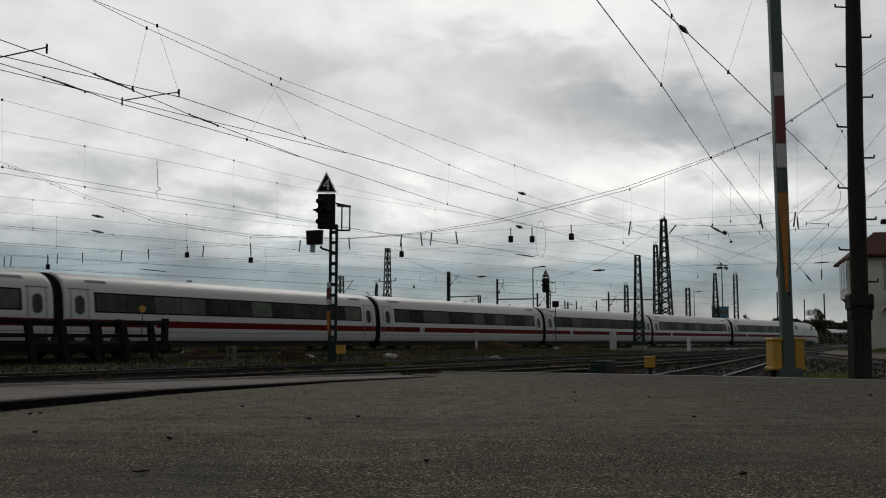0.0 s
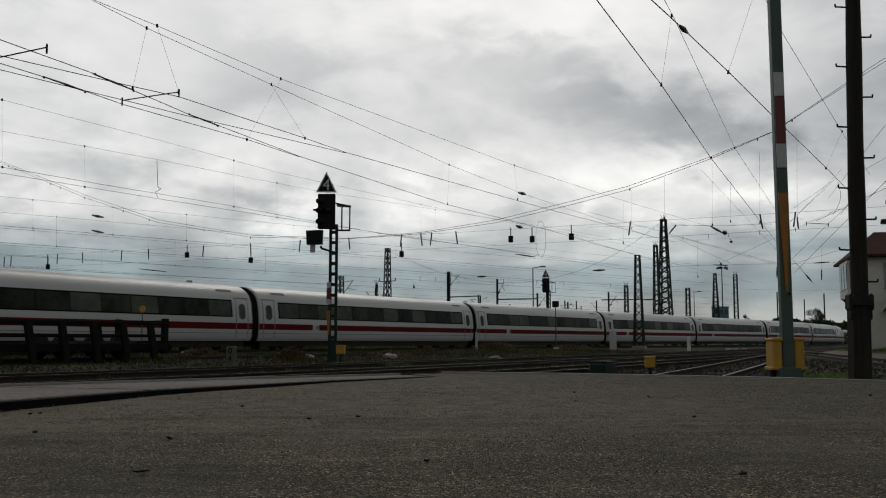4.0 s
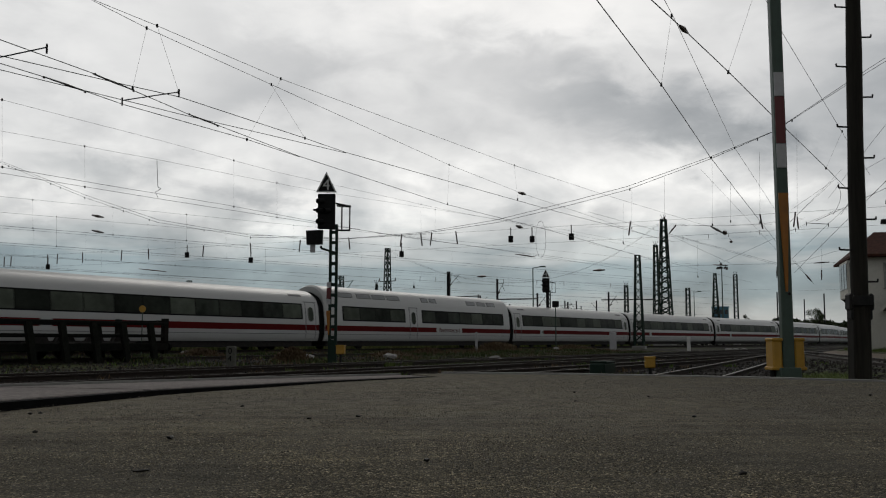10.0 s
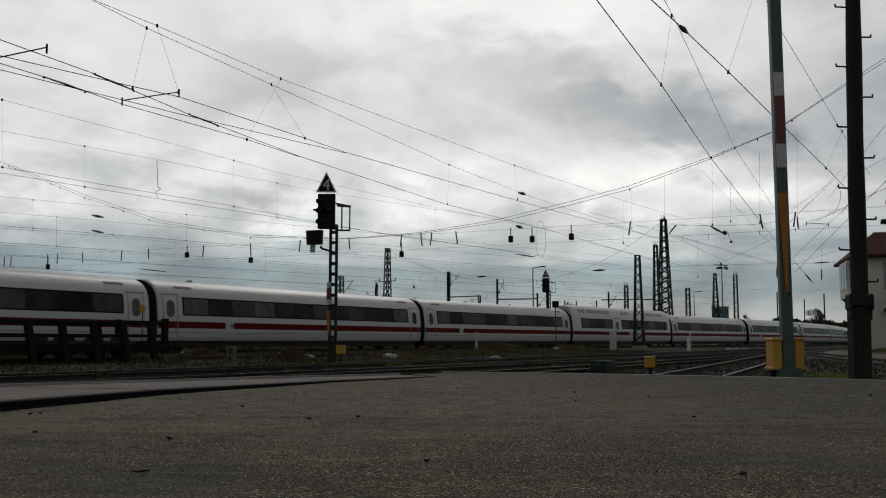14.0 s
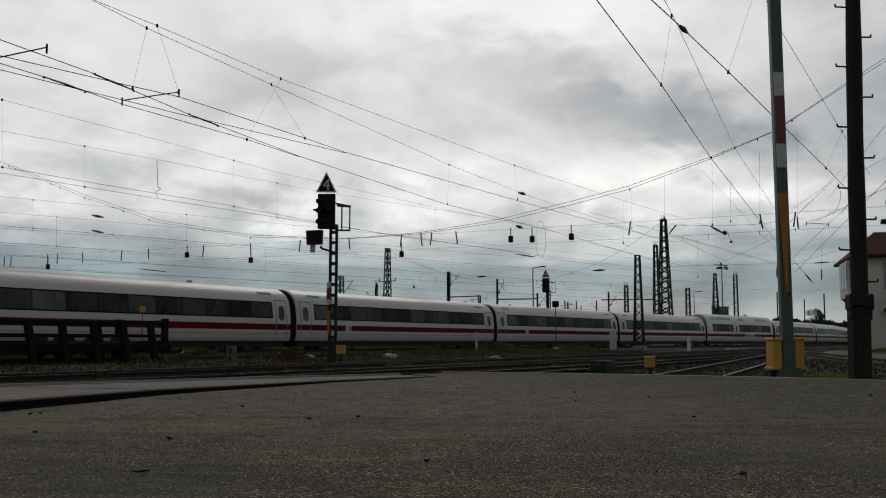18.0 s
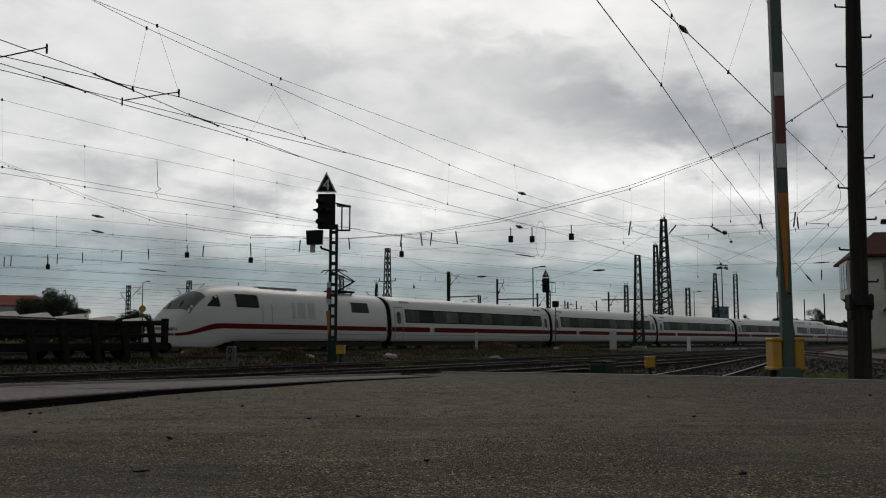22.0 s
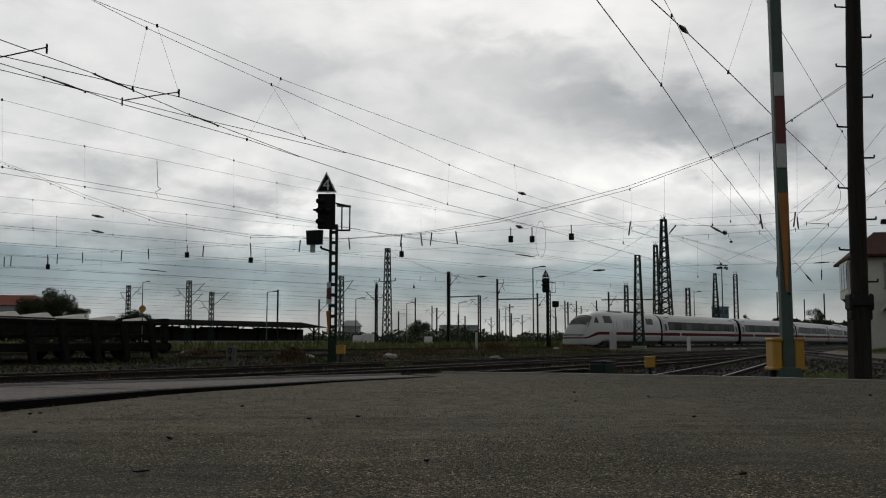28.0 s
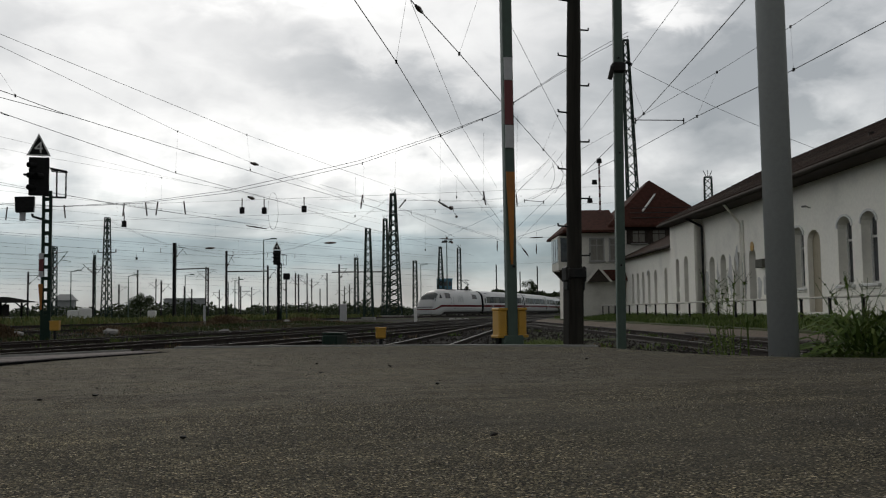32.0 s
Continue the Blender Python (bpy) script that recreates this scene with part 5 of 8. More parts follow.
def track_sign():
    x, y = (-14.53, 45)
    g = ground_at(x, y)
    t = thing("round_sign", "small round yellow track sign on a thin post", "sign", pose(x, y, g))
    h = 2.08 - g
    part("post", rod(bm_new(), (0, 0, 0), (0, 0, h), 0.025, sides=6), MAST_GREY, t)
    part("disc", rod(bm_new(), (0, -0.03, h), (0, -0.05, h), 0.17, sides=16), YELLOW, t)


track_sign()


# ---- the station building beside the track ----
HOUSE = radians(15.7)


def house_pose(u, q, z=0.0, turn=0.0):
    """A place u metres along the building's line and q metres to its right; x then runs along the building, y away from the tracks' side to the left."""
    x = u * math.sin(HOUSE) + q * math.cos(HOUSE)
    y = u * math.cos(HOUSE) - q * math.sin(HOUSE)
    return pose(x, y, z, 0, 0, 90 - math.degrees(HOUSE) + turn)


WALL_Q, FLOOR_Z = 13.01, 0.12
EAVE_Z, RIDGE_Z = 4.84, 7.42


def arch_outline(w, h, rise):
    """An opening with a segmental arch: points from the sill's left corner round to its right corner."""
    pts = [(-w / 2, 0), (w / 2, 0), (w / 2, h - rise)]
    for k in range(1, 8):
        a = math.pi * k / 8
        pts.append((w / 2 * math.cos(a), h - rise + rise * math.sin(a)))
    pts.append((-w / 2, h - rise))
    return pts


def wall_with_openings(x0, x1, z0, z1, thick, openings):
    """A wall along x with arched openings cut through; openings: (x, sill, width, height, rise)."""
    bm = bmesh.new()
    ops = sorted(openings)
    edges = [x0]
    for o in ops:
        edges += [o[0] - o[2] / 2, o[0] + o[2] / 2]
    edges.append(x1)

    def slab(a, b, lo, hi):
        if b - a > 1e-4 and hi - lo > 1e-4:
            box(bm, (a + b) / 2, 0, (lo + hi) / 2, b - a, thick, hi - lo)

    for i in range(0, len(edges), 2):
        slab(edges[i], edges[i + 1], z0, z1)
    for x, sill, w, h, rise in ops:
        slab(x - w / 2, x + w / 2, z0, sill)
        arc = [(x - w / 2, sill + h - rise)] + [(x - w / 2 * math.cos(math.pi * k / 8), sill + h - rise + rise * math.sin(math.pi * k / 8)) for k in range(1, 8)] + [(x + w / 2, sill + h - rise)]
        for (xa, za), (xb, zb) in zip(arc, arc[1:]):
            vs = []
            for yy in (-thick / 2, thick / 2):
                vs += [bm.verts.new((xa, yy, za)), bm.verts.new((xb, yy, zb)), bm.verts.new((xb, yy, z1)), bm.verts.new((xa, yy, z1))]
            for f in ((0, 1, 2, 3), (7, 6, 5, 4), (0, 4, 5, 1), (2, 6, 7, 3)):
                bm.faces.new([vs[k] for k in f])
    bmesh.ops.remove_doubles(bm, verts=bm.verts, dist=0.0005)
    return bm


def arched_window(parent, x, sill, w, h, rise, blind=False):
    """A recessed window in an arched opening, with frame, bars, panes and sill; blind: bricked up and plastered."""
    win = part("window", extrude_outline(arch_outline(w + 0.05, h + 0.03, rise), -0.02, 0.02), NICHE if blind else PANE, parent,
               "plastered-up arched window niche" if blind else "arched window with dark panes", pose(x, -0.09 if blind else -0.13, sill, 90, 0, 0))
    if not blind:
        fr = bm_new()
        for sx in (-1, 1):
            box(fr, sx * (w / 2 - 0.04), h / 2 - 0.06, -0.03, 0.08, h - 0.12, 0.06)
        box(fr, 0, 0.04, -0.03, w, 0.08, 0.06)
        box(fr, 0, h * 0.66, -0.03, w, 0.07, 0.06)
        box(fr, 0, h * 0.33, -0.03, 0.06, h * 0.66, 0.05)
        part("window_frame", fr, FRAME_WHITE, win)
        part("sill", box(bm_new(), 0, -0.045, -0.27, w + 0.26, 0.09, 0.34, bevel=0.015), SIGN_WHITE, win, "protruding pale sill")
        part("sill_moulding", box(bm_new(), 0, -0.13, -0.25, w + 0.16, 0.07, 0.28, bevel=0.02), PLASTER, win)
        trim = bm_new()
        arc = arch_outline(w + 0.08, h + 0.04, rise)[2:]
        for (xa, za), (xb, zb) in zip(arc, arc[1:]):
            beam(trim, (xa, za, -0.345), (xb, zb, -0.345), 0.07, 0.07)
        part("arch_trim", trim, SIGN_WHITE, win, "pale arch moulding")


def downpipe(parent, x, top, low):
    bm = bm_new()
    rod(bm, (x - 0.55, 1.12, top + 0.02), (x, 0.29, top - 0.75), 0.05)
    rod(bm, (x, 0.29, top - 0.75), (x, 0.29, low), 0.05)
    part("downpipe", bm, PLASTER, parent, "pale rain pipe with an offset at the eaves")


def station():
    """The long white station house; its x runs along the track, y towards it."""
    house = thing("station_building", "long white plastered station house with arched windows and tiled roof", "building", house_pose(0, WALL_Q))
    u0, u1, depth = 6.0, 47.6, 8.4
    big = [(x, 1.18, 0.98, 2.12, 0.36) for x in U_BIG]
    niches = [(x, 0.82, 0.8, 2.05, 0.36) for x in U_NICHE]
    doors = [(x, FLOOR_Z + 0.02, 1.05, 2.95, 0.38) for x in U_DOOR]
    wall = part("front_wall", wall_with_openings(u0, u1, FLOOR_Z - 0.9, EAVE_Z + 0.15, 0.42, big + niches + doors), PLASTER, house)
    for o in big:
        arched_window(wall, *o)
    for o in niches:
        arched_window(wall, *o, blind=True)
    for o in doors:
        part("door", extrude_outline(arch_outline(o[2], o[3], o[4]), -0.03, 0.03), DOOR_BEIGE, wall, "tall arched boarded door", pose(o[0], 0.0, o[1], 90, 0, 0))
    back = bm_new()
    box(back, (u0 + u1) / 2, -depth, EAVE_Z / 2, u1 - u0, 0.4, EAVE_Z + 1)
    part("back_wall", back, PLASTER, house)
    for x in (u0, u1):
        gable = extrude_outline([(0.2, -0.6), (-depth - 0.2, -0.6), (-depth - 0.2, EAVE_Z), (-depth / 2, RIDGE_Z - 0.15), (0.2, EAVE_Z)], -0.2, 0.2)
        part("gable_wall", gable, PLASTER, house, m=pose(x, 0, 0, 90, 0, 90))
    # the end bay stands forward of the long wall and has two narrow openings of its own
    b0, proud = 43.28, 0.46
    tall = [(44.75, 0.82, 0.72, 2.25, 0.36), (46.3, 0.42, 0.62, 2.6, 0.3)]
    bay = part("end_bay", wall_with_openings(b0, u1, FLOOR_Z - 0.9, EAVE_Z - 0.12, 0.42, tall), PLASTER, house, m=pose(0, proud, 0))
    part("end_bay_return", box(bm_new(), b0 + 0.12, (proud + 0.42) / 2 - 0.1, (EAVE_Z - 1.0) / 2, 0.24, proud - 0.03, EAVE_Z + 0.7), PLASTER, house)
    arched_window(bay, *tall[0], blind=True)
    shut = part("boarded_window", extrude_outline(arch_outline(0.62, 2.6, 0.3), -0.03, 0.03), DARK_WOOD, bay, "brown boarded-up tall window", pose(46.3, 0.0, 0.42, 90, 0, 0))
    part("cross_bar", box(bm_new(), 0, 1.05, -0.06, 0.62, 0.22, 0.08), PLASTER, shut)
    pipe = bm_new()
    rod(pipe, (b0 - 0.14, 0.32, EAVE_Z - 0.5), (b0 - 0.14, 0.32, FLOOR_Z), 0.055)
    rod(pipe, (b0 - 0.14, 0.32, EAVE_Z - 0.5), (b0 - 0.3, 1.1, EAVE_Z - 0.12), 0.055)
    part("downpipe", pipe, STEEL_DARK, house, "dark rain pipe in the corner of the end bay")
    part("plinth", box(bm_new(), (u0 + u1) / 2, 0.24, FLOOR_Z - 0.15, u1 - u0, 0.06, 0.75), PLASTER, house)
    # roof: two slopes of battened tiles, boarded eaves and a gutter
    over, y_r = 1.15, -depth / 2
    for s in (-1, 1):
        y_e = over if s > 0 else -depth - over
        z_e = EAVE_Z + 0.02 - 0.1
        roof = from_faces([(u0 - 0.3, y_e, z_e), (u1 + 0.3, y_e, z_e), (u1 + 0.3, y_r, RIDGE_Z), (u0 - 0.3, y_r, RIDGE_Z),
                           (u0 - 0.3, y_e, z_e + 0.16), (u1 + 0.3, y_e, z_e + 0.16), (u1 + 0.3, y_r, RIDGE_Z + 0.16), (u0 - 0.3, y_r, RIDGE_Z + 0.16)],
                          [(0, 1, 2, 3), (4, 5, 6, 7), (0, 1, 5, 4), (1, 2, 6, 5), (2, 3, 7, 6), (3, 0, 4, 7)])
        r = part("roof", roof, OLD_TILE, house, "weathered brown tiled roof with mossy courses")
        if s > 0:
            n = 18
            for k in range(n):
                t = (k + 0.5) / n
                yy, zz = y_e + (y_r - y_e) * t, z_e + (RIDGE_Z - z_e) * t + 0.175
                part("tile_course", box(bm_new(), (u0 + u1) / 2, yy, zz, u1 - u0 + 0.6, abs(y_r - y_e) / n * 1.02, 0.035, Matrix.Rotation(math.atan2(RIDGE_Z - z_e, y_r - y_e) + 0.06 + math.pi, 4, "X")), OLD_TILE, r)
    part("fascia", box(bm_new(), (u0 + u1) / 2, over - 0.03, EAVE_Z - 0.02, u1 - u0 + 0.6, 0.05, 0.22), DARK_WOOD, house, "weathered eaves board")
    part("gutter", rod(bm_new(), (u0 - 0.3, over + 0.07, EAVE_Z - 0.02), (u1 + 0.3, over + 0.07, EAVE_Z - 0.06), 0.075, sides=10), DARK_WOOD, house, "half-round rain gutter")
    part("soffit", box(bm_new(), (u0 + u1) / 2, over / 2 + 0.1, EAVE_Z - 0.09, u1 - u0, over - 0.15, 0.05), DARK_WOOD, house)
    downpipe(house, U_PIPE, EAVE_Z - 0.1, FLOOR_Z)
    vent = rod(bm_new(), (U_PIPE - 10, -0.5, EAVE_Z + 0.4), (U_PIPE - 10, -0.5, EAVE_Z + 1.0), 0.09, sides=10)
    part("vent_pipe", vent, STEEL_DARK, house)
    lamp = bm_new()
    rod(lamp, (31.0, 0.2, 3.85), (31.0, 0.38, 3.91), 0.022)
    box(lamp, 31.0, 0.42, 3.90, 0.11, 0.16, 0.06, bevel=0.015)
    part("wall_lamp", lamp, CONCRETE, house, "small grey wall lamp over the door")
    part("meter_box", box(bm_new(), 35.6, 0.30, 2.22, 0.75, 0.2, 0.32, bevel=0.02), OLD_CONCRETE, house)
    part("wall_sign", rod(bm_new(), (36.75, 0.22, 2.95), (36.75, 0.24, 2.95), 0.2, sides=16), YELLOW, house, "round yellow sign in the niche arch")
    part("wall_pipe", rod(bm_new(), (U_PIPE - 0.25, 0.26, FLOOR_Z), (U_PIPE - 0.25, 0.26, 4.1), 0.04), PLASTER, house)
    # patches of grey filler where the paint has come off
    for du, z, w, h in ((-0.1, 1.75, 0.8, 2.2), (-1.9, 1.3, 0.6, 1.1), (1.6, 1.9, 0.7, 1.9), (3.3, 1.6, 0.6, 2.1), (0.7, 2.6, 0.5, 1.2), (-2.5, 1.35, 0.5, 0.9), (4.9, 1.5, 0.5, 2.2)):
        n = 9
        rag = [(w / 2 * math.cos(6.283 * k / n) * (0.8 + 0.3 * math.sin(k * 2.7 + du)), h / 2 * math.sin(6.283 * k / n) * (0.85 + 0.25 * math.cos(k * 1.9 + du))) for k in range(n)]
        part("plaster_patch", extrude_outline(rag, -0.004, 0.004), FILLER, house, "ragged patch of grey filler", pose(U_PIPE + du, 0.213, z, 90, 0, 0))
    # the lower wing
    lo_e, w0, w1 = 3.78, u1 + 0.02, 61.0
    wins = [(x, 0.82, 0.62, 1.95, 0.3) for x in U_WING]
    wing = part("wing_wall", wall_with_openings(w0, w1, FLOOR_Z - 0.9, lo_e + 0.1, 0.4, wins), PLASTER, house)
    for i, o in enumerate(wins):
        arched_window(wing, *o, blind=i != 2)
    slope = from_faces([(w0, 0.6, lo_e - 0.1), (w1, 0.6, lo_e - 0.1), (w1, -4.2, lo_e + 2.1), (w0, -4.2, lo_e + 2.1), (w0, 0.6, lo_e + 0.08), (w1, 0.6, lo_e + 0.08), (w1, -4.2, lo_e + 2.28), (w0, -4.2, lo_e + 2.28)],
                       [(0, 1, 2, 3), (4, 5, 6, 7), (0, 1, 5, 4), (1, 2, 6, 5), (2, 3, 7, 6), (3, 0, 4, 7)])
    part("wing_roof", slope, OLD_TILE, house)
    part("wing_gutter", rod(bm_new(), (w0, 0.66, lo_e), (w1, 0.66, lo_e - 0.03), 0.07, sides=8), DARK_WOOD, house)


SIREN_RED = material("faded_red_white_paint", (0.20, 0.12, 0.12), 0.7, grain=30, vary=0.3, bump=0.0)


def hip_roof(x0, x1, y0, y1, ze, zr, ridge, over=0.6):
    """A hipped roof over a rectangle, its ridge along x with the given half length, on a thick eaves plate."""
    a, b, c, d = x0 - over, x1 + over, y0 - over, y1 + over
    mx, my = (x0 + x1) / 2, (y0 + y1) / 2
    v = [(a, c, ze), (b, c, ze), (b, d, ze), (a, d, ze), (mx - ridge, my, zr), (mx + ridge, my, zr), (a, c, ze - 0.14), (b, c, ze - 0.14), (b, d, ze - 0.14), (a, d, ze - 0.14)]
    return from_faces(v, [(0, 1, 5, 4), (1, 2, 5), (2, 3, 4, 5), (3, 0, 4), (6, 7, 1, 0), (7, 8, 2, 1), (8, 9, 3, 2), (9, 6, 0, 3), (9, 8, 7, 6)])


def flat_window(parent, m, w, h, panes=2, frame_mat=None):
    win = part("window", box(bm_new(), 0, 0, 0, w, 0.06, h), CURTAIN, parent, "casement window with drawn curtains", m)
    fr = bm_new()
    for s in (-1, 1):
        box(fr, s * w / 2, 0, 0, 0.09, 0.12, h + 0.09)
        box(fr, 0, 0, s * h / 2, w + 0.09, 0.12, 0.09)
    for k in range(1, panes):
        box(fr, -w / 2 + w * k / panes, 0, 0, 0.05, 0.1, h)
    box(fr, 0, 0, h * 0.2, w, 0.1, 0.05)
    part("window_frame", fr, frame_mat or GREY_FRAME, win)
    part("sill", box(bm_new(), 0, -0.06, -h / 2 - 0.08, w + 0.2, 0.2, 0.07), CONCRETE, win)


def signal_box():
    """The signal box tower at the end of the station house: a low front part with a bay and a taller part behind."""
    t = thing("signal_box", "sooty white plastered signal box with steep red tiled hipped roofs", "building", house_pose(61.2, 0))
    # in its own space: x away along the track, y = -q
    y_l, y_m, y_r = -9.45, -13.0, -19.0
    ze = 5.75
    zt = 6.1
    front = bm_new()
    box(front, 3.4, (y_l + y_m) / 2, (ze - 0.5) / 2, 6.8, y_l - y_m, ze + 0.5)
    part("front_wall", front, GREY_PLASTER, t)
    # its ridge runs across the track and dies into the taller part; only the outer end is hipped
    a, b, c, d, top = -0.8, 7.6, y_m + 0.45, y_l + 0.8, ze + 1.75
    front_roof = from_faces([(a, c, ze), (b, c, ze), (b, d, ze), (a, d, ze), (3.4, c, top), (3.4, -10.6, top), (a, c, ze - 0.14), (b, c, ze - 0.14), (b, d, ze - 0.14), (a, d, ze - 0.14)],
                            [(0, 3, 5, 4), (3, 2, 5), (2, 1, 4, 5), (1, 0, 4), (6, 7, 1, 0), (7, 8, 2, 1), (8, 9, 3, 2), (9, 6, 0, 3), (9, 8, 7, 6)])
    part("front_roof", front_roof, ROOF_TILE, t, "red tiled roof hipped at its outer end")
    main = bm_new()
    box(main, 4.2, (y_m + y_r) / 2 + 0.5, (zt - 0.5) / 2, 7.4, y_m - y_r, zt + 0.5)
    part("main_wall", main, GREY_PLASTER, t)
    part("main_roof", hip_roof(0.5, 7.9, y_r + 0.5, y_m + 0.5, zt, 9.6, 0.5, 0.75), ROOF_TILE, t, "steep red tiled pyramid roof")
    for k in range(4):
        flat_window(t, pose(0.40, y_m - 0.9 - k * 1.35, zt - 0.72, 0, 0, -90), 0.9, 0.84, 2, DARK_WOOD)
    part("window_band", box(bm_new(), 0.46, y_m - 2.6, zt - 0.66, 0.1, 5.9, 1.16, bevel=0.01), DARK_WOOD, t, "dark boarded band of windows under the eaves")
    flat_window(t, pose(1.6, y_m + 0.53, zt - 1.0, 0, 0, 180), 0.9, 1.3)
    flat_window(t, pose(-0.02, y_l - 1.55, ze - 1.25, 0, 0, -90), 0.9, 1.45)
    flat_window(t, pose(-0.02, y_l - 2.75, ze - 1.25, 0, 0, -90), 0.7, 1.45)
    bay = part("bay", box(bm_new(), 2.4, y_l + 0.45, ze - 1.4, 3.4, 0.9, 2.3, bevel=0.03), GREY_PLASTER, t, "overhanging bay window")
    for x in (1.3, 2.4, 3.5):
        part("bay_pane", box(bm_new(), x, y_l + 0.91, ze - 1.2, 0.9, 0.05, 1.6), PANE, bay)
    part("bay_side_pane", box(bm_new(), 0.69, y_l + 0.45, ze - 1.2, 0.05, 0.6, 1.6), PANE, bay)
    for x in (1.0, 3.8):
        part("corbel", extrude_outline([(0, 0), (0.85, 0), (0, -0.9)], -0.08, 0.08), DARK_WOOD, bay, m=pose(x, y_l, ze - 2.55, 90, 0, 90))
    # porch with a small gable, and the band of tiles over the ground floor
    pent = from_faces([(-0.9, y_l - 1.9, 2.5), (-0.9, y_m, 2.5), (0.05, y_m, 3.2), (0.05, y_l - 1.9, 3.2), (-0.9, y_l - 1.9, 2.4), (-0.9, y_m, 2.4)],
                      [(0, 1, 2, 3), (0, 4, 5, 1), (4, 3, 2, 5), (0, 3, 4), (1, 5, 2)])
    part("pent_roof", pent, ROOF_TILE, t, "narrow tiled pent roof")
    gable = extrude_outline([(-0.75, 0), (0.75, 0), (0, 0.85)], -0.5, 0.5)
    part("porch_gable", gable, DARK_WOOD, t, m=pose(-0.5, y_l - 1.45, 2.35, 90, 0, -90))
    verge = bm_new()
    for s in (-1, 1):
        beam(verge, (-1.05, y_l - 1.45 + s * 0.85, 2.3), (-1.05, y_l - 1.45, 3.3), 0.07, 0.14)
    part("verge_board", verge, GREY_PLASTER, t, "white verge boards")
    part("ground_door", box(bm_new(), -0.02, y_l - 3.3, 1.35, 0.06, 0.95, 2.1), PANE, t)
    for k in range(3):
        part("snow_guard", rod(bm_new(), (0.2, y_r + 0.4, zt + 0.5 + 0.35 * k), (0.2 + 0.2 * k, y_m - 0.4, zt + 0.5 + 0.35 * k), 0.03, sides=6), STEEL_DARK, t)
    ladder = bm_new()
    beam(ladder, (0.77, -14.3, zt + 1.02), (2.23, -15.5, zt + 2.32), 0.09)
    beam(ladder, (0.1, -12.1, ze + 0.50), (1.0, -12.45, ze + 0.88), 0.08)
    part("roof_ladder", ladder, SIGN_WHITE, t, "pale roof ladder")
    zz, foot, bands = 10.82, ze + 1.5, 13
    mast = part("siren_mast", rod(bm_new(), (3.0, y_l - 2.4, foot), (3.0, y_l - 2.4, zz), 0.07, sides=8), SIREN_RED, t, "thin mast in faded red and white bands")
    for k in range(1, bands, 2):
        za = foot + (zz - foot) * k / bands
        part("white_band", rod(bm_new(), (3.0, y_l - 2.4, za), (3.0, y_l - 2.4, za + (zz - foot) / bands), 0.076, sides=8), FRAME_WHITE, mast)
    for dz, dx in ((0.1, 0.0), (-1.4, 0.35), (-2.7, 0.7)):
        part("horn", rod(bm_new(), (3.0, y_l - 2.4 + dx, zz + dz - 0.15), (3.0, y_l - 2.4 + dx, zz + dz + 0.15), 0.2, 0.16, 10), BLACK_PAINT, mast)


# places along the building's line
U_BIG = [26.9, 28.5, 32.15]
U_DOOR = [30.85]
U_NICHE = [36.8, 38.6, 40.5, 42.1]
U_PIPE = 37.96
U_WING = [50.5, 52.8, 54.4, 55.85, 57.3, 58.75]
station()
signal_box()


# ---- bank, platform edge and railing before the building ----
GRASS_SOIL = material("grassy_soil", (0.045, 0.055, 0.018), 0.95, grain=6, vary=0.4, stain=0.8, stain_colour=(0.06, 0.05, 0.03), stain_amount=0.6, bump=0.8, bump_scale=14, depth=0.03)


SANDY = material("brown_sandy_grit", (0.13, 0.105, 0.08), 0.95, grain=9, vary=0.25, stain=0.7, stain_colour=(0.06, 0.05, 0.035), stain_amount=0.6, bump=0.5, bump_scale=30, depth=0.01)


def bank():
    verts, faces = [], []
    qs = ((9.2, -0.35), (9.3, -0.10), (9.9, -0.05), (10.6, 0.02), (11.4, 0.10), (12.9, 0.15))
    us = list(range(2, 76, 2))
    for u in us:
        for q, z in qs:
            p = house_pose(u, q).translation
            verts.append((p.x, p.y, z + (0.04 * noise.noise((u * 0.7, q, 0)) if 9.4 < q < 12.5 else 0)))
    n = len(qs)
    for i in range(len(us) - 1):
        for j in range(n - 1):
            faces.append((i * n + j, i * n + j + 1, (i + 1) * n + j + 1, (i + 1) * n + j))
    me = bpy.data.meshes.new("grass_bank")
    me.from_pydata(verts, [], faces)
    me.materials.append(GRASS_SOIL)
    tagged(new("grass_bank", me), "low grassy bank before the station house", "grass bank", kind="structure")
    # the trodden strip of sand between the track and the grass
    verts, faces = [], []
    for u in us:
        for q, z in ((7.9, -0.42), (8.1, -0.29), (8.8, -0.2), (9.5, -0.12)):
            p = house_pose(u, q + 0.1 * math.sin(u * 0.9)).translation
            verts.append((p.x, p.y, z + 0.03 * noise.noise((u * 0.9, q * 2, 4))))
    for i in range(len(us) - 1):
        for j in range(3):
            faces.append((i * 4 + j, i * 4 + j + 1, i * 4 + 5 + j, i * 4 + 4 + j))
    me = bpy.data.meshes.new("sandy_path")
    me.from_pydata(verts, [], faces)
    me.materials.append(SANDY)
    tagged(new("sandy_path", me), "trodden strip of brown sand and grit beside the rails", "path", kind="structure")
    edge = thing("platform_edge", "weathered timber edging along the low platform", "platform edge", house_pose(0, 7.75))
    for k in range(8):
        part("timber", box(bm_new(), 5.0 + k * 3.1, 0, -0.36, 3.05, 0.22, 0.34, bevel=0.02), DARK_WOOD, edge, m=pose(0, 0, 0.012 * math.sin(k * 1.7)))


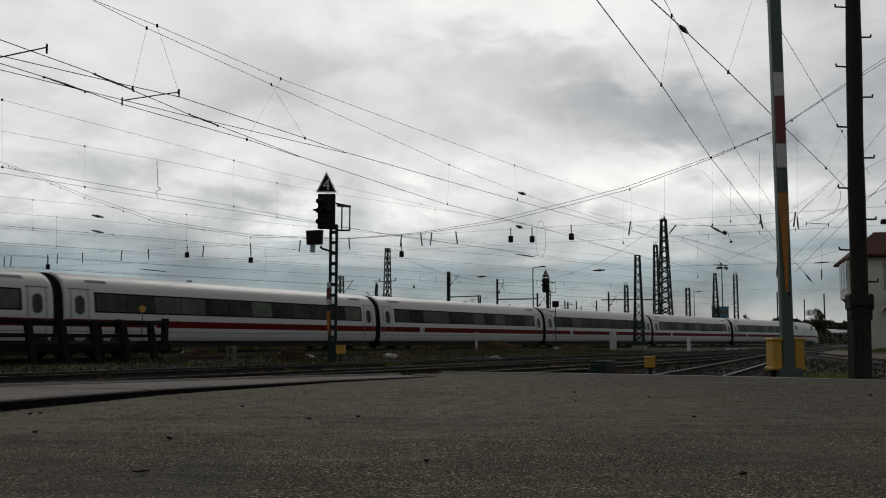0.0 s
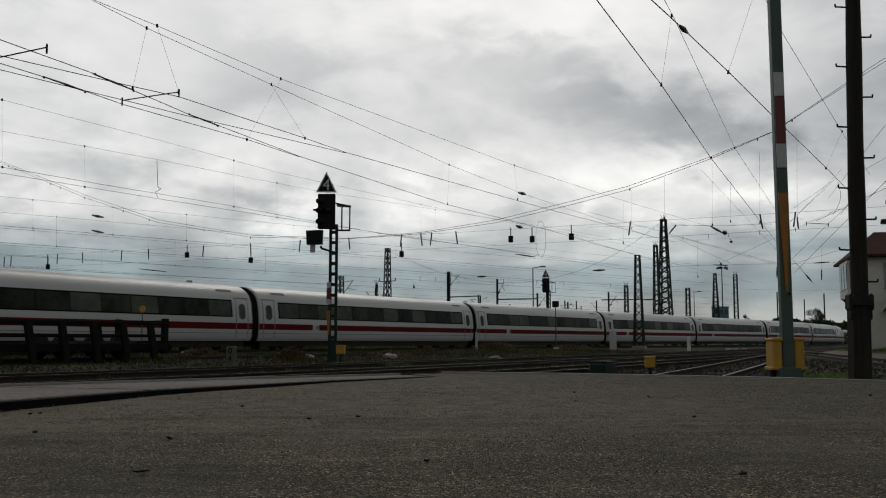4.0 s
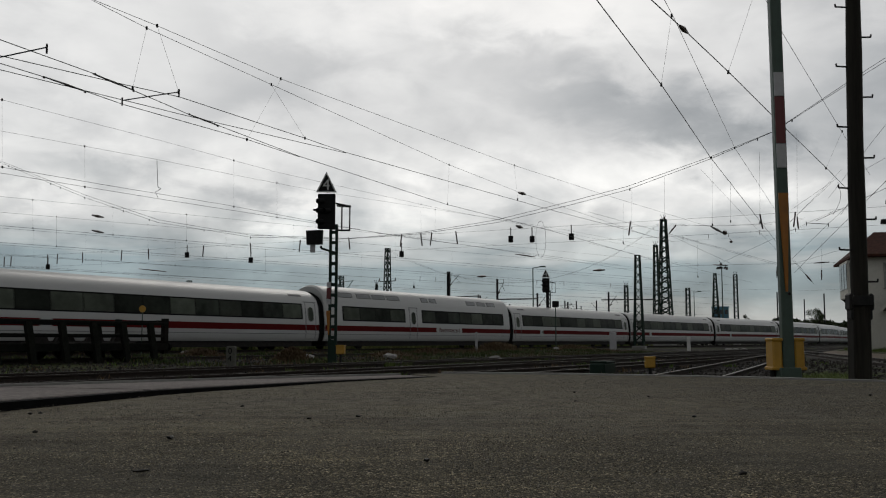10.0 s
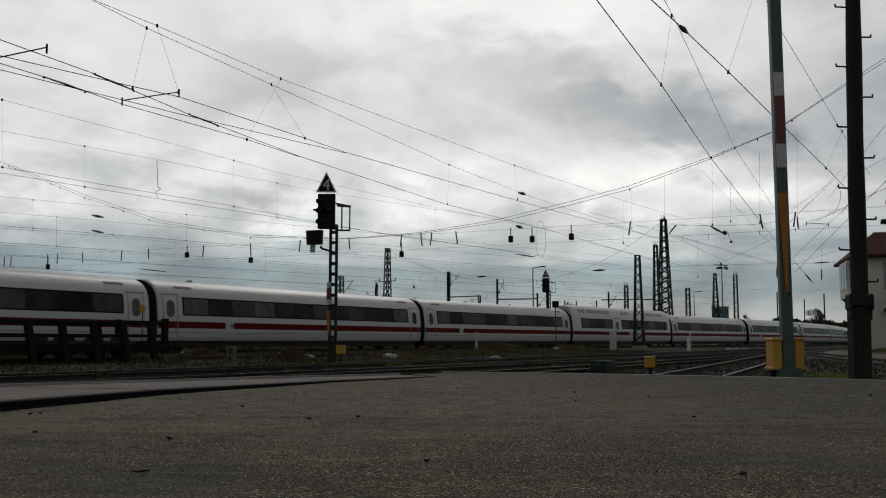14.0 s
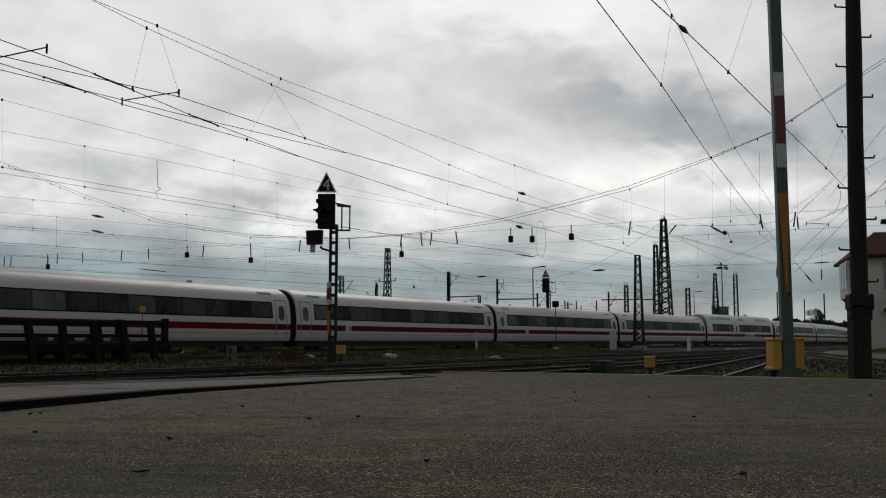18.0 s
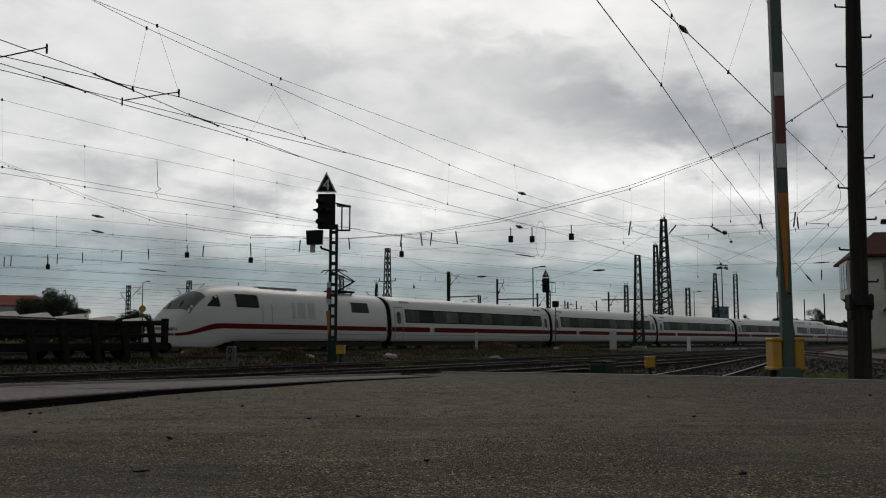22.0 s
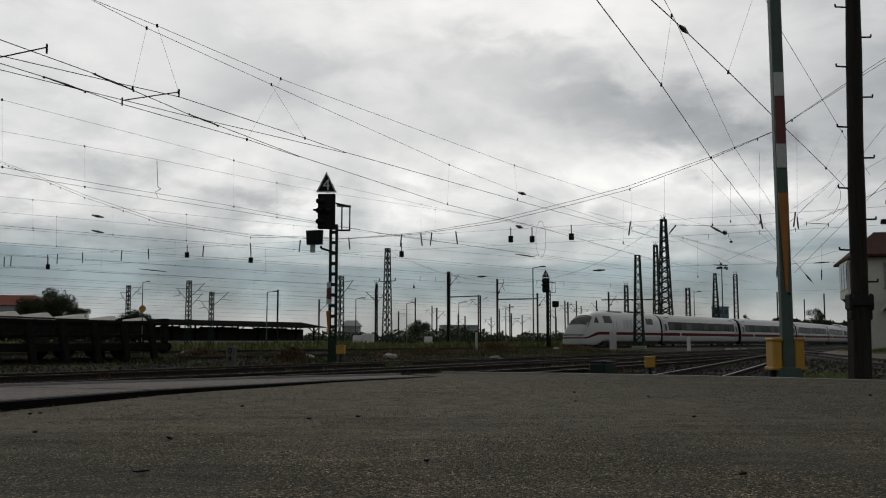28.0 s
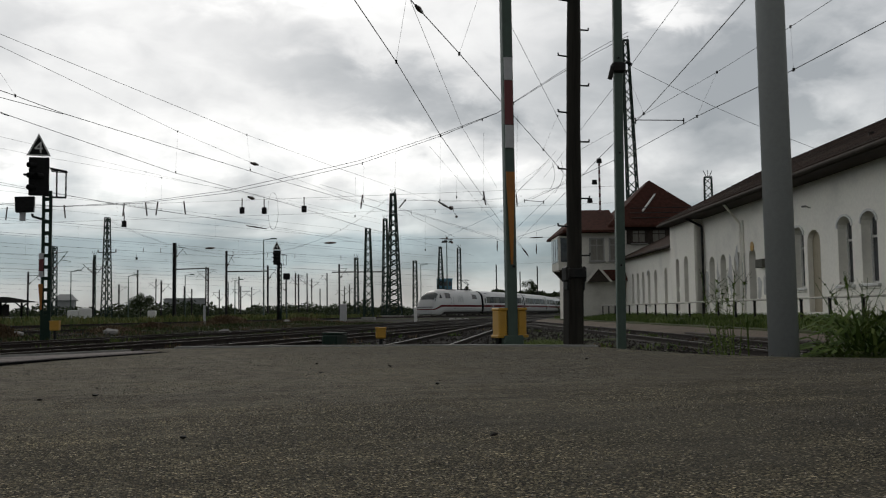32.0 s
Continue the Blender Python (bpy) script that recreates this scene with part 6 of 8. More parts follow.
RAIL_PAINT = material("worn_pale_railing_paint", (0.42, 0.41, 0.36), 0.7, grain=6, vary=0.2, stain=1.5, stain_colour=(0.15, 0.11, 0.07), stain_amount=0.4, bump=0.0)


def railing():
    rail = thing("railing", "low dark steel railing with a pale worn top tube", "railing", house_pose(0, 11.3))
    z0, z1 = 0.08, 0.78
    us = [14.0 + 2.05 * k for k in range(24)]
    for u in us:
        p = bm_new()
        box(p, u, 0, (z0 + z1) / 2 - 0.1, 0.07, 0.07, z1 - z0 + 0.2)
        box(p, u, 0, z1 - 0.05, 0.09, 0.08, 0.06)
        part("post", p, STEEL_DARK, rail)
    for a, b in zip(us, us[1:]):
        part("top_tube", rod(bm_new(), (a, 0, z1), (b, 0, z1), 0.034, sides=8), RAIL_PAINT, rail)


bank()
railing()


# ---- overhead wires ----
def wire_mesh(a, b, sag=0.0, r=0.008, n=None):
    a, b = Vector(a), Vector(b)
    n = n or (1 if not sag else 14)
    verts, faces = [], []
    d = (b - a).normalized()
    side = d.cross(Vector((0, 0, 1))).normalized()
    up = side.cross(d)
    for i in range(n + 1):
        t = i / n
        p = a.lerp(b, t) - Vector((0, 0, 4 * sag * t * (1 - t)))
        for k in range(4):
            an = math.pi / 4 + k * math.pi / 2
            verts.append(p + (side * math.cos(an) + up * math.sin(an)) * r * 0.85)
    for i in range(n):
        for k in range(4):
            faces.append((i * 4 + k, i * 4 + (k + 1) % 4, i * 4 + 4 + (k + 1) % 4, i * 4 + 4 + k))
    me = bpy.data.meshes.new("wire")
    me.from_pydata(verts, [], faces)
    me.materials.append(WIRE)
    return me


def at_fraction(a, b, t, sag=0.0):
    return Vector(a).lerp(Vector(b), t) - Vector((0, 0, 4 * sag * t * (1 - t)))


def overhead_line(messenger, contact, hangers=(), r=0.009, label="thin dark overhead line with contact wire and droppers"):
    """A messenger wire over a contact wire, tied by droppers; hangers: fractions along both."""
    t = thing("overhead_line", label, "overhead wire", group="overhead lines")
    for name, run, k in (("messenger_wire", messenger, 0.75), ("contact_wire", contact, 1.1)):
        for a, b in zip(run, run[1:]) if run else ():
            part(name, wire_mesh(a, b, r=r * k), None, t)
    for a, b in hangers:
        a, b = Vector(a), Vector(b)
        d = part("dropper", wire_mesh(a, b, r=r * 0.34), None, t)
        for p in (a, b):
            part("clamp", box(bm_new(), *p, 0.035, 0.035, 0.07), STEEL_DARK, d)
    return t


def steady_arm(a, b):
    t = thing("steady_arm", "dark steel tube that steadies the contact wires", "overhead fitting", group="steady arms")
    a, b = Vector(a), Vector(b)
    part("tube", rod(bm_new(), a, b, 0.0125, sides=8), STEEL_DARK, t)
    for p in (a, b):
        part("clamp", beam(bm_new(), p + Vector((0, 0, 0.06)), p - Vector((0, 0, 0.11)), 0.026), STEEL_DARK, t)


# lines over the near yard tracks
overhead_line(((-6.68, 17.18, 7), (-5.91, 18.65, 7), (-4.03, 22.55, 7), (2.64, 33.93, 7), (7.18, 40.84, 7), (14.85, 51.97, 7)), ((-7.81, 15.36, 5.4), (-6.1, 17.39, 5.4), (-5.3, 18.29, 5.4), (-3.34, 22.1, 5.4), (-2.53, 23.79, 5.4), (0.1, 28.05, 5.4), (4.04, 34.41, 5.4), (11.29, 45.45, 5.4)), (((-5.91, 18.65, 7), (-5.21, 17.91, 5.4)), ((-4.03, 22.55, 7), (-4.77, 22.23, 5.4)), ((2.64, 33.93, 7), (2.58, 31.78, 5.4))))
overhead_line(((-6.78, 17.01, 7), (-6.17, 18.79, 7), (-4.36, 23.06, 7), (0.23, 33.82, 7), (3.51, 40.53, 7), (14.61, 60.29, 7)), ((-7.35, 14.43, 5.4), (-6.39, 16.71, 5.4), (-5.5, 19.74, 5.4), (-3.81, 24.31, 5.4), (0.12, 32.98, 5.4), (4.95, 41.21, 5.4), (14.8, 59.74, 5.4)), (((-6.17, 18.79, 7), (-6.02, 17.62, 5.4)), ((-4.36, 23.06, 7), (-3.34, 22.1, 5.4)), ((0.23, 33.82, 7), (0.16, 32.84, 5.4))))
overhead_line(None, ((-8.03, 15.62, 5.4), (-7.41, 16.89, 5.4), (-6.64, 18.87, 5.4), (-4.77, 22.23, 5.4), (-3.82, 24.38, 5.4)))
overhead_line(None, ((-8.43, 16.4, 5.5), (-5.7, 20.25, 5.5), (-2.59, 24.35, 5.5)))


def crossing_guide(a, b):
    """A short rod clamped along two contact wires where they cross."""
    t = thing("crossing_guide", "short dark rod clamped where two contact wires cross", "overhead fitting", group="crossing guides")
    a, b = Vector(a), Vector(b)
    part("rod", rod(bm_new(), a, b, 0.006, sides=6), STEEL_DARK, t)
    for p in (a, b):
        part("clamp", box(bm_new(), *p, 0.036, 0.036, 0.045, bevel=0.008), STEEL_DARK, t)


crossing_guide((-6.43, 16.76, 5.42), (-6.1, 17.9, 5.42))
crossing_guide((-7.46, 16.96, 5.42), (-7.08, 17.98, 5.42))
crossing_guide((-5.51, 19.8, 5.42), (-5.16, 20.91, 5.42))
steady_arm((-8.36, 16.27, 5.5), (-6.76, 15.43, 5.5))
steady_arm((-6.68, 18.94, 5.5), (-5.31, 18.28, 5.5))
overhead_line(((-12.47, 24.95, 7.2), (-9.5, 30.48, 7.2), (-6.6, 36.4, 7.2), (0.17, 47.05, 7.2), (7.53, 56.94, 7.2), (15.21, 67.96, 7.2)), ((-12.91, 26.01, 5.5), (-10.67, 29.68, 5.5), (-7.97, 33.79, 5.5), (-5.31, 38.64, 5.5), (-2.26, 43.87, 5.5), (11.76, 60.96, 5.5)), (((-12.27, 25.31, 7.2), (-12.68, 26.36, 5.5)), ((-7.76, 33.97, 7.2), (-7.78, 34.22, 5.5)), ((-1.08, 45.09, 7.2), (-1.08, 45.34, 5.5))), r=0.008)
overhead_line(((-14.36, 28.83, 7.2), (-10.54, 33.87, 7.2), (-8.51, 36.9, 7.2), (-5.65, 40.98, 7.2), (-1.1, 46.05, 7.2), (7.34, 55.49, 7.2), (14.58, 65.12, 7.2)), ((-13.38, 26.98, 5.5), (-10.01, 32.3, 5.5), (-6.71, 37.22, 5.5), (-2.49, 43.17, 5.5), (3.64, 51.36, 5.5), (17.73, 71.64, 5.5)), (((-12.34, 31.47, 7.2), (-11.62, 29.79, 5.5)), ((-7.04, 38.9, 7.2), (-6.71, 37.22, 5.5)), ((-0.4, 46.85, 7.2), (-0.39, 45.86, 5.5))), r=0.008)
overhead_line(((-20.9, 42.26, 7.2), (23.23, 81.68, 7.2)), ((-19.51, 39.59, 5.5), (25.91, 82.46, 5.5)), (((-19.47, 43.63, 7.2), (-18.14, 40.78, 5.5)), ((-16.52, 46.05, 7.2), (-15.52, 43.4, 5.5)), ((-13.58, 48.75, 7.2), (-12.74, 45.86, 5.5)), ((-8.63, 53.31, 7.2), (-8.14, 50.4, 5.5)), ((-2.99, 58.16, 7.2), (-2.83, 55.18, 5.5)), ((2.96, 63.6, 7.2), (2.81, 60.51, 5.5))), r=0.01)
overhead_line(((-23.43, 47.47, 7.2), (25.92, 91.21, 7.2)), ((-22.82, 46.38, 5.5), (30.48, 97.09, 5.5)), (((-20.83, 49.64, 7.2), (-20.33, 48.6, 5.5)), ((-16.98, 53.05, 7.2), (-16.7, 52.35, 5.5)), ((-13.26, 56.35, 7.2), (-13.03, 55.56, 5.5)), ((-7, 62.15, 7.2), (-6.9, 61.42, 5.5)), ((0.67, 68.82, 7.2), (0.67, 68.64, 5.5))), r=0.011)
overhead_line(((-26.66, 54.1, 7.2), (31.36, 110.49, 7.2)), ((-26.06, 53.03, 5.5), (34.55, 110.09, 5.5)), (((-24.74, 55.77, 7.2), (-24.24, 54.81, 5.5)), ((-22.51, 58.16, 7.2), (-21.89, 56.72, 5.5)), ((-18.13, 62.5, 7.2), (-17.64, 60.96, 5.5)), ((-12.97, 67.54, 7.2), (-12.62, 65.87, 5.5)), ((-6.51, 73.95, 7.2), (-6.29, 71.64, 5.5)), ((6.1, 86.18, 7.2), (5.88, 83.29, 5.5))), r=0.012)
overhead_line(((-31.28, 63.6, 7.2), (36.89, 130.09, 7.2)), ((-30.36, 61.88, 5.5), (39.86, 127.09, 5.5)), (((-30.05, 64.73, 7.2), (-29.1, 62.83, 5.5)), ((-25.57, 69.26, 7.2), (-24.66, 66.95, 5.5)), ((-19.37, 74.96, 7.2), (-18.8, 72.92, 5.5)), ((-11.34, 82.92, 7.2), (-10.92, 80.04, 5.5)), ((-0.23, 93.54, 7.2), (-0.22, 89.66, 5.5))), r=0.013)
overhead_line(((-39.5, 80.48, 7.2), (52.25, 184.53, 7.2)), ((-38.46, 78.51, 5.5), (57.55, 183.73, 5.5)), (((-34.64, 85.51, 7.2), (-33.68, 83.29, 5.5)), ((-28.5, 92.75, 7.2), (-27.81, 90.66, 5.5)), ((-20.62, 101.32, 7.2), (-19.97, 98.25, 5.5)), ((-6.73, 117.58, 7.2), (-6.47, 113.12, 5.5))), r=0.016)
# lines over the far tracks, one beside the other
for k, (p, turn) in enumerate(((72, 40.5), (84, 40.0), (97, 39.0), (112, 38.0), (128, 37.0), (146, 36.0))):
    pts = straight(p, turn, -70, 150, 55)
    up = [(*q, 7.3 - (0.5 if i % 2 else 0.0)) for i, q in enumerate(pts)]
    down = [(*q, 5.55) for q in pts]
    ties = []
    for (a, c), (b, d) in zip(zip(up, down), zip(up[1:], down[1:])):
        ties += [(Vector(a).lerp(Vector(b), f), Vector(c).lerp(Vector(d), f)) for f in (0.2, 0.4, 0.6, 0.8)]
    overhead_line(up, down, ties, r=0.012 + 0.0012 * k)
# lines over the tracks that run past the masts
overhead_line(((3.98, 16.61, 7), (4.63, 18.11, 7), (9.83, 30.8, 7), (16.48, 45.65, 7)), ((2.02, 12.52, 5.4), (4.18, 17.39, 5.4), (7.18, 24.53, 5.4), (16.63, 45.98, 5.4), (31.65, 79.21, 5.4)), (((4.58, 18.05, 7), (4.18, 17.39, 5.4)), ((9.83, 30.8, 7), (7.18, 24.53, 5.4))))
overhead_line(((5.86, 16.61, 7), (7.31, 19.33, 7), (13.17, 29.74, 7), (16.74, 35.92, 7)), ((2.73, 12.52, 5.4), (3.79, 14.22, 5.4), (5.22, 16.56, 5.4), (7.27, 20, 5.4), (10.99, 26.17, 5.4), (13.8, 30.91, 5.4)), (((5.79, 16.61, 7), (5.21, 16.56, 5.4)), ((12.4, 28.35, 7), (10.87, 26, 5.4))))
overhead_line(((9.98, 16.17, 7), (11.9, 22.52, 7), (13.8, 29.08, 7), (17.55, 41.88, 7)), ((8.5, 11.88, 5.4), (9.34, 14.43, 5.4), (11.34, 20.62, 5.4), (13.09, 26.51, 5.4), (25.11, 66.26, 5.4)), (((11.9, 22.52, 7), (11.34, 20.62, 5.4)),))
overhead_line(((13.22, 15.23, 7), (13.73, 17.96, 7), (14.39, 22, 7), (15.13, 27.51, 7), (16.15, 36.04, 7)), ((11.59, 11.97, 5.4), (11.85, 13.42, 5.4), (12.28, 16.03, 5.4), (12.84, 20.59, 5.4), (13.71, 25.51, 5.4), (15.21, 37.62, 5.4)), (((13.73, 17.96, 7), (12.28, 16.03, 5.4)), ((14.39, 22, 7), (12.84, 20.59, 5.4))))
steady_arm((11.74, 21.79, 5.5), (13.03, 21.54, 5.5))
steady_arm((15.69, 39.79, 5.6), (16.8, 40.18, 5.6))


# ---- cross-spans that carry the lines over all tracks ----
def strain_insulator(parent, p, tilt=0.0, ln=0.9, r=0.034):
    a = Vector(p)
    b = a - Vector((tilt, 0, ln))
    ob = part("insulator", rod(bm_new(), a, b, r, sides=8), CERAMIC, parent, "dark rod insulator")
    return b


def cross_span(a, b, sag, low, rods, label, r=0.014, blocks=(), gap=0.17, run=()):
    """Two sagging carrying cables and two level span wires; rods: fractions with a hanger and a rod insulator."""
    t = thing("cross_span", label, "overhead wire", group="cross-spans")
    a, b = Vector(a), Vector(b)
    if run:
        for k, ((f0, z0), (f1, z1)) in enumerate(zip(run, run[1:])):
            p, q = a.lerp(b, f0), a.lerp(b, f1)
            p.z, q.z = z0, z1
            part("carrying_cable", wire_mesh(p, q, 0.0, r), None, t)
            lift = [Vector((0, 0, gap * abs(math.cos(2.6 * (k + j))))) for j in (0, 1)]
            part("carrying_cable", wire_mesh(p + lift[0], q + lift[1], 0.0, r), None, t)
    else:
        part("carrying_cable", wire_mesh(a, b, sag, r, 24), None, t)
        part("carrying_cable", wire_mesh(a + Vector((0, 0, gap)), b + Vector((0, 0, gap)), sag + 0.1, r, 24), None, t)

    def cable(f):
        p = at_fraction(a, b, f, sag)
        if run:
            p.z = float(np.interp(f, [k for k, _ in run], [z for _, z in run]))
        return p

    la, lb = Vector((a.x, a.y, low)), Vector((b.x, b.y, low))
    part("upper_span_wire", wire_mesh(la + Vector((0, 0, 0.75)), lb + Vector((0, 0, 0.75)), 0.1, r * 0.5, 12), None, t)
    part("lower_span_wire", wire_mesh(la, lb, 0.1, r * 0.5, 12), None, t)
    for k, f in enumerate(rods):
        top = cable(f)
        foot = Vector((top.x, top.y, low + 0.72))
        if top.z - foot.z > 0.15:
            h = part("hanger", wire_mesh(top, foot, r=r * 0.62), None, t)
            part("clamp", box(bm_new(), top.x, top.y, top.z - 0.03, 0.04, 0.04, 0.12), STEEL_DARK, h)
        strain_insulator(t, (top.x, top.y, low + 0.72), 0.16 * math.sin(k * 3.1), 0.64)
    for f, z in blocks:
        p = at_fraction(la, lb, f)
        p.z = z
        top = cable(f)
        w = part("weight_block", rod(bm_new(), p, p - Vector((0, 0, 0.30)), 0.13, sides=6), BLACK_PAINT, t, "dark hanging block")
        part("hanger", wire_mesh(top, p, r=r * 0.5), None, w)
        part("insulator", rod(bm_new(), p + Vector((0, 0, 0.42)), p, 0.025, sides=8), CERAMIC, w)


SPAN_END = Vector((19.69, 36.93, 12.79))
# how far along the main cross-span, and how high its carrying cables hang there
CABLE_RUN = ((0.0, 12.79), (0.028, 12.0), (0.055, 11.15), (0.103, 9.56), (0.149, 8.6), (0.215, 7.47), (0.262, 6.94), (0.327, 6.31),
             (0.4, 5.97), (0.474, 5.91), (0.584, 6.31), (0.702, 7.52), (0.806, 9.42), (0.917, 11.79), (1.0, 13.58))
cross_span(SPAN_END, (-32.37, 62, 14.05), 7.3, 5.27, (0.926, 0.915, 0.858, 0.843, 0.806, 0.75, 0.714, 0.642, 0.585, 0.527, 0.474, 0.419, 0.4, 0.389, 0.366, 0.213, 0.115, 0.09),
           "sagging cross-span cables with rod insulators over the yard",
           run=CABLE_RUN, blocks=((0.857, 5.36), (0.663, 5.65), (0.584, 5.17), (0.419, 5.12), (0.315, 5.6), (0.296, 5.55), (0.262, 5.57)))
cross_span((32.84, 138, 18.44), (-6.92, 118, 11.99), 6.4, 8.2, (0.1, 0.22, 0.4, 0.5, 0.62, 0.8, 0.85, 0.9), "far cross-span with rod insulators between lattice masts", r=0.014, blocks=((0.92, 7.7),))
cross_span((34.5, 140, 18.18), (50.33, 128, 17.46), 0.5, 15.61, (0.1, 0.3, 0.45, 0.68, 0.93), "far cross-span running on beyond the tall mast", r=0.013)
hang = thing("cross_span", "thin cross-span cable that runs down behind the station roof", "overhead wire", group="cross-spans")
part("carrying_cable", wire_mesh((35.84, 66.56, 20.13), (54.69, 67.24, 13.93), 0.3, 0.02, 10), None, hang)
part("back_stay", wire_mesh(SPAN_END, (35.39, 66.7, 21.62), r=0.02), None, hang)


def span_insulator(a, b, r=0.11):
    """A dark barrel insulator strung in a wire."""
    t = thing("line_insulator", "dark barrel insulator strung in an overhead wire", "insulator", group="line insulators")
    a, b = Vector(a), Vector(b)
    m = (a + b) / 2
    bm = bm_new()
    rod(bm, a, m, r * 0.5, r, 8)
    rod(bm, m, b, r, r * 0.5, 8)
    part("barrel", bm, CERAMIC, t)


span_insulator((3.69, 14.06, 5.4), (3.89, 14.38, 5.4), 0.045)
span_insulator((-18.38, 48.24, 7.1), (-18.12, 49.13, 7.1), 0.075)
span_insulator((-20.9, 54.94, 7.1), (-20.65, 56.09, 7.1), 0.075)
span_insulator((3.31, 40.21, 7), (3.65, 40.68, 7), 0.08)
span_insulator((3.12, 39.18, 5.4), (3.41, 39.77, 5.4), 0.08)
span_insulator((13.31, 45.8, 6.2), (14.66, 48.44, 6.2), 0.07)
span_insulator((14.67, 48.19, 6.2), (14.94, 48.7, 6.2), 0.13)
span_insulator((-6.46, 16.74, 5.42), (-6.08, 17.86, 5.42), 0.022)
span_insulator((-7.45, 16.92, 5.42), (-7.05, 17.94, 5.42), 0.022)
span_insulator((-5.52, 19.82, 5.42), (-5.12, 20.89, 5.42), 0.022)
span_insulator((-23.04, 70.2, 6), (-21.83, 73.05, 6), 0.05)
span_insulator((4.56, 58.33, 6), (6, 60.3, 6), 0.05)
span_insulator((3.46, 93.13, 7), (4.28, 92.32, 7), 0.12)
span_insulator((13.78, 84.95, 7), (14.7, 84.28, 7), 0.12)


def feeder_loop():
    """Slack jumper wires that hang between the lines."""
    t = thing("jumper_wire", "slack dark jumper wire hanging between overhead lines", "overhead wire", group="jumper wires")
    top, foot = Vector((-10.14, 32.45, 6.9)), Vector((-10.13, 32.68, 5.6))
    zig = [top, top.lerp(foot, 0.72), top.lerp(foot, 0.76) + Vector((0.12, 0, 0)), top.lerp(foot, 0.86) - Vector((0.1, 0, 0)), foot]
    for p, q in zip(zig, zig[1:]):
        part("strand", wire_mesh(p, q, r=0.012), None, t)
    u = thing("jumper_wire", "long oval loop of slack wire under the cross-span", "overhead wire", group="jumper wires")
    c = Vector((4.66, 44, 5.32))
    pts = []
    for k in range(17):
        a = 2 * math.pi * k / 16 + math.pi / 2
        pts.append(c + Vector((0.24 * math.cos(a), 0, 0.84 * math.sin(a) + (0.08 if math.sin(a) > 0 else 0))))
    for p, q in zip(pts, pts[1:]):
        part("strand", wire_mesh(p, q, r=0.009), None, u)


feeder_loop()


# thin wires and fittings between the masts and the signal box
for a, b in (((14.98, 40, 5.6), (17.15, 40, 7.59)), ((15.85, 42, 4.25), (17.45, 38, 6.78)), ((15.13, 40, 6.2), (16.95, 40, 7.44)), ((20.98, 70, 6.41), (26.3, 62, 9.25)),
             ((16.98, 70, 8.65), (21.71, 70, 6.41)), ((16.81, 66, 7.94), (24.81, 66, 5.67)), ((14.1, 90, 10.09), (29.94, 90, 6.23)),
             ((11.77, 75, 9.79), (21.37, 60, 8.08)), ((16.33, 60, 5.42), (24.65, 58, 5.44)), ((14.06, 90, 7.44), (17.26, 62, 5.59)), ((17.07, 45, 4.47), (17.93, 45, 3.37)),
             ((18.69, 120, 6.68), (38.91, 110, 6.7)), ((22.38, 60, 5.42), (24.35, 56, 6.12)), ((9.43, 60, 8.93), (21.65, 60, 5.57)), ((38.11, 100, 5.95), (43.29, 100, 6.14)),
             ((14.06, 50, 9.86), (18.8, 50, 4.6)), ((17.42, 40, 7.99), (15.11, 40, 5.7))):
    overhead_line(None, (a, b), r=0.0062 if a[1] < 60 else 0.009)
for a, b in (((10.69, 52, 9), (10.64, 52, 6.88)), ((12.08, 50, 9.55), (12.02, 50, 7.19)), ((12.6, 50, 9.49), (12.6, 50, 6.75)), ((13.81, 47, 9.59), (13.74, 47, 6.44)), ((14.73, 47, 8.65), (14.67, 47, 6.61)),
             ((15.57, 45, 9.77), (15.48, 45, 6.29)), ((16.67, 43, 10.3), (16.54, 43, 6.25)), ((16.53, 60, 7.12), (16.5, 60, 4.69)), ((19.88, 55, 6.02), (19.84, 55, 4.88)), ((22.55, 55, 6.36), (22.48, 55, 4.67)), ((10.19, 52, 8.29), (10.15, 52, 6.04))):
    t = thing("dropper", "thin dark wire hanging from the cross-span", "overhead wire", group="droppers")
    part("strand", wire_mesh(a, b, r=0.0052), None, t)
    part("clamp", box(bm_new(), *b, 0.05, 0.05, 0.12), STEEL_DARK, t)
for a, b in (((16.54, 43, 6.25), (16.57, 43, 5.72)), ((19.83, 55, 4.84), (19.81, 55, 4.27)), ((22.48, 55, 4.67), (22.46, 55, 4.14)), ((12.6, 50, 6.75), (12.25, 50, 6.32)), ((17.51, 60, 5.46), (18.46, 60, 5.42)), ((23.23, 58, 5.4), (24.22, 58, 5.47)), ((17.59, 45, 3.78), (17.9, 45, 3.39))):
    span_insulator(a, b, 0.045)


def wire_ball(p):
    t = thing("wire_ball", "small dark ball hanging in the overhead wires", "insulator", group="wire balls")
    bm = bm_new()
    bmesh.ops.create_uvsphere(bm, u_segments=10, v_segments=8, radius=0.09)
    for v in bm.verts:
        v.co.z *= 0.85
    part("ball", bm, CERAMIC, t, m=Matrix.Translation(p))
    part("eye_bolt", rod(bm_new(), Vector(p) + Vector((0, 0, 0.06)), Vector(p) + Vector((-0.12, 0, 0.22)), 0.012, sides=5), STEEL_DARK, t)


for p in ((17.16, 55, 6.43), (18.02, 60, 5.49), (18.38, 60, 5.2)):
    wire_ball(p)


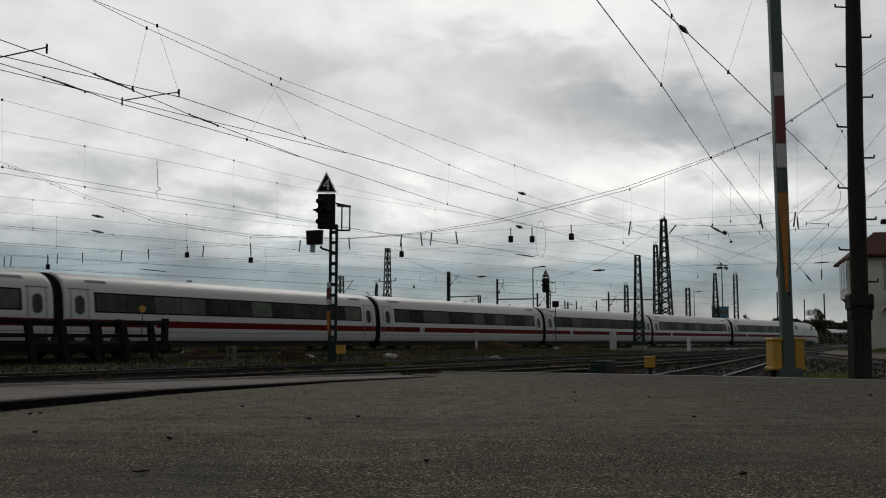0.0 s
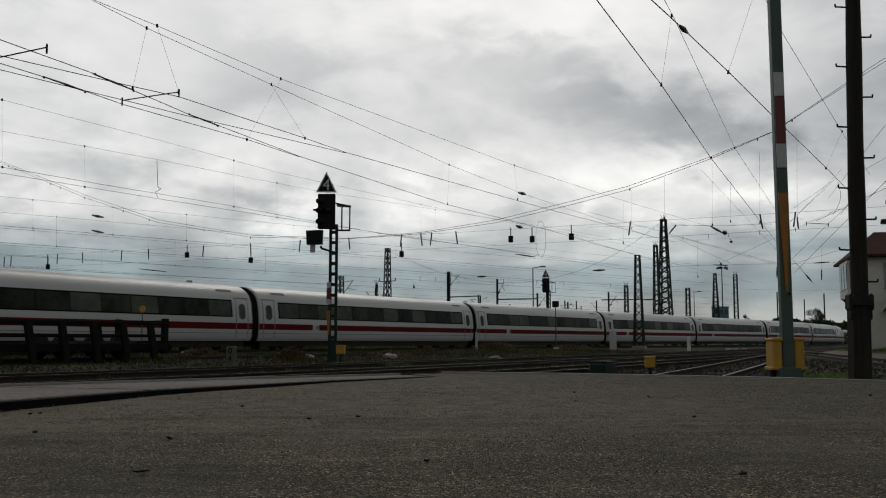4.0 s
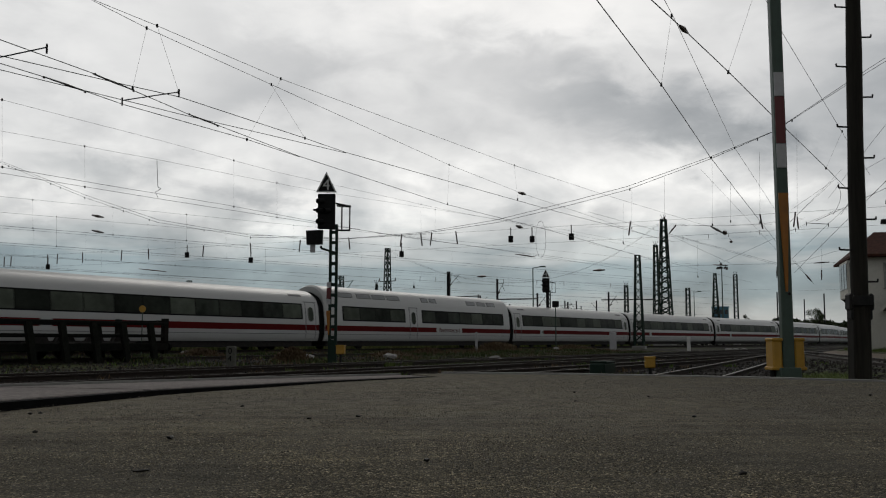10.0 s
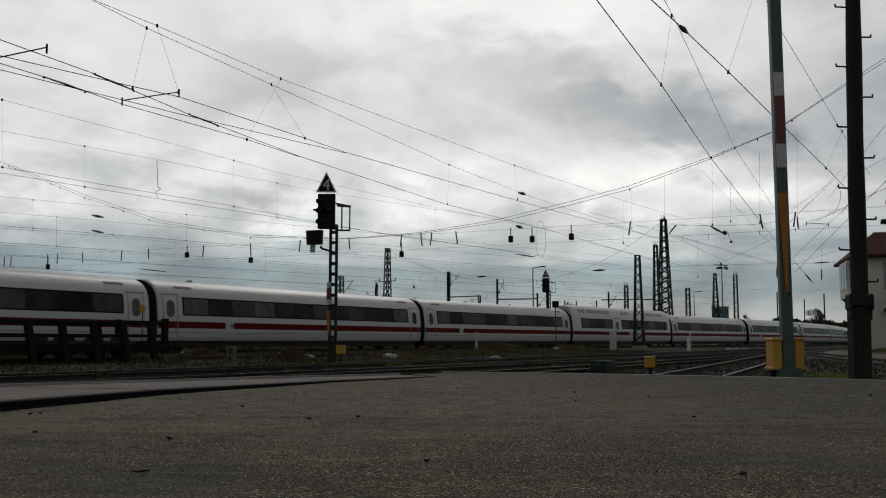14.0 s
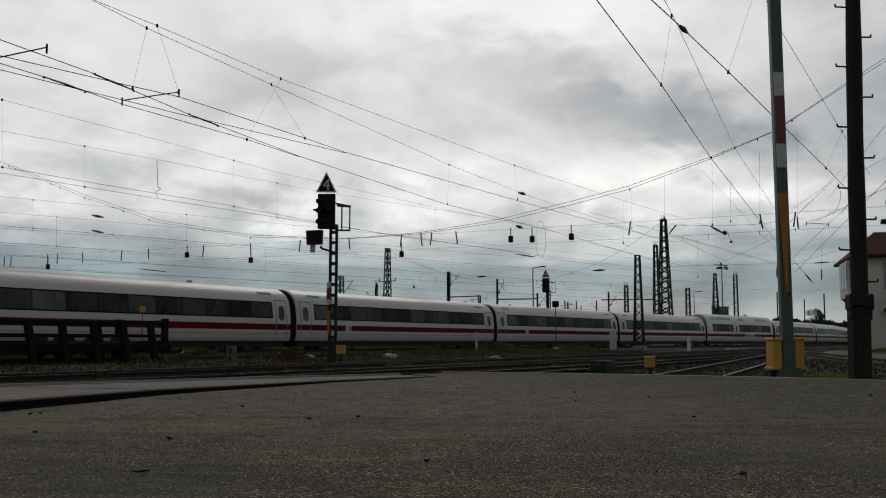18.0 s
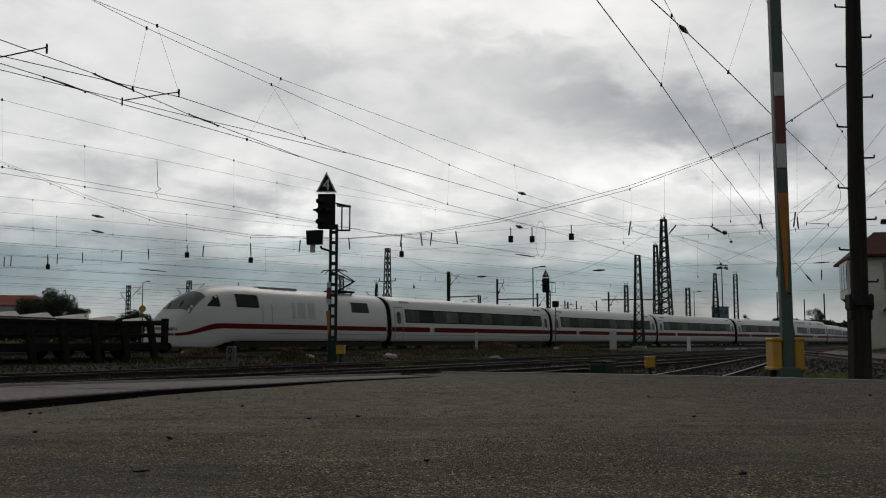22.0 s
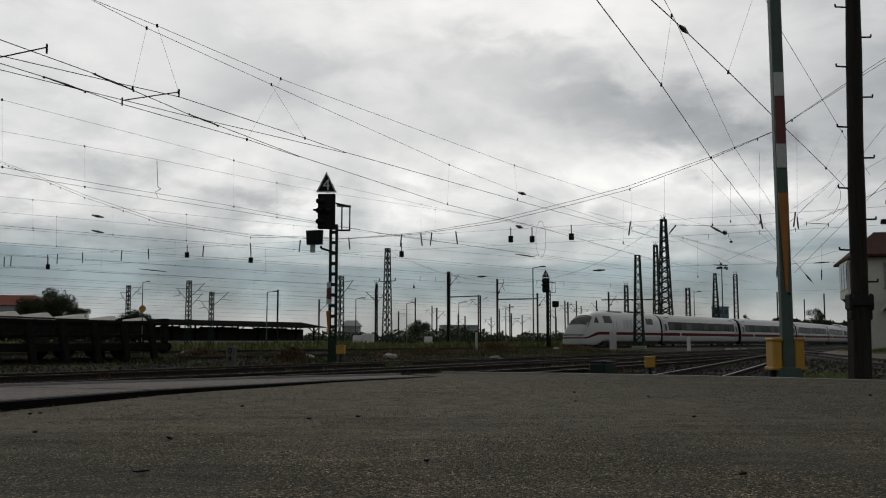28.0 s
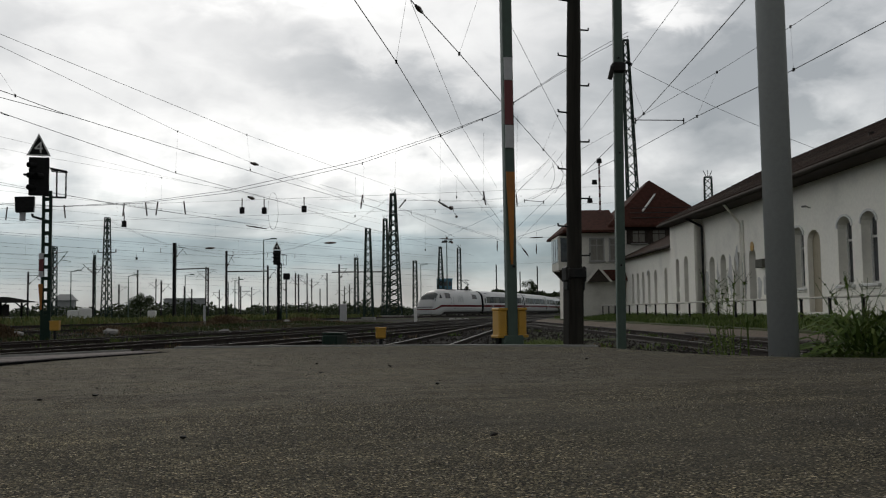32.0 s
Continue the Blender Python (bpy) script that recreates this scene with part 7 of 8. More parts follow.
def slack_jumper(a, b, dip):
    """A cable that hangs in a loose curve between two fittings."""
    t = thing("jumper_wire", "slack dark jumper cable beside the tarred pole", "overhead wire", group="jumper wires")
    a, b = Vector(a), Vector(b)
    pts = [a.lerp(b, k / 10) + Vector((dip * math.sin(math.pi * k / 10), 0, 0)) for k in range(11)]
    for p, q in zip(pts, pts[1:]):
        part("strand", wire_mesh(p, q, r=0.010), None, t)


slack_jumper((16.34, 38, 7.09), (16.09, 38, 5.72), 0.22)
slack_jumper((16.76, 38, 7.19), (16.42, 38, 5.72), 0.25)


# ---- the freight wagon on the siding ----
WAGON_RUST = material("sooty_wagon_paint", (0.008, 0.0095, 0.008), 0.85, 0.0, spec=0.06, grain=7, vary=0.4, stain=0.9, stain_colour=(0.028, 0.02, 0.016), stain_amount=0.5, bump=0.3, bump_scale=20)
STAKE_PAINT = material("worn_stake_paint", (0.014, 0.0155, 0.0125), 0.85, 0.0, spec=0.06, grain=7, vary=0.3, stain=0.9, stain_amount=0.4)


def flat_wagon():
    end = Vector((-11.98, 37.2))
    h = radians(YARD)
    t = thing("freight_wagon", "sooty dark open-framed freight wagon with slanted stakes", "freight wagon",
              pose(end.x, end.y, 0, 0, 0, 90 - YARD + 180))
    # x runs from this end of the wagon back along the siding, y to the track's near side
    ln, z_top, z_mid, z_low = 21.0, 1.19, 0.72, 0.30
    for side in (-1, 1):
        y = side * 1.35
        part("top_rail", box(bm_new(), ln / 2, y, z_top, ln, 0.16, 0.13, bevel=0.02), WAGON_RUST, t)
        part("middle_rail", box(bm_new(), ln / 2, y, z_mid, ln, 0.12, 0.12, bevel=0.02), WAGON_RUST, t)
        part("sole_bar", box(bm_new(), ln / 2, y, z_low, ln, 0.18, 0.28, bevel=0.02), WAGON_RUST, t)
        n = 15
        for k in range(n if side > 0 else 1):
            x = 0.72 + 1.33 * k
            st = from_faces([(x - 0.14, -0.08, -0.25), (x + 0.10, -0.08, -0.25), (x + 0.40, -0.08, z_top), (x + 0.16, -0.08, z_top),
                             (x - 0.14, 0.08, -0.25), (x + 0.10, 0.08, -0.25), (x + 0.40, 0.08, z_top), (x + 0.16, 0.08, z_top)],
                            [(0, 1, 2, 3), (4, 5, 6, 7), (0, 1, 5, 4), (1, 2, 6, 5), (2, 3, 7, 6), (3, 0, 4, 7)])
            part("stake", st, STAKE_PAINT, t, m=pose(0, y - side * 0.0 + side * 0.12, 0))
    part("end_frame", box(box(box(box(bm_new(), 0.08, -1.3, 0.72, 0.2, 0.2, 1.36), 0.08, 1.3, 0.72, 0.2, 0.2, 1.36), 0.08, 0, 0.3, 0.2, 2.8, 0.36), 0.08, 0, 1.26, 0.16, 2.6, 0.14), WAGON_RUST, t)
    part("floor", box(bm_new(), ln / 2, 0, 0.26, ln, 2.5, 0.16), WAGON_RUST, t)
    for y in (-0.87, 0.87):
        b = bm_new()
        rod(b, (0, y, 0.3), (-0.5, y, 0.3), 0.08)
        rod(b, (-0.5, y, 0.3), (-0.58, y, 0.3), 0.16, sides=14)
        part("buffer", b, WAGON_RUST, t)
    add_bogies(t, (3.0, ln - 3.0))
    for ob in t.children:
        if ob.name.startswith("bogie"):
            ob.location.z = -0.12


flat_wagon()


# ---- far things behind the tracks ----
TARP = material("white_tarpaulin", (0.52, 0.51, 0.47), 0.7, grain=2, vary=0.1, stain=0.8, stain_amount=0.35, bump=0.2, bump_scale=3)
GLASS_BLUE = material("blue_glass_facade", (0.06, 0.16, 0.22), 0.25, grain=0.3, vary=0.15, stain=0.1, stain_amount=0.3, bump=0.0)
BRICK_RED = material("red_tile_far", (0.20, 0.055, 0.03), 0.85, grain=2, vary=0.2, stain=0.5, stain_amount=0.3)
FAR_WALL = material("far_plaster", (0.32, 0.33, 0.33), 0.9, grain=0.6, vary=0.1, stain=0.2, stain_amount=0.4)


def tarp_wagon(xy, label):
    x, y = xy[:2]
    g = ground_at(x, y)
    t = thing("covered_wagon", label, "freight wagon", pose(x, y, g, 0, 0, 90 - YARD), "covered wagons")
    top = 3.75
    hood = from_faces([(-2.0, -1.4, 3.0), (2.0, -1.4, 3.0), (2.0, 1.4, 3.0), (-2.0, 1.4, 3.0), (-1.2, -0.5, top - 0.35), (1.7, -0.5, top), (1.7, 0.5, top), (-1.2, 0.5, top - 0.35)],
                      [(0, 1, 5, 4), (1, 2, 6, 5), (2, 3, 7, 6), (3, 0, 4, 7), (4, 5, 6, 7), (3, 2, 1, 0)])
    part("hood", hood, TARP, t, "pale tarpaulin hood")
    part("body", box(bm_new(), 0, 0, 2.1, 4.1, 2.7, 2.2, bevel=0.05), WAGON_RUST, t)
    for wx in (-1.2, 1.2):
        for wy in (-0.75, 0.75):
            part("wheel", WHEEL, None, t, m=pose(wx, wy, 0.62, 0, 0, 0 if wy < 0 else 180))


for px in ((-44.13, 92), (-43, 97), (-41.73, 103), (-40.57, 110), (-39.59, 118)):
    tarp_wagon(px, "dark wagon under a pale tarpaulin hood")


def platform_canopy():
    a, b = Vector((-47.42, 150)), Vector((-24.58, 178))
    d = (b - a)
    t = thing("platform_canopy", "long dark platform canopy on posts", "canopy", pose(a.x, a.y, ground_at(a.x, a.y), 0, 0, math.degrees(math.atan2(d.y, d.x))))
    ln = d.length
    roof = from_faces([(-6, -4, 3.6), (ln, -4, 3.3), (ln, 4, 3.3), (-6, 4, 3.6), (-6, -3.2, 4.3), (ln - 6, -3.2, 4.2), (ln - 6, 3.2, 4.2), (-6, 3.2, 4.3)],
                      [(0, 1, 5, 4), (1, 2, 6, 5), (2, 3, 7, 6), (3, 0, 4, 7), (4, 5, 6, 7), (3, 2, 1, 0)])
    part("roof", roof, WAGON_RUST, t)
    part("platform", box(bm_new(), ln / 2 - 3, 0, 0.4, ln + 6, 6, 0.9), CONCRETE, t)
    for k in range(int(ln / 4.5) + 1):
        p = bm_new()
        beam(p, (k * 4.5, 0, 0.8), (k * 4.5, 0, 3.5), 0.25)
        for s in (-1, 1):
            beam(p, (k * 4.5 + s * 1.6, 0, 3.5), (k * 4.5, 0, 2.4), 0.16)
        part("post", p, WAGON_RUST, t)
    # added dark boxes that stand in for the trees behind the canopy
    for k in range(9):
        part("greenery_backing", box(bm_new(), 1 + k * ln / 9.2, 1.2, 1.95 + 0.15 * math.sin(k * 2.2), ln / 9.2 - 0.15, 0.3, 2.4), UNDER, t)


platform_canopy()


def far_house(xy, w, d, wall, ridge, turn, label, roof_mat, rows=2):
    x, y = xy[:2]
    t = thing("house", label, "house", pose(x, y, ground_at(x, y), 0, 0, turn), "far houses")
    part("wall", box(bm_new(), 0, 0, wall / 2, w, d, wall), FAR_WALL, t)
    part("roof", hip_roof(-w / 2, w / 2, -d / 2, d / 2, wall, ridge, w * 0.35, 0.5), roof_mat, t)
    for r in range(rows):
        for k in range(int(w / 3)):
            part("window", box(bm_new(), -w / 2 + 1.5 + 3 * k, -d / 2 - 0.02, 1.8 + r * 3, 1.2, 0.1, 1.5), PANE, t)


far_house((-111.99, 230), 30, 14, 9.5, 12.2, 8, "house with a red tiled roof behind trees", BRICK_RED)
far_house((-25.51, 260), 4.6, 6, 5.0, 6.6, 0, "small pale hall with a light hipped roof", FAR_WALL, 1)


def flat_block(xy, w, h, mat, label, turn=0, floors=3, name="office_block", cols=8, deep=14):
    x, y = xy[:2]
    t = thing(name, label, "building", pose(x, y, ground_at(x, y), 0, 0, turn), "far buildings")
    part("wall", box(bm_new(), 0, 0, h / 2, w, deep, h), mat, t)
    part("roof_edge", box(bm_new(), 0, 0, h + 0.2, w + 0.4, deep + 0.4, 0.5), mat, t)
    for r in range(floors):
        for k in range(cols):
            part("window", box(bm_new(), -w / 2 + w / cols * (k + 0.5), -deep / 2 - 0.03, h / floors * (r + 0.5), w / cols * 0.6, 0.1, h / floors * 0.5), PANE, t)


flat_block((125.14, 420), 6.5, 16.0, GLASS_BLUE, "blue glazed tower block far beyond the yard", 0, 4, cols=3, deep=4)
flat_block((5.6, 330), 13, 6.09, FAR_WALL, "long low pale hall far beyond the yard", 6, 1, "far_hall", 8, 8)


# ---- plants ----
def leaf_material(name, a, b, c):
    m = bpy.data.materials.new(name)
    m.use_nodes = True
    nt = m.node_tree
    p = nt.nodes["Principled BSDF"]
    geo = nt.nodes.new("ShaderNodeNewGeometry")
    co = nt.nodes.new("ShaderNodeTexCoord").outputs["Object"]
    patchy = node(nt, "ShaderNodeTexNoise", Scale=0.35, Detail=4.0)
    link(nt, co, patchy.inputs["Vector"])
    col = ramp(nt, geo.outputs["Random Per Island"], [(0.0, a), (0.6, b), (1.0, c)], "LINEAR")
    col = mix(nt, ramp(nt, patchy.outputs[0], [(0.45, (0, 0, 0)), (0.65, (0.6,) * 3)]), col, c)
    link(nt, col, p.inputs["Base Color"])
    p.inputs["Roughness"].default_value = 0.75
    p.inputs["Specular IOR Level"].default_value = 0.2
    return m


GRASS = leaf_material("yard_grass", (0.020, 0.037, 0.010), (0.044, 0.070, 0.018), (0.080, 0.084, 0.030))
TALL = leaf_material("tall_weeds", (0.045, 0.072, 0.018), (0.095, 0.135, 0.034), (0.17, 0.155, 0.055))
DRY = leaf_material("dry_weeds", (0.07, 0.048, 0.026), (0.12, 0.08, 0.045), (0.16, 0.115, 0.065))
LEAF = leaf_material("tree_leaves", (0.014, 0.026, 0.010), (0.030, 0.048, 0.017), (0.05, 0.064, 0.024))
WEED = leaf_material("fresh_weed", (0.04, 0.072, 0.015), (0.085, 0.135, 0.028), (0.145, 0.185, 0.05))
STALK = leaf_material("flower_stalks", (0.09, 0.08, 0.06), (0.14, 0.11, 0.09), (0.16, 0.12, 0.12))


class Tuft:
    """Collects blades and leaves for one mesh."""

    def __init__(self):
        self.v, self.f = [], []

    def blade(self, p, h, w, lean, az):
        x, y, z = p
        k = len(self.v)
        dx, dy = math.cos(az), math.sin(az)
        sx, sy = -dy * w / 2, dx * w / 2
        mx, my = x + dx * lean * 0.35, y + dy * lean * 0.35
        self.v += [(x - sx, y - sy, z), (x + sx, y + sy, z), (mx - sx * 0.8, my - sy * 0.8, z + h * 0.6), (mx + sx * 0.8, my + sy * 0.8, z + h * 0.6), (x + dx * lean, y + dy * lean, z + h)]
        self.f += [(k, k + 1, k + 3, k + 2), (k + 2, k + 3, k + 4)]

    def leaf(self, p, s, rng):
        k = len(self.v)
        a, b = Vector((rng.gauss(0, 1), rng.gauss(0, 1), rng.gauss(0, 1))).normalized(), Vector((rng.gauss(0, 1), rng.gauss(0, 1), rng.gauss(0, 1)))
        b = (b - a * b.dot(a)).normalized()
        p = Vector(p)
        self.v += [p - a * s, p - b * s * 0.5, p + a * s, p + b * s * 0.5]
        self.f += [(k, k + 1, k + 2, k + 3)]

    def build(self, name, mat, parent=None):
        me = bpy.data.meshes.new(name)
        me.from_pydata(self.v, [], self.f)
        me.materials.append(mat)
        return part(name, me, None, parent)


def yard_point(s, p):
    h = radians(YARD)
    return -p * math.cos(h) + s * math.sin(h), p * math.sin(h) + s * math.cos(h)


def grass_strip(name, label, mat, count, s_range, p_range, height, seed, clump=0.3, width=0.03):
    rng = random.Random(seed)
    t = Tuft()
    made = 0
    while made < count:
        s, p = rng.uniform(*s_range), rng.uniform(*p_range)
        x, y = yard_point(s, p)
        n = noise.noise((x * clump, y * clump, seed * 3.7))
        if n < rng.uniform(-0.35, 0.25):
            continue
        g = ground_height(x, y) - 0.03
        far = max(1.0, y / 45)
        low = 0.35 if p < 28 and s < 24 else 1.0
        for _ in range(4):
            hh = low * rng.uniform(0.4, 1.0) * height * (0.7 + 0.8 * max(0, n))
            t.blade((x + rng.gauss(0, 0.12) * far, y + rng.gauss(0, 0.12) * far, g), hh, width * far * rng.uniform(0.7, 1.4), hh * rng.uniform(0.1, 0.7), rng.uniform(0, 6.3))
            made += 1
    ob = t.build(name, mat)
    tagged(ob, label, "grass", kind="stuff")


grass_strip("yard_grass", "rough green grass between the sidings and main line", GRASS, 26000, (-40, 75), (21.5, 33.0), 0.27, 3, 0.3, 0.04)
grass_strip("tall_weeds", "taller green weeds beyond the main line", TALL, 44000, (-75, 130), (39.5, 62), 0.85, 5, 0.12, 0.06)
grass_strip("dry_weeds", "rust-brown dry weeds along the tracks", DRY, 7000, (-5, 80), (21.5, 32.5), 0.27, 8, 0.22)
grass_strip("siding_grass", "short grass beside the near rails", GRASS, 7000, (-25, 40), (16.4, 17.3), 0.22, 12, 0.5, 0.02)
grass_strip("siding_grass", "short grass beneath the freight wagon", GRASS, 6000, (-40, 22), (24.8, 26.8), 0.2, 14, 0.5, 0.02)


def heap(xy, w, h, seed):
    """A mound of dry rusty-brown weeds."""
    x, y = xy[:2]
    rng = random.Random(seed)
    t = Tuft()
    g = ground_height(x, y) - 0.05
    for _ in range(2600):
        a, r = rng.uniform(0, 6.3), abs(rng.gauss(0, 0.45))
        k = max(0, 1 - r * r)
        t.blade((x + math.cos(a) * r * w, y + math.sin(a) * r * w * 0.7, g + rng.uniform(0, 0.7) * h * k), h * 0.25 * rng.uniform(0.4, 1), 0.05, 0.2 * rng.random(), rng.uniform(0, 6.3))
    ob = t.build("weed_mound", DRY)
    tagged(ob, "mound of rust-brown dry weeds", "weeds", kind="stuff")


heap((-6.27, 39, -0.27), 0.95, 0.8, 1)
heap((-10.89, 42, -0.13), 1.3, 0.55, 2)
heap((-0.86, 55, -0.16), 1.4, 0.55, 3)
heap((-2.73, 48, -0.16), 1.6, 0.5, 4)
heap((3.83, 66, -0.09), 2.2, 0.9, 5)
heap((10.93, 80, -0.32), 2.5, 0.6, 6)


def yard_stones():
    """Loose ballast stones lying over the nearer tracks."""
    m = leaf_material("loose_ballast", (0.010, 0.009, 0.0075), (0.021, 0.0185, 0.015), (0.040, 0.035, 0.029))
    rng = random.Random(41)
    t = Tuft()
    while len(t.f) < 84000:
        d = 9.5 + 42 * rng.random() ** 1.4
        a = radians(rng.uniform(-27, 44))
        x, y = d * math.sin(a), d * math.cos(a)
        if y < 9.3 - 0.45 * x and x < 12:
            continue
        s = rng.uniform(0.018, 0.045) * (1 + d / 60)
        z = ground_height(x, y) + rng.uniform(-0.01, 0.05)
        k = len(t.v)
        r = rng.uniform(0, 6.3)
        t.v += [(x + s * math.cos(r + 2.1 * j) * rng.uniform(0.7, 1.4), y + s * math.sin(r + 2.1 * j) * rng.uniform(0.7, 1.4), z - s * 0.3) for j in range(3)] + [(x, y, z + s * rng.uniform(0.5, 1.1))]
        t.f += [(k, k + 1, k + 3), (k + 1, k + 2, k + 3), (k + 2, k, k + 3)]
    tagged(t.build("loose_ballast", m), "dark loose ballast stones between the rails", "gravel", kind="stuff")


yard_stones()


def track_weeds():
    """Small green and withered tufts that grow between the rails and along the road edge."""
    rng = random.Random(43)
    for name, label, mat, n in (("track_weeds", "small green weeds between the rails", WEED, 520), ("withered_weeds", "small withered weeds between the rails", DRY, 150)):
        t = Tuft()
        for _ in range(n):
            d = 10.5 + 38 * rng.random() ** 1.5
            a = radians(rng.uniform(-26, 43))
            x, y = d * math.sin(a), d * math.cos(a)
            if noise.noise((x * 0.25, y * 0.25, 8)) < -0.05:
                continue
            for _ in range(16):
                h = rng.uniform(0.05, 0.17)
                t.blade((x + rng.gauss(0, 0.16), y + rng.gauss(0, 0.16), ground_height(x, y)), h, 0.018 + 0.0006 * d, h * rng.uniform(0.2, 1.0), rng.uniform(0, 6.3))
        for px in ((7.65, 19.78), (8.23, 20.47), (8.25, 19.78), (8.63, 20.12), (7.23, 19.14)):
            for _ in range(90 if mat == WEED else 25):
                h = rng.uniform(0.08, 0.2)
                t.blade((px[0] + rng.gauss(0, 0.35), px[1] + rng.gauss(0, 0.3), -0.42), h, 0.02, h * rng.uniform(0.2, 1.0), rng.uniform(0, 6.3))
        tagged(t.build(name, mat), label, "weeds", kind="stuff")


track_weeds()


def joint_weeds():
    """Little weeds in the joint between the slabs and the asphalt."""
    rng = random.Random(47)
    t = Tuft()
    for x, y, n in ((*(-2.48, 5.8), 26), (*(-2.45, 5.92), 22), (*(-2.45, 5.62), 14), (*(-2.44, 6.38), 10), (*(-2.36, 6.76), 14), (*(-2.1, 7.67), 8), (*(-0.74, 13.07), 26), (*(-0.52, 13.33), 18)):
        for _ in range(n):
            h = rng.uniform(0.02, 0.055)
            t.blade((x + rng.gauss(0, 0.05), y + rng.gauss(0, 0.03), ROAD_TOP - 0.04), h + 0.02, 0.009, h * rng.uniform(0.3, 1.2), rng.uniform(0, 6.3))
    tagged(t.build("joint_weeds", WEED), "tiny green weeds in the slab joint", "weeds", kind="stuff")


joint_weeds()


def bank_grass():
    rng = random.Random(21)
    t = Tuft()
    for _ in range(42000):
        u = rng.uniform(10, 72)
        q = rng.uniform(9.5, 12.5)
        if noise.noise((u * 0.4, q * 0.6, 2)) < rng.uniform(-0.5, 0.2):
            continue
        p = house_pose(u, q).translation
        z = -0.08 + 0.22 * smooth_step(9.3, 12.4, q)
        h = rng.uniform(0.08, 0.26)
        t.blade((p.x, p.y, z - 0.02), h, 0.024, h * rng.uniform(0.2, 0.8), rng.uniform(0, 6.3))
    tagged(t.build("bank_grass", WEED), "short green grass on the bank", "grass", kind="stuff")


bank_grass()


def weed_clump(xy, z, height, spread, stalks, leaves, label, seed, flowers=True, broad=0.03):
    """A roadside weed: arching broad leaves at the foot and thin branched stalks."""
    rng = random.Random(seed)
    w = thing("roadside_weed", label, "weed", group="roadside weeds")
    x, y = xy[:2]
    t = Tuft()
    for _ in range(leaves):
        # a long leaf that rises, arches over and droops
        a, ln = rng.uniform(0, 6.3), spread * rng.uniform(0.5, 1.25)
        up = rng.uniform(0.25, 0.9) * height * 0.95
        px, py = x + rng.gauss(0, 0.05), y + rng.gauss(0, 0.05)
        wd = broad * rng.uniform(0.5, 1.2)
        k = len(t.v)
        for j in range(5):
            u = j / 4
            r, zz = ln * u, z + up * (1.9 * u - 1.25 * u * u)
            hw = wd * (0.25 + 1.5 * u * (1.15 - u))
            t.v += [(px + math.cos(a) * r - math.sin(a) * hw, py + math.sin(a) * r + math.cos(a) * hw, zz), (px + math.cos(a) * r + math.sin(a) * hw, py + math.sin(a) * r - math.cos(a) * hw, zz + 0.01)]
        t.f += [(k + 2 * j, k + 2 * j + 1, k + 2 * j + 3, k + 2 * j + 2) for j in range(4)]
    t.build("leaves", WEED, w)
    s, small = Tuft(), Tuft()
    stem = bm_new()
    for _ in range(stalks):
        a, b = rng.uniform(0, 6.3), rng.uniform(0.05, 0.45) * spread
        foot = Vector((x + rng.gauss(0, 0.03), y + rng.gauss(0, 0.03), z))
        top = foot + Vector((math.cos(a) * b * 1.6, math.sin(a) * b * 1.6, height * rng.uniform(0.6, 1.0)))
        mid = foot.lerp(top, 0.5) + Vector((rng.gauss(0, 0.02), rng.gauss(0, 0.02), 0.03))
        rod(stem, foot, mid, 0.0045, 0.0035, 5)
        rod(stem, mid, top, 0.0035, 0.0015, 5)
        for _ in range(10):
            p = mid.lerp(top, rng.uniform(-0.5, 1.0))
            q = p + Vector((rng.gauss(0, 0.055), rng.gauss(0, 0.055), rng.uniform(0.03, 0.10)))
            rod(stem, p, q, 0.002, 0.001, 4)
            for _ in range(3):
                (s if flowers else small).leaf(p.lerp(q, rng.random()), rng.uniform(0.004, 0.010), rng)
            small.leaf(p, rng.uniform(0.01, 0.028), rng)
    part("stalk", stem, WEED, w)
    if small.v:
        tagged(small.build("stem_leaves", WEED, w), kind="stuff")
    if s.v:
        tagged(s.build("seed_heads", STALK, w), kind="stuff")


weed_clump((4.15, 6.38, 0.14), -0.16, 1.02, 0.30, 12, 10, "thin wiry weed with pale stalks at the road edge", 31, True, 0.010)
weed_clump((3.95, 6.23, 0.14), -0.14, 0.42, 0.22, 5, 14, "low wiry weed at the road edge", 32, True, 0.012)
weed_clump((4.43, 5.26, 0.17), 0.03, 0.72, 0.36, 11, 120, "bushy green weed with pinkish stalks beside the lamp post", 33, True, 0.014)
weed_clump((4.75, 5.37, 0.16), 0.0, 0.55, 0.42, 5, 110, "bushy green weed at the road edge", 34, True, 0.015)
weed_clump((4.22, 5.22, 0.17), 0.05, 0.34, 0.28, 2, 90, "low leafy weed at the road edge", 35, True, 0.013)
weed_clump((3.97, 9.6, 0.14), 0.0, 0.16, 0.3, 2, 40, "low grass tuft between the poles", 36, False, 0.012)


def verge_grass():
    """Rough grass and soil between the feet of the poles, just behind the road's edge."""
    rng = random.Random(52)
    t = Tuft()
    for _ in range(2600):
        x, y = rng.uniform(3.45, 4.25), rng.uniform(9.5, 12.6)
        x += 0.38 * (y - 9.5)
        if noise.noise((x * 1.7, y * 1.1, 3)) < rng.uniform(-0.5, 0.15):
            continue
        h = rng.uniform(0.04, 0.14)
        t.blade((x, y, VERGE_Z - 0.04), h, 0.012, h * rng.uniform(0.2, 0.9), rng.uniform(0, 6.3))
    tagged(t.build("verge_grass", WEED), "short rough grass between the feet of the poles", "grass", kind="stuff")


VERGE_Z = 0.02


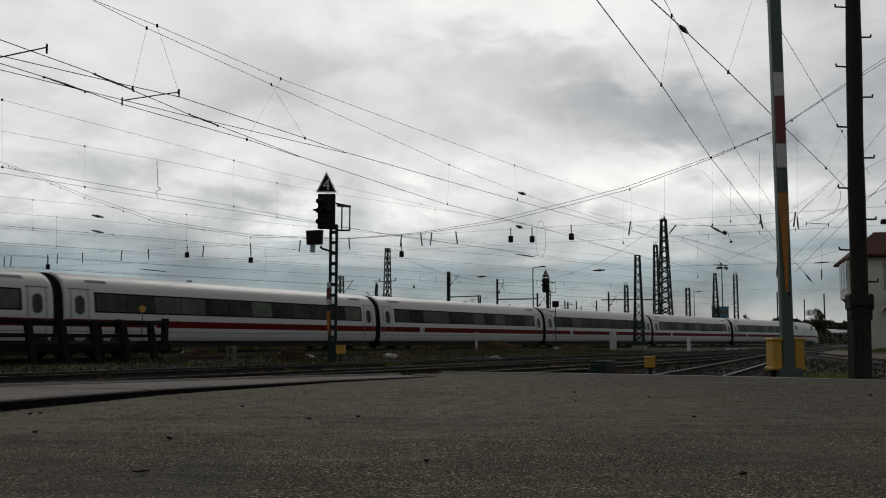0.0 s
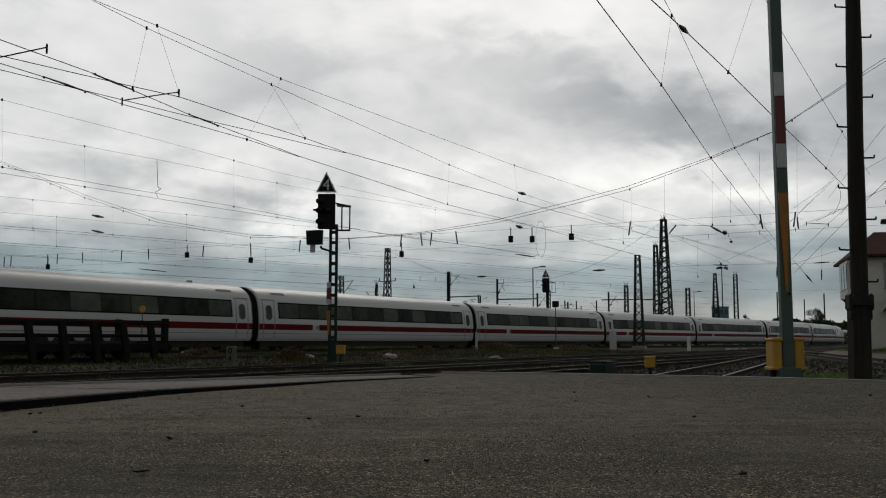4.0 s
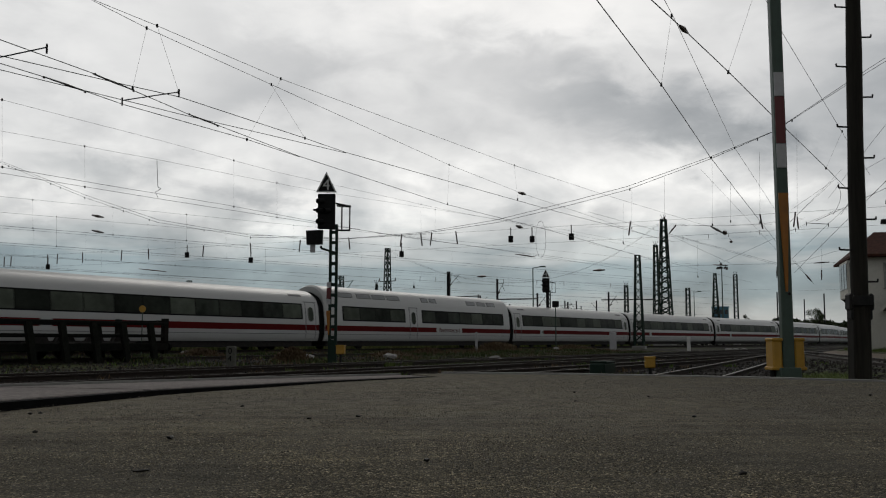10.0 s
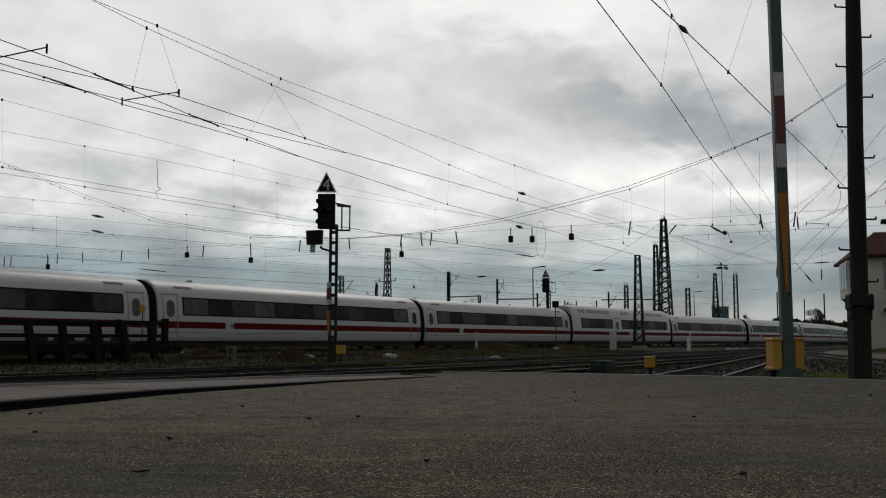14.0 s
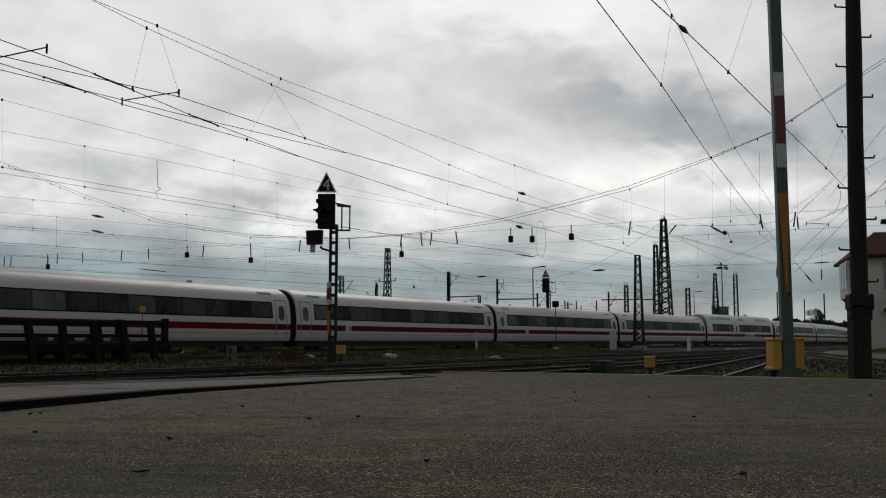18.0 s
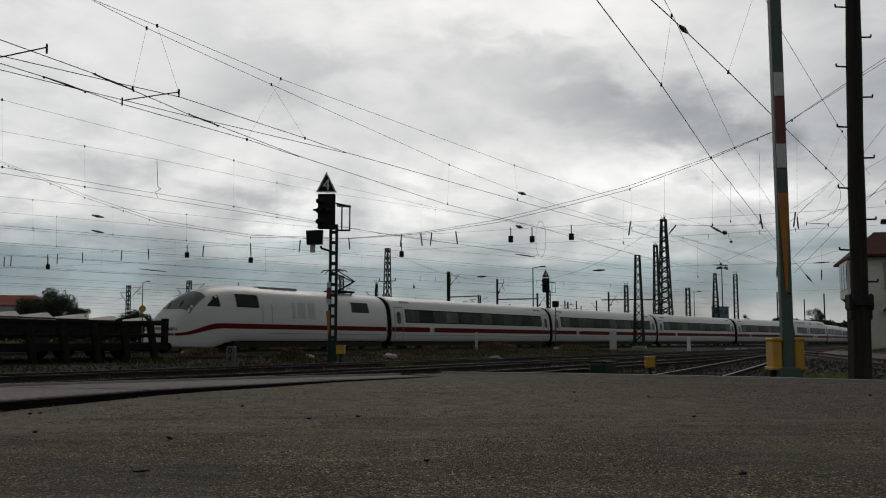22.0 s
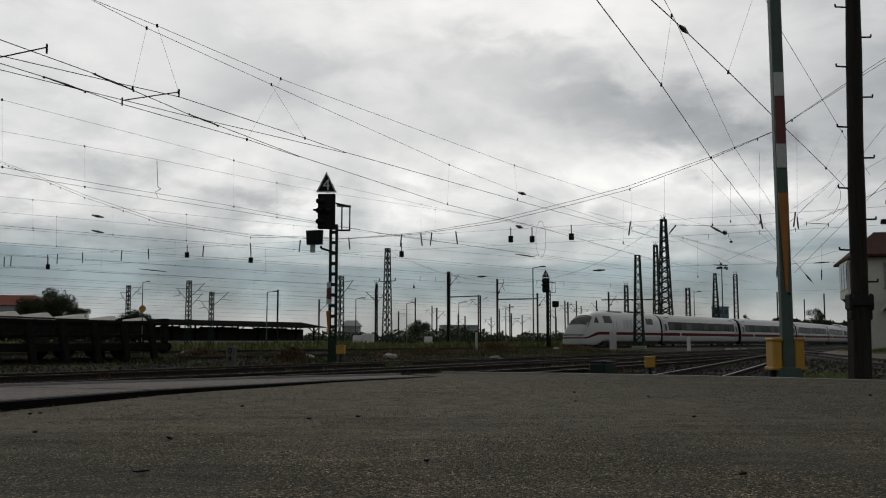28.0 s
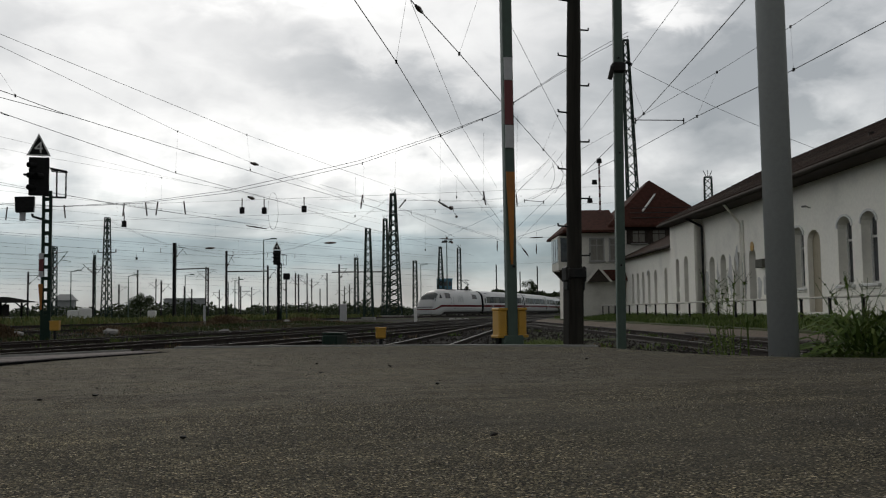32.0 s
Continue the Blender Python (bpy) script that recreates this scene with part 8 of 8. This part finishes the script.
def verge():
    """A low hump of sandy soil that carries the poles."""
    bm = bmesh.new()
    n, rings = 22, []
    for r, z in ((0.0, 0.06), (0.45, 0.05), (0.8, -0.02), (1.0, -0.5)):
        rings.append([bm.verts.new((4.5 + r * (1.25 * math.cos(6.2832 * k / n)) * (1 + 0.12 * math.sin(k * 2.3)), 11.0 + r * (1.9 * math.sin(6.2832 * k / n)) * (1 + 0.1 * math.cos(k * 1.7)), z - 0.03 + 0.02 * math.sin(k * 3.1))) for k in range(n)])
    for a, b in zip(rings, rings[1:]):
        for k in range(n):
            bm.faces.new((a[k], a[(k + 1) % n], b[(k + 1) % n], b[k]))
    bmesh.ops.remove_doubles(bm, verts=bm.verts, dist=0.001)
    bmesh.ops.recalc_face_normals(bm, faces=bm.faces)
    tagged(part("verge", bm, SANDY), "low hump of sandy soil at the feet of the poles", "verge", kind="structure")


verge()
verge_grass()


def tree(xy, top, spread, seed, label, crown_low=0.25):
    x, y = xy[:2]
    g = ground_at(x, y)
    rng = random.Random(seed)
    t = thing("tree", label, "tree", pose(x, y, g), "trees behind the yard")
    h = top - g
    trunk = bm_new()
    rod(trunk, (0, 0, 0), (0.1, 0, h * 0.55), 0.03 * h, 0.015 * h, 8)
    tips = []
    for k in range(9):
        a = k * 2.4 + rng.random()
        p0 = Vector((0.05, 0, h * rng.uniform(0.25, 0.5)))
        p1 = Vector((math.cos(a) * spread * rng.uniform(0.4, 0.8), math.sin(a) * spread * rng.uniform(0.4, 0.8), h * rng.uniform(0.5, 0.9)))
        rod(trunk, p0, p1, 0.012 * h, 0.004 * h, 6)
        tips.append(p1)
    part("trunk", trunk, WOOD_POLE, t)
    c = Tuft()
    for p in tips + [Vector((0, 0, h * 0.85)), Vector((0, 0, h * 0.6))]:
        rr = spread * rng.uniform(0.3, 0.5)
        for _ in range(900):
            d = Vector((rng.gauss(0, 1), rng.gauss(0, 1), rng.gauss(0, 0.8)))
            d = d.normalized() * rr * rng.random() ** 0.4
            q = p + d
            if q.z < h * crown_low * 0.6:
                continue
            c.leaf(q, spread * 0.034 * rng.uniform(0.6, 1.4), rng)
    c.build("crown", LEAF, t)


tree((-74.08, 175), 10.9, 4.6, 1, "dark leafy tree behind the yard")
tree((-75.93, 172), 8.73, 3.4, 2, "dark leafy tree behind the yard", 0.1)
tree((-71.31, 176), 7.96, 2.8, 3, "small dark tree behind the yard", 0.1)
tree((-68.67, 180), 7.47, 1.9, 4, "small round dark tree behind the yard", 0.1)
tree((-61.17, 185), 6.54, 3.2, 5, "low dark bush behind the wagons", 0.0)
tree((96.36, 240), 9.8, 2.4, 6, "narrow dark tree beside the far hall", 0.1)
tree((-6.13, 230), 5.92, 3.0, 7, "dark bush beyond the yard", 0.0)
tree((74.66, 230), 7.73, 1.1, 8, "small dark tree beyond the main line", 0.0)


def far_woods():
    """Dense scrub along the far side of the yard, with a ragged top."""
    rng = random.Random(77)
    t = Tuft()
    for k in range(42000):
        px = rng.uniform(-26, 36)
        d = rng.uniform(205, 300)
        x, y = d * math.tan(radians(px)), d
        n = 0.5 + 0.5 * noise.noise((px * 0.35, 1.3, 0)) + 0.35 * noise.noise((px * 1.6, 4.3, 0))
        top = (1.3 + 3.6 * max(0.0, n)) * (1 if px < 12 else 0.8)
        t.leaf((x, y, ground_height(x, y) + top * rng.random() ** 1.25), rng.uniform(0.22, 0.5), rng)
    # the closed hedge behind
    k = len(t.v)
    m = 260
    for i in range(m + 1):
        px = -27 + 64 * i / m
        x, y = 300 * math.tan(radians(px)), 300
        h = 2.6 + 1.6 * noise.noise((px * 0.35, 1.3, 0)) + 0.9 * noise.noise((px * 1.6, 4.3, 0)) + rng.uniform(-0.5, 0.5)
        for dy, f in ((0, 0.0), (0.6, 0.7), (2.2, 1.0), (5.0, 0.0)):
            t.v.append((x, y + dy, ground_height(x, y) - 0.3 + f * h))
    for i in range(m):
        for j in range(3):
            a = k + i * 4 + j
            t.f.append((a, a + 4, a + 5, a + 1))
    tagged(t.build("far_woods", LEAF), "dark line of bushes and trees beyond the yard", "trees", kind="stuff")


far_woods()


def far_thicket():
    """A dark bank of scrub that rises beyond the curve of the main line."""
    rng = random.Random(83)
    t = Tuft()
    for _ in range(9000):
        px = rng.uniform(19.5, 25.5)
        d = rng.uniform(285, 310)
        x, y = d * math.tan(radians(px)), d
        top = 7.6 - 0.32 * (px - 19.5) + 0.8 * noise.noise((px * 2.2, 7.1, 0))
        t.leaf((x, y, ground_height(x, y) + top * rng.random() ** 0.8), rng.uniform(0.4, 0.9), rng)
    tagged(t.build("far_thicket", LEAF), "dark bank of scrub beyond the curve of the line", "bushes", kind="stuff")


far_thicket()
tree((105.0, 260), 10.2, 1.7, 9, "narrow dark tree standing out of the scrub", 0.0)


# ---- litter and stones on the asphalt ----
def litter():
    rng = random.Random(9)
    spots = ((-0.85, 2.94, 0.2), (-0.7, 2.19, 0.2), (-1.38, 4.91, 0.2), (-0.99, 3.83, 0.2), (-0.93, 4.36, 0.2), (-0.52, 3.67, 0.2), (-0.34, 3.78, 0.2), (-1.35, 3.12, 0.2), (-1.72, 3.92, 0.2), (-1.69, 3.95, 0.2), (0.78, 5.57, 0.2), (0.67, 4.73, 0.2), (1, 3.75, 0.2), (1.12, 5.11, 0.2), (2.4, 5.27, 0.2), (-0.04, 2.39, 0.2), (0.68, 2.15, 0.2))
    for i, (x, y, z) in enumerate(spots):
        leafy = i in (1, 2, 3, 11)
        bm = bmesh.new()
        bmesh.ops.create_icosphere(bm, subdivisions=1, radius=0.009 if i not in (0, 1) else 0.013)
        for v in bm.verts:
            v.co *= rng.uniform(0.7, 1.3)
            v.co.x *= 1.9 if leafy else 1.2
            v.co.z *= 0.35 if leafy else 0.6
        ob = part("dry_leaf" if leafy else "pebble", bm, UNDER if i % 3 else STEEL_DARK)
        ob.matrix_basis = pose(x, y, ROAD_TOP + 0.003, 0, 0, rng.uniform(0, 180))
        tagged(ob, "dark shrivelled leaf on the asphalt" if leafy else "small dark pebble lying on the asphalt", "leaf" if leafy else "pebble", "litter on the road")


def rubble():
    rng = random.Random(15)
    spots = ((28.17, 92), (28.84, 92), (30.26, 94), (-2.61, 46), (-6.19, 42), (-12.08, 44), (2.48, 45), (9.48, 78))
    for x, y in spots:
        bm = bmesh.new()
        bmesh.ops.create_icosphere(bm, subdivisions=2, radius=0.22 + 0.1 * rng.random())
        for v in bm.verts:
            v.co *= 1 + 0.5 * noise.noise(v.co * 6 + Vector((x, y, 0)))
            v.co.z *= 0.6
            v.co.x *= 1.4
        ob = part("rubble_stone", bm, CONCRETE)
        ob.matrix_basis = pose(x, y, ground_height(x, y) + 0.08, 0, 0, rng.uniform(0, 180))
        tagged(ob, "pale lump of rubble beside the tracks", "stone", "rubble beside the tracks")


litter()
rubble()


# ---- what moves ----
# seconds, and where the rearmost coupling stands along the main line
COUPLING = [(0.0, -185.35), (3.0, -155.24), (6.0, -125.38), (9.0, -95.86), (13.0, -57.11), (16.0, -28.55), (19.0, -0.43), (23.0, 36.4), (25.5, 59.05), (28.0, 81.46), (30.0, 99.24), (32.0, 116.91)]


def coupling_at(t):
    ts, ss = zip(*COUPLING)
    c = np.polyfit(ts, ss, 4)
    return float(np.polyval(c, t))


def car_pose(s, length, turned):
    """A car on its bogies, its x along the line."""
    a, b = on_line(s + 3.7), on_line(s + length - 3.7)
    d = (b - a).normalized()
    if turned:
        p = b + d * 3.7
        return Matrix.Translation(p) @ pose(0, 0, 0, 0, 0, math.degrees(math.atan2(-d.y, -d.x)))
    p = a - d * 3.7
    return Matrix.Translation(p) @ pose(0, 0, 0, 0, 0, math.degrees(math.atan2(d.y, d.x)))


def motions():
    for car, back, length, turned in TRAIN:
        walk(car, [(t, car_pose(coupling_at(t) + back, length, turned)) for t in range(0, 33)])


motions()
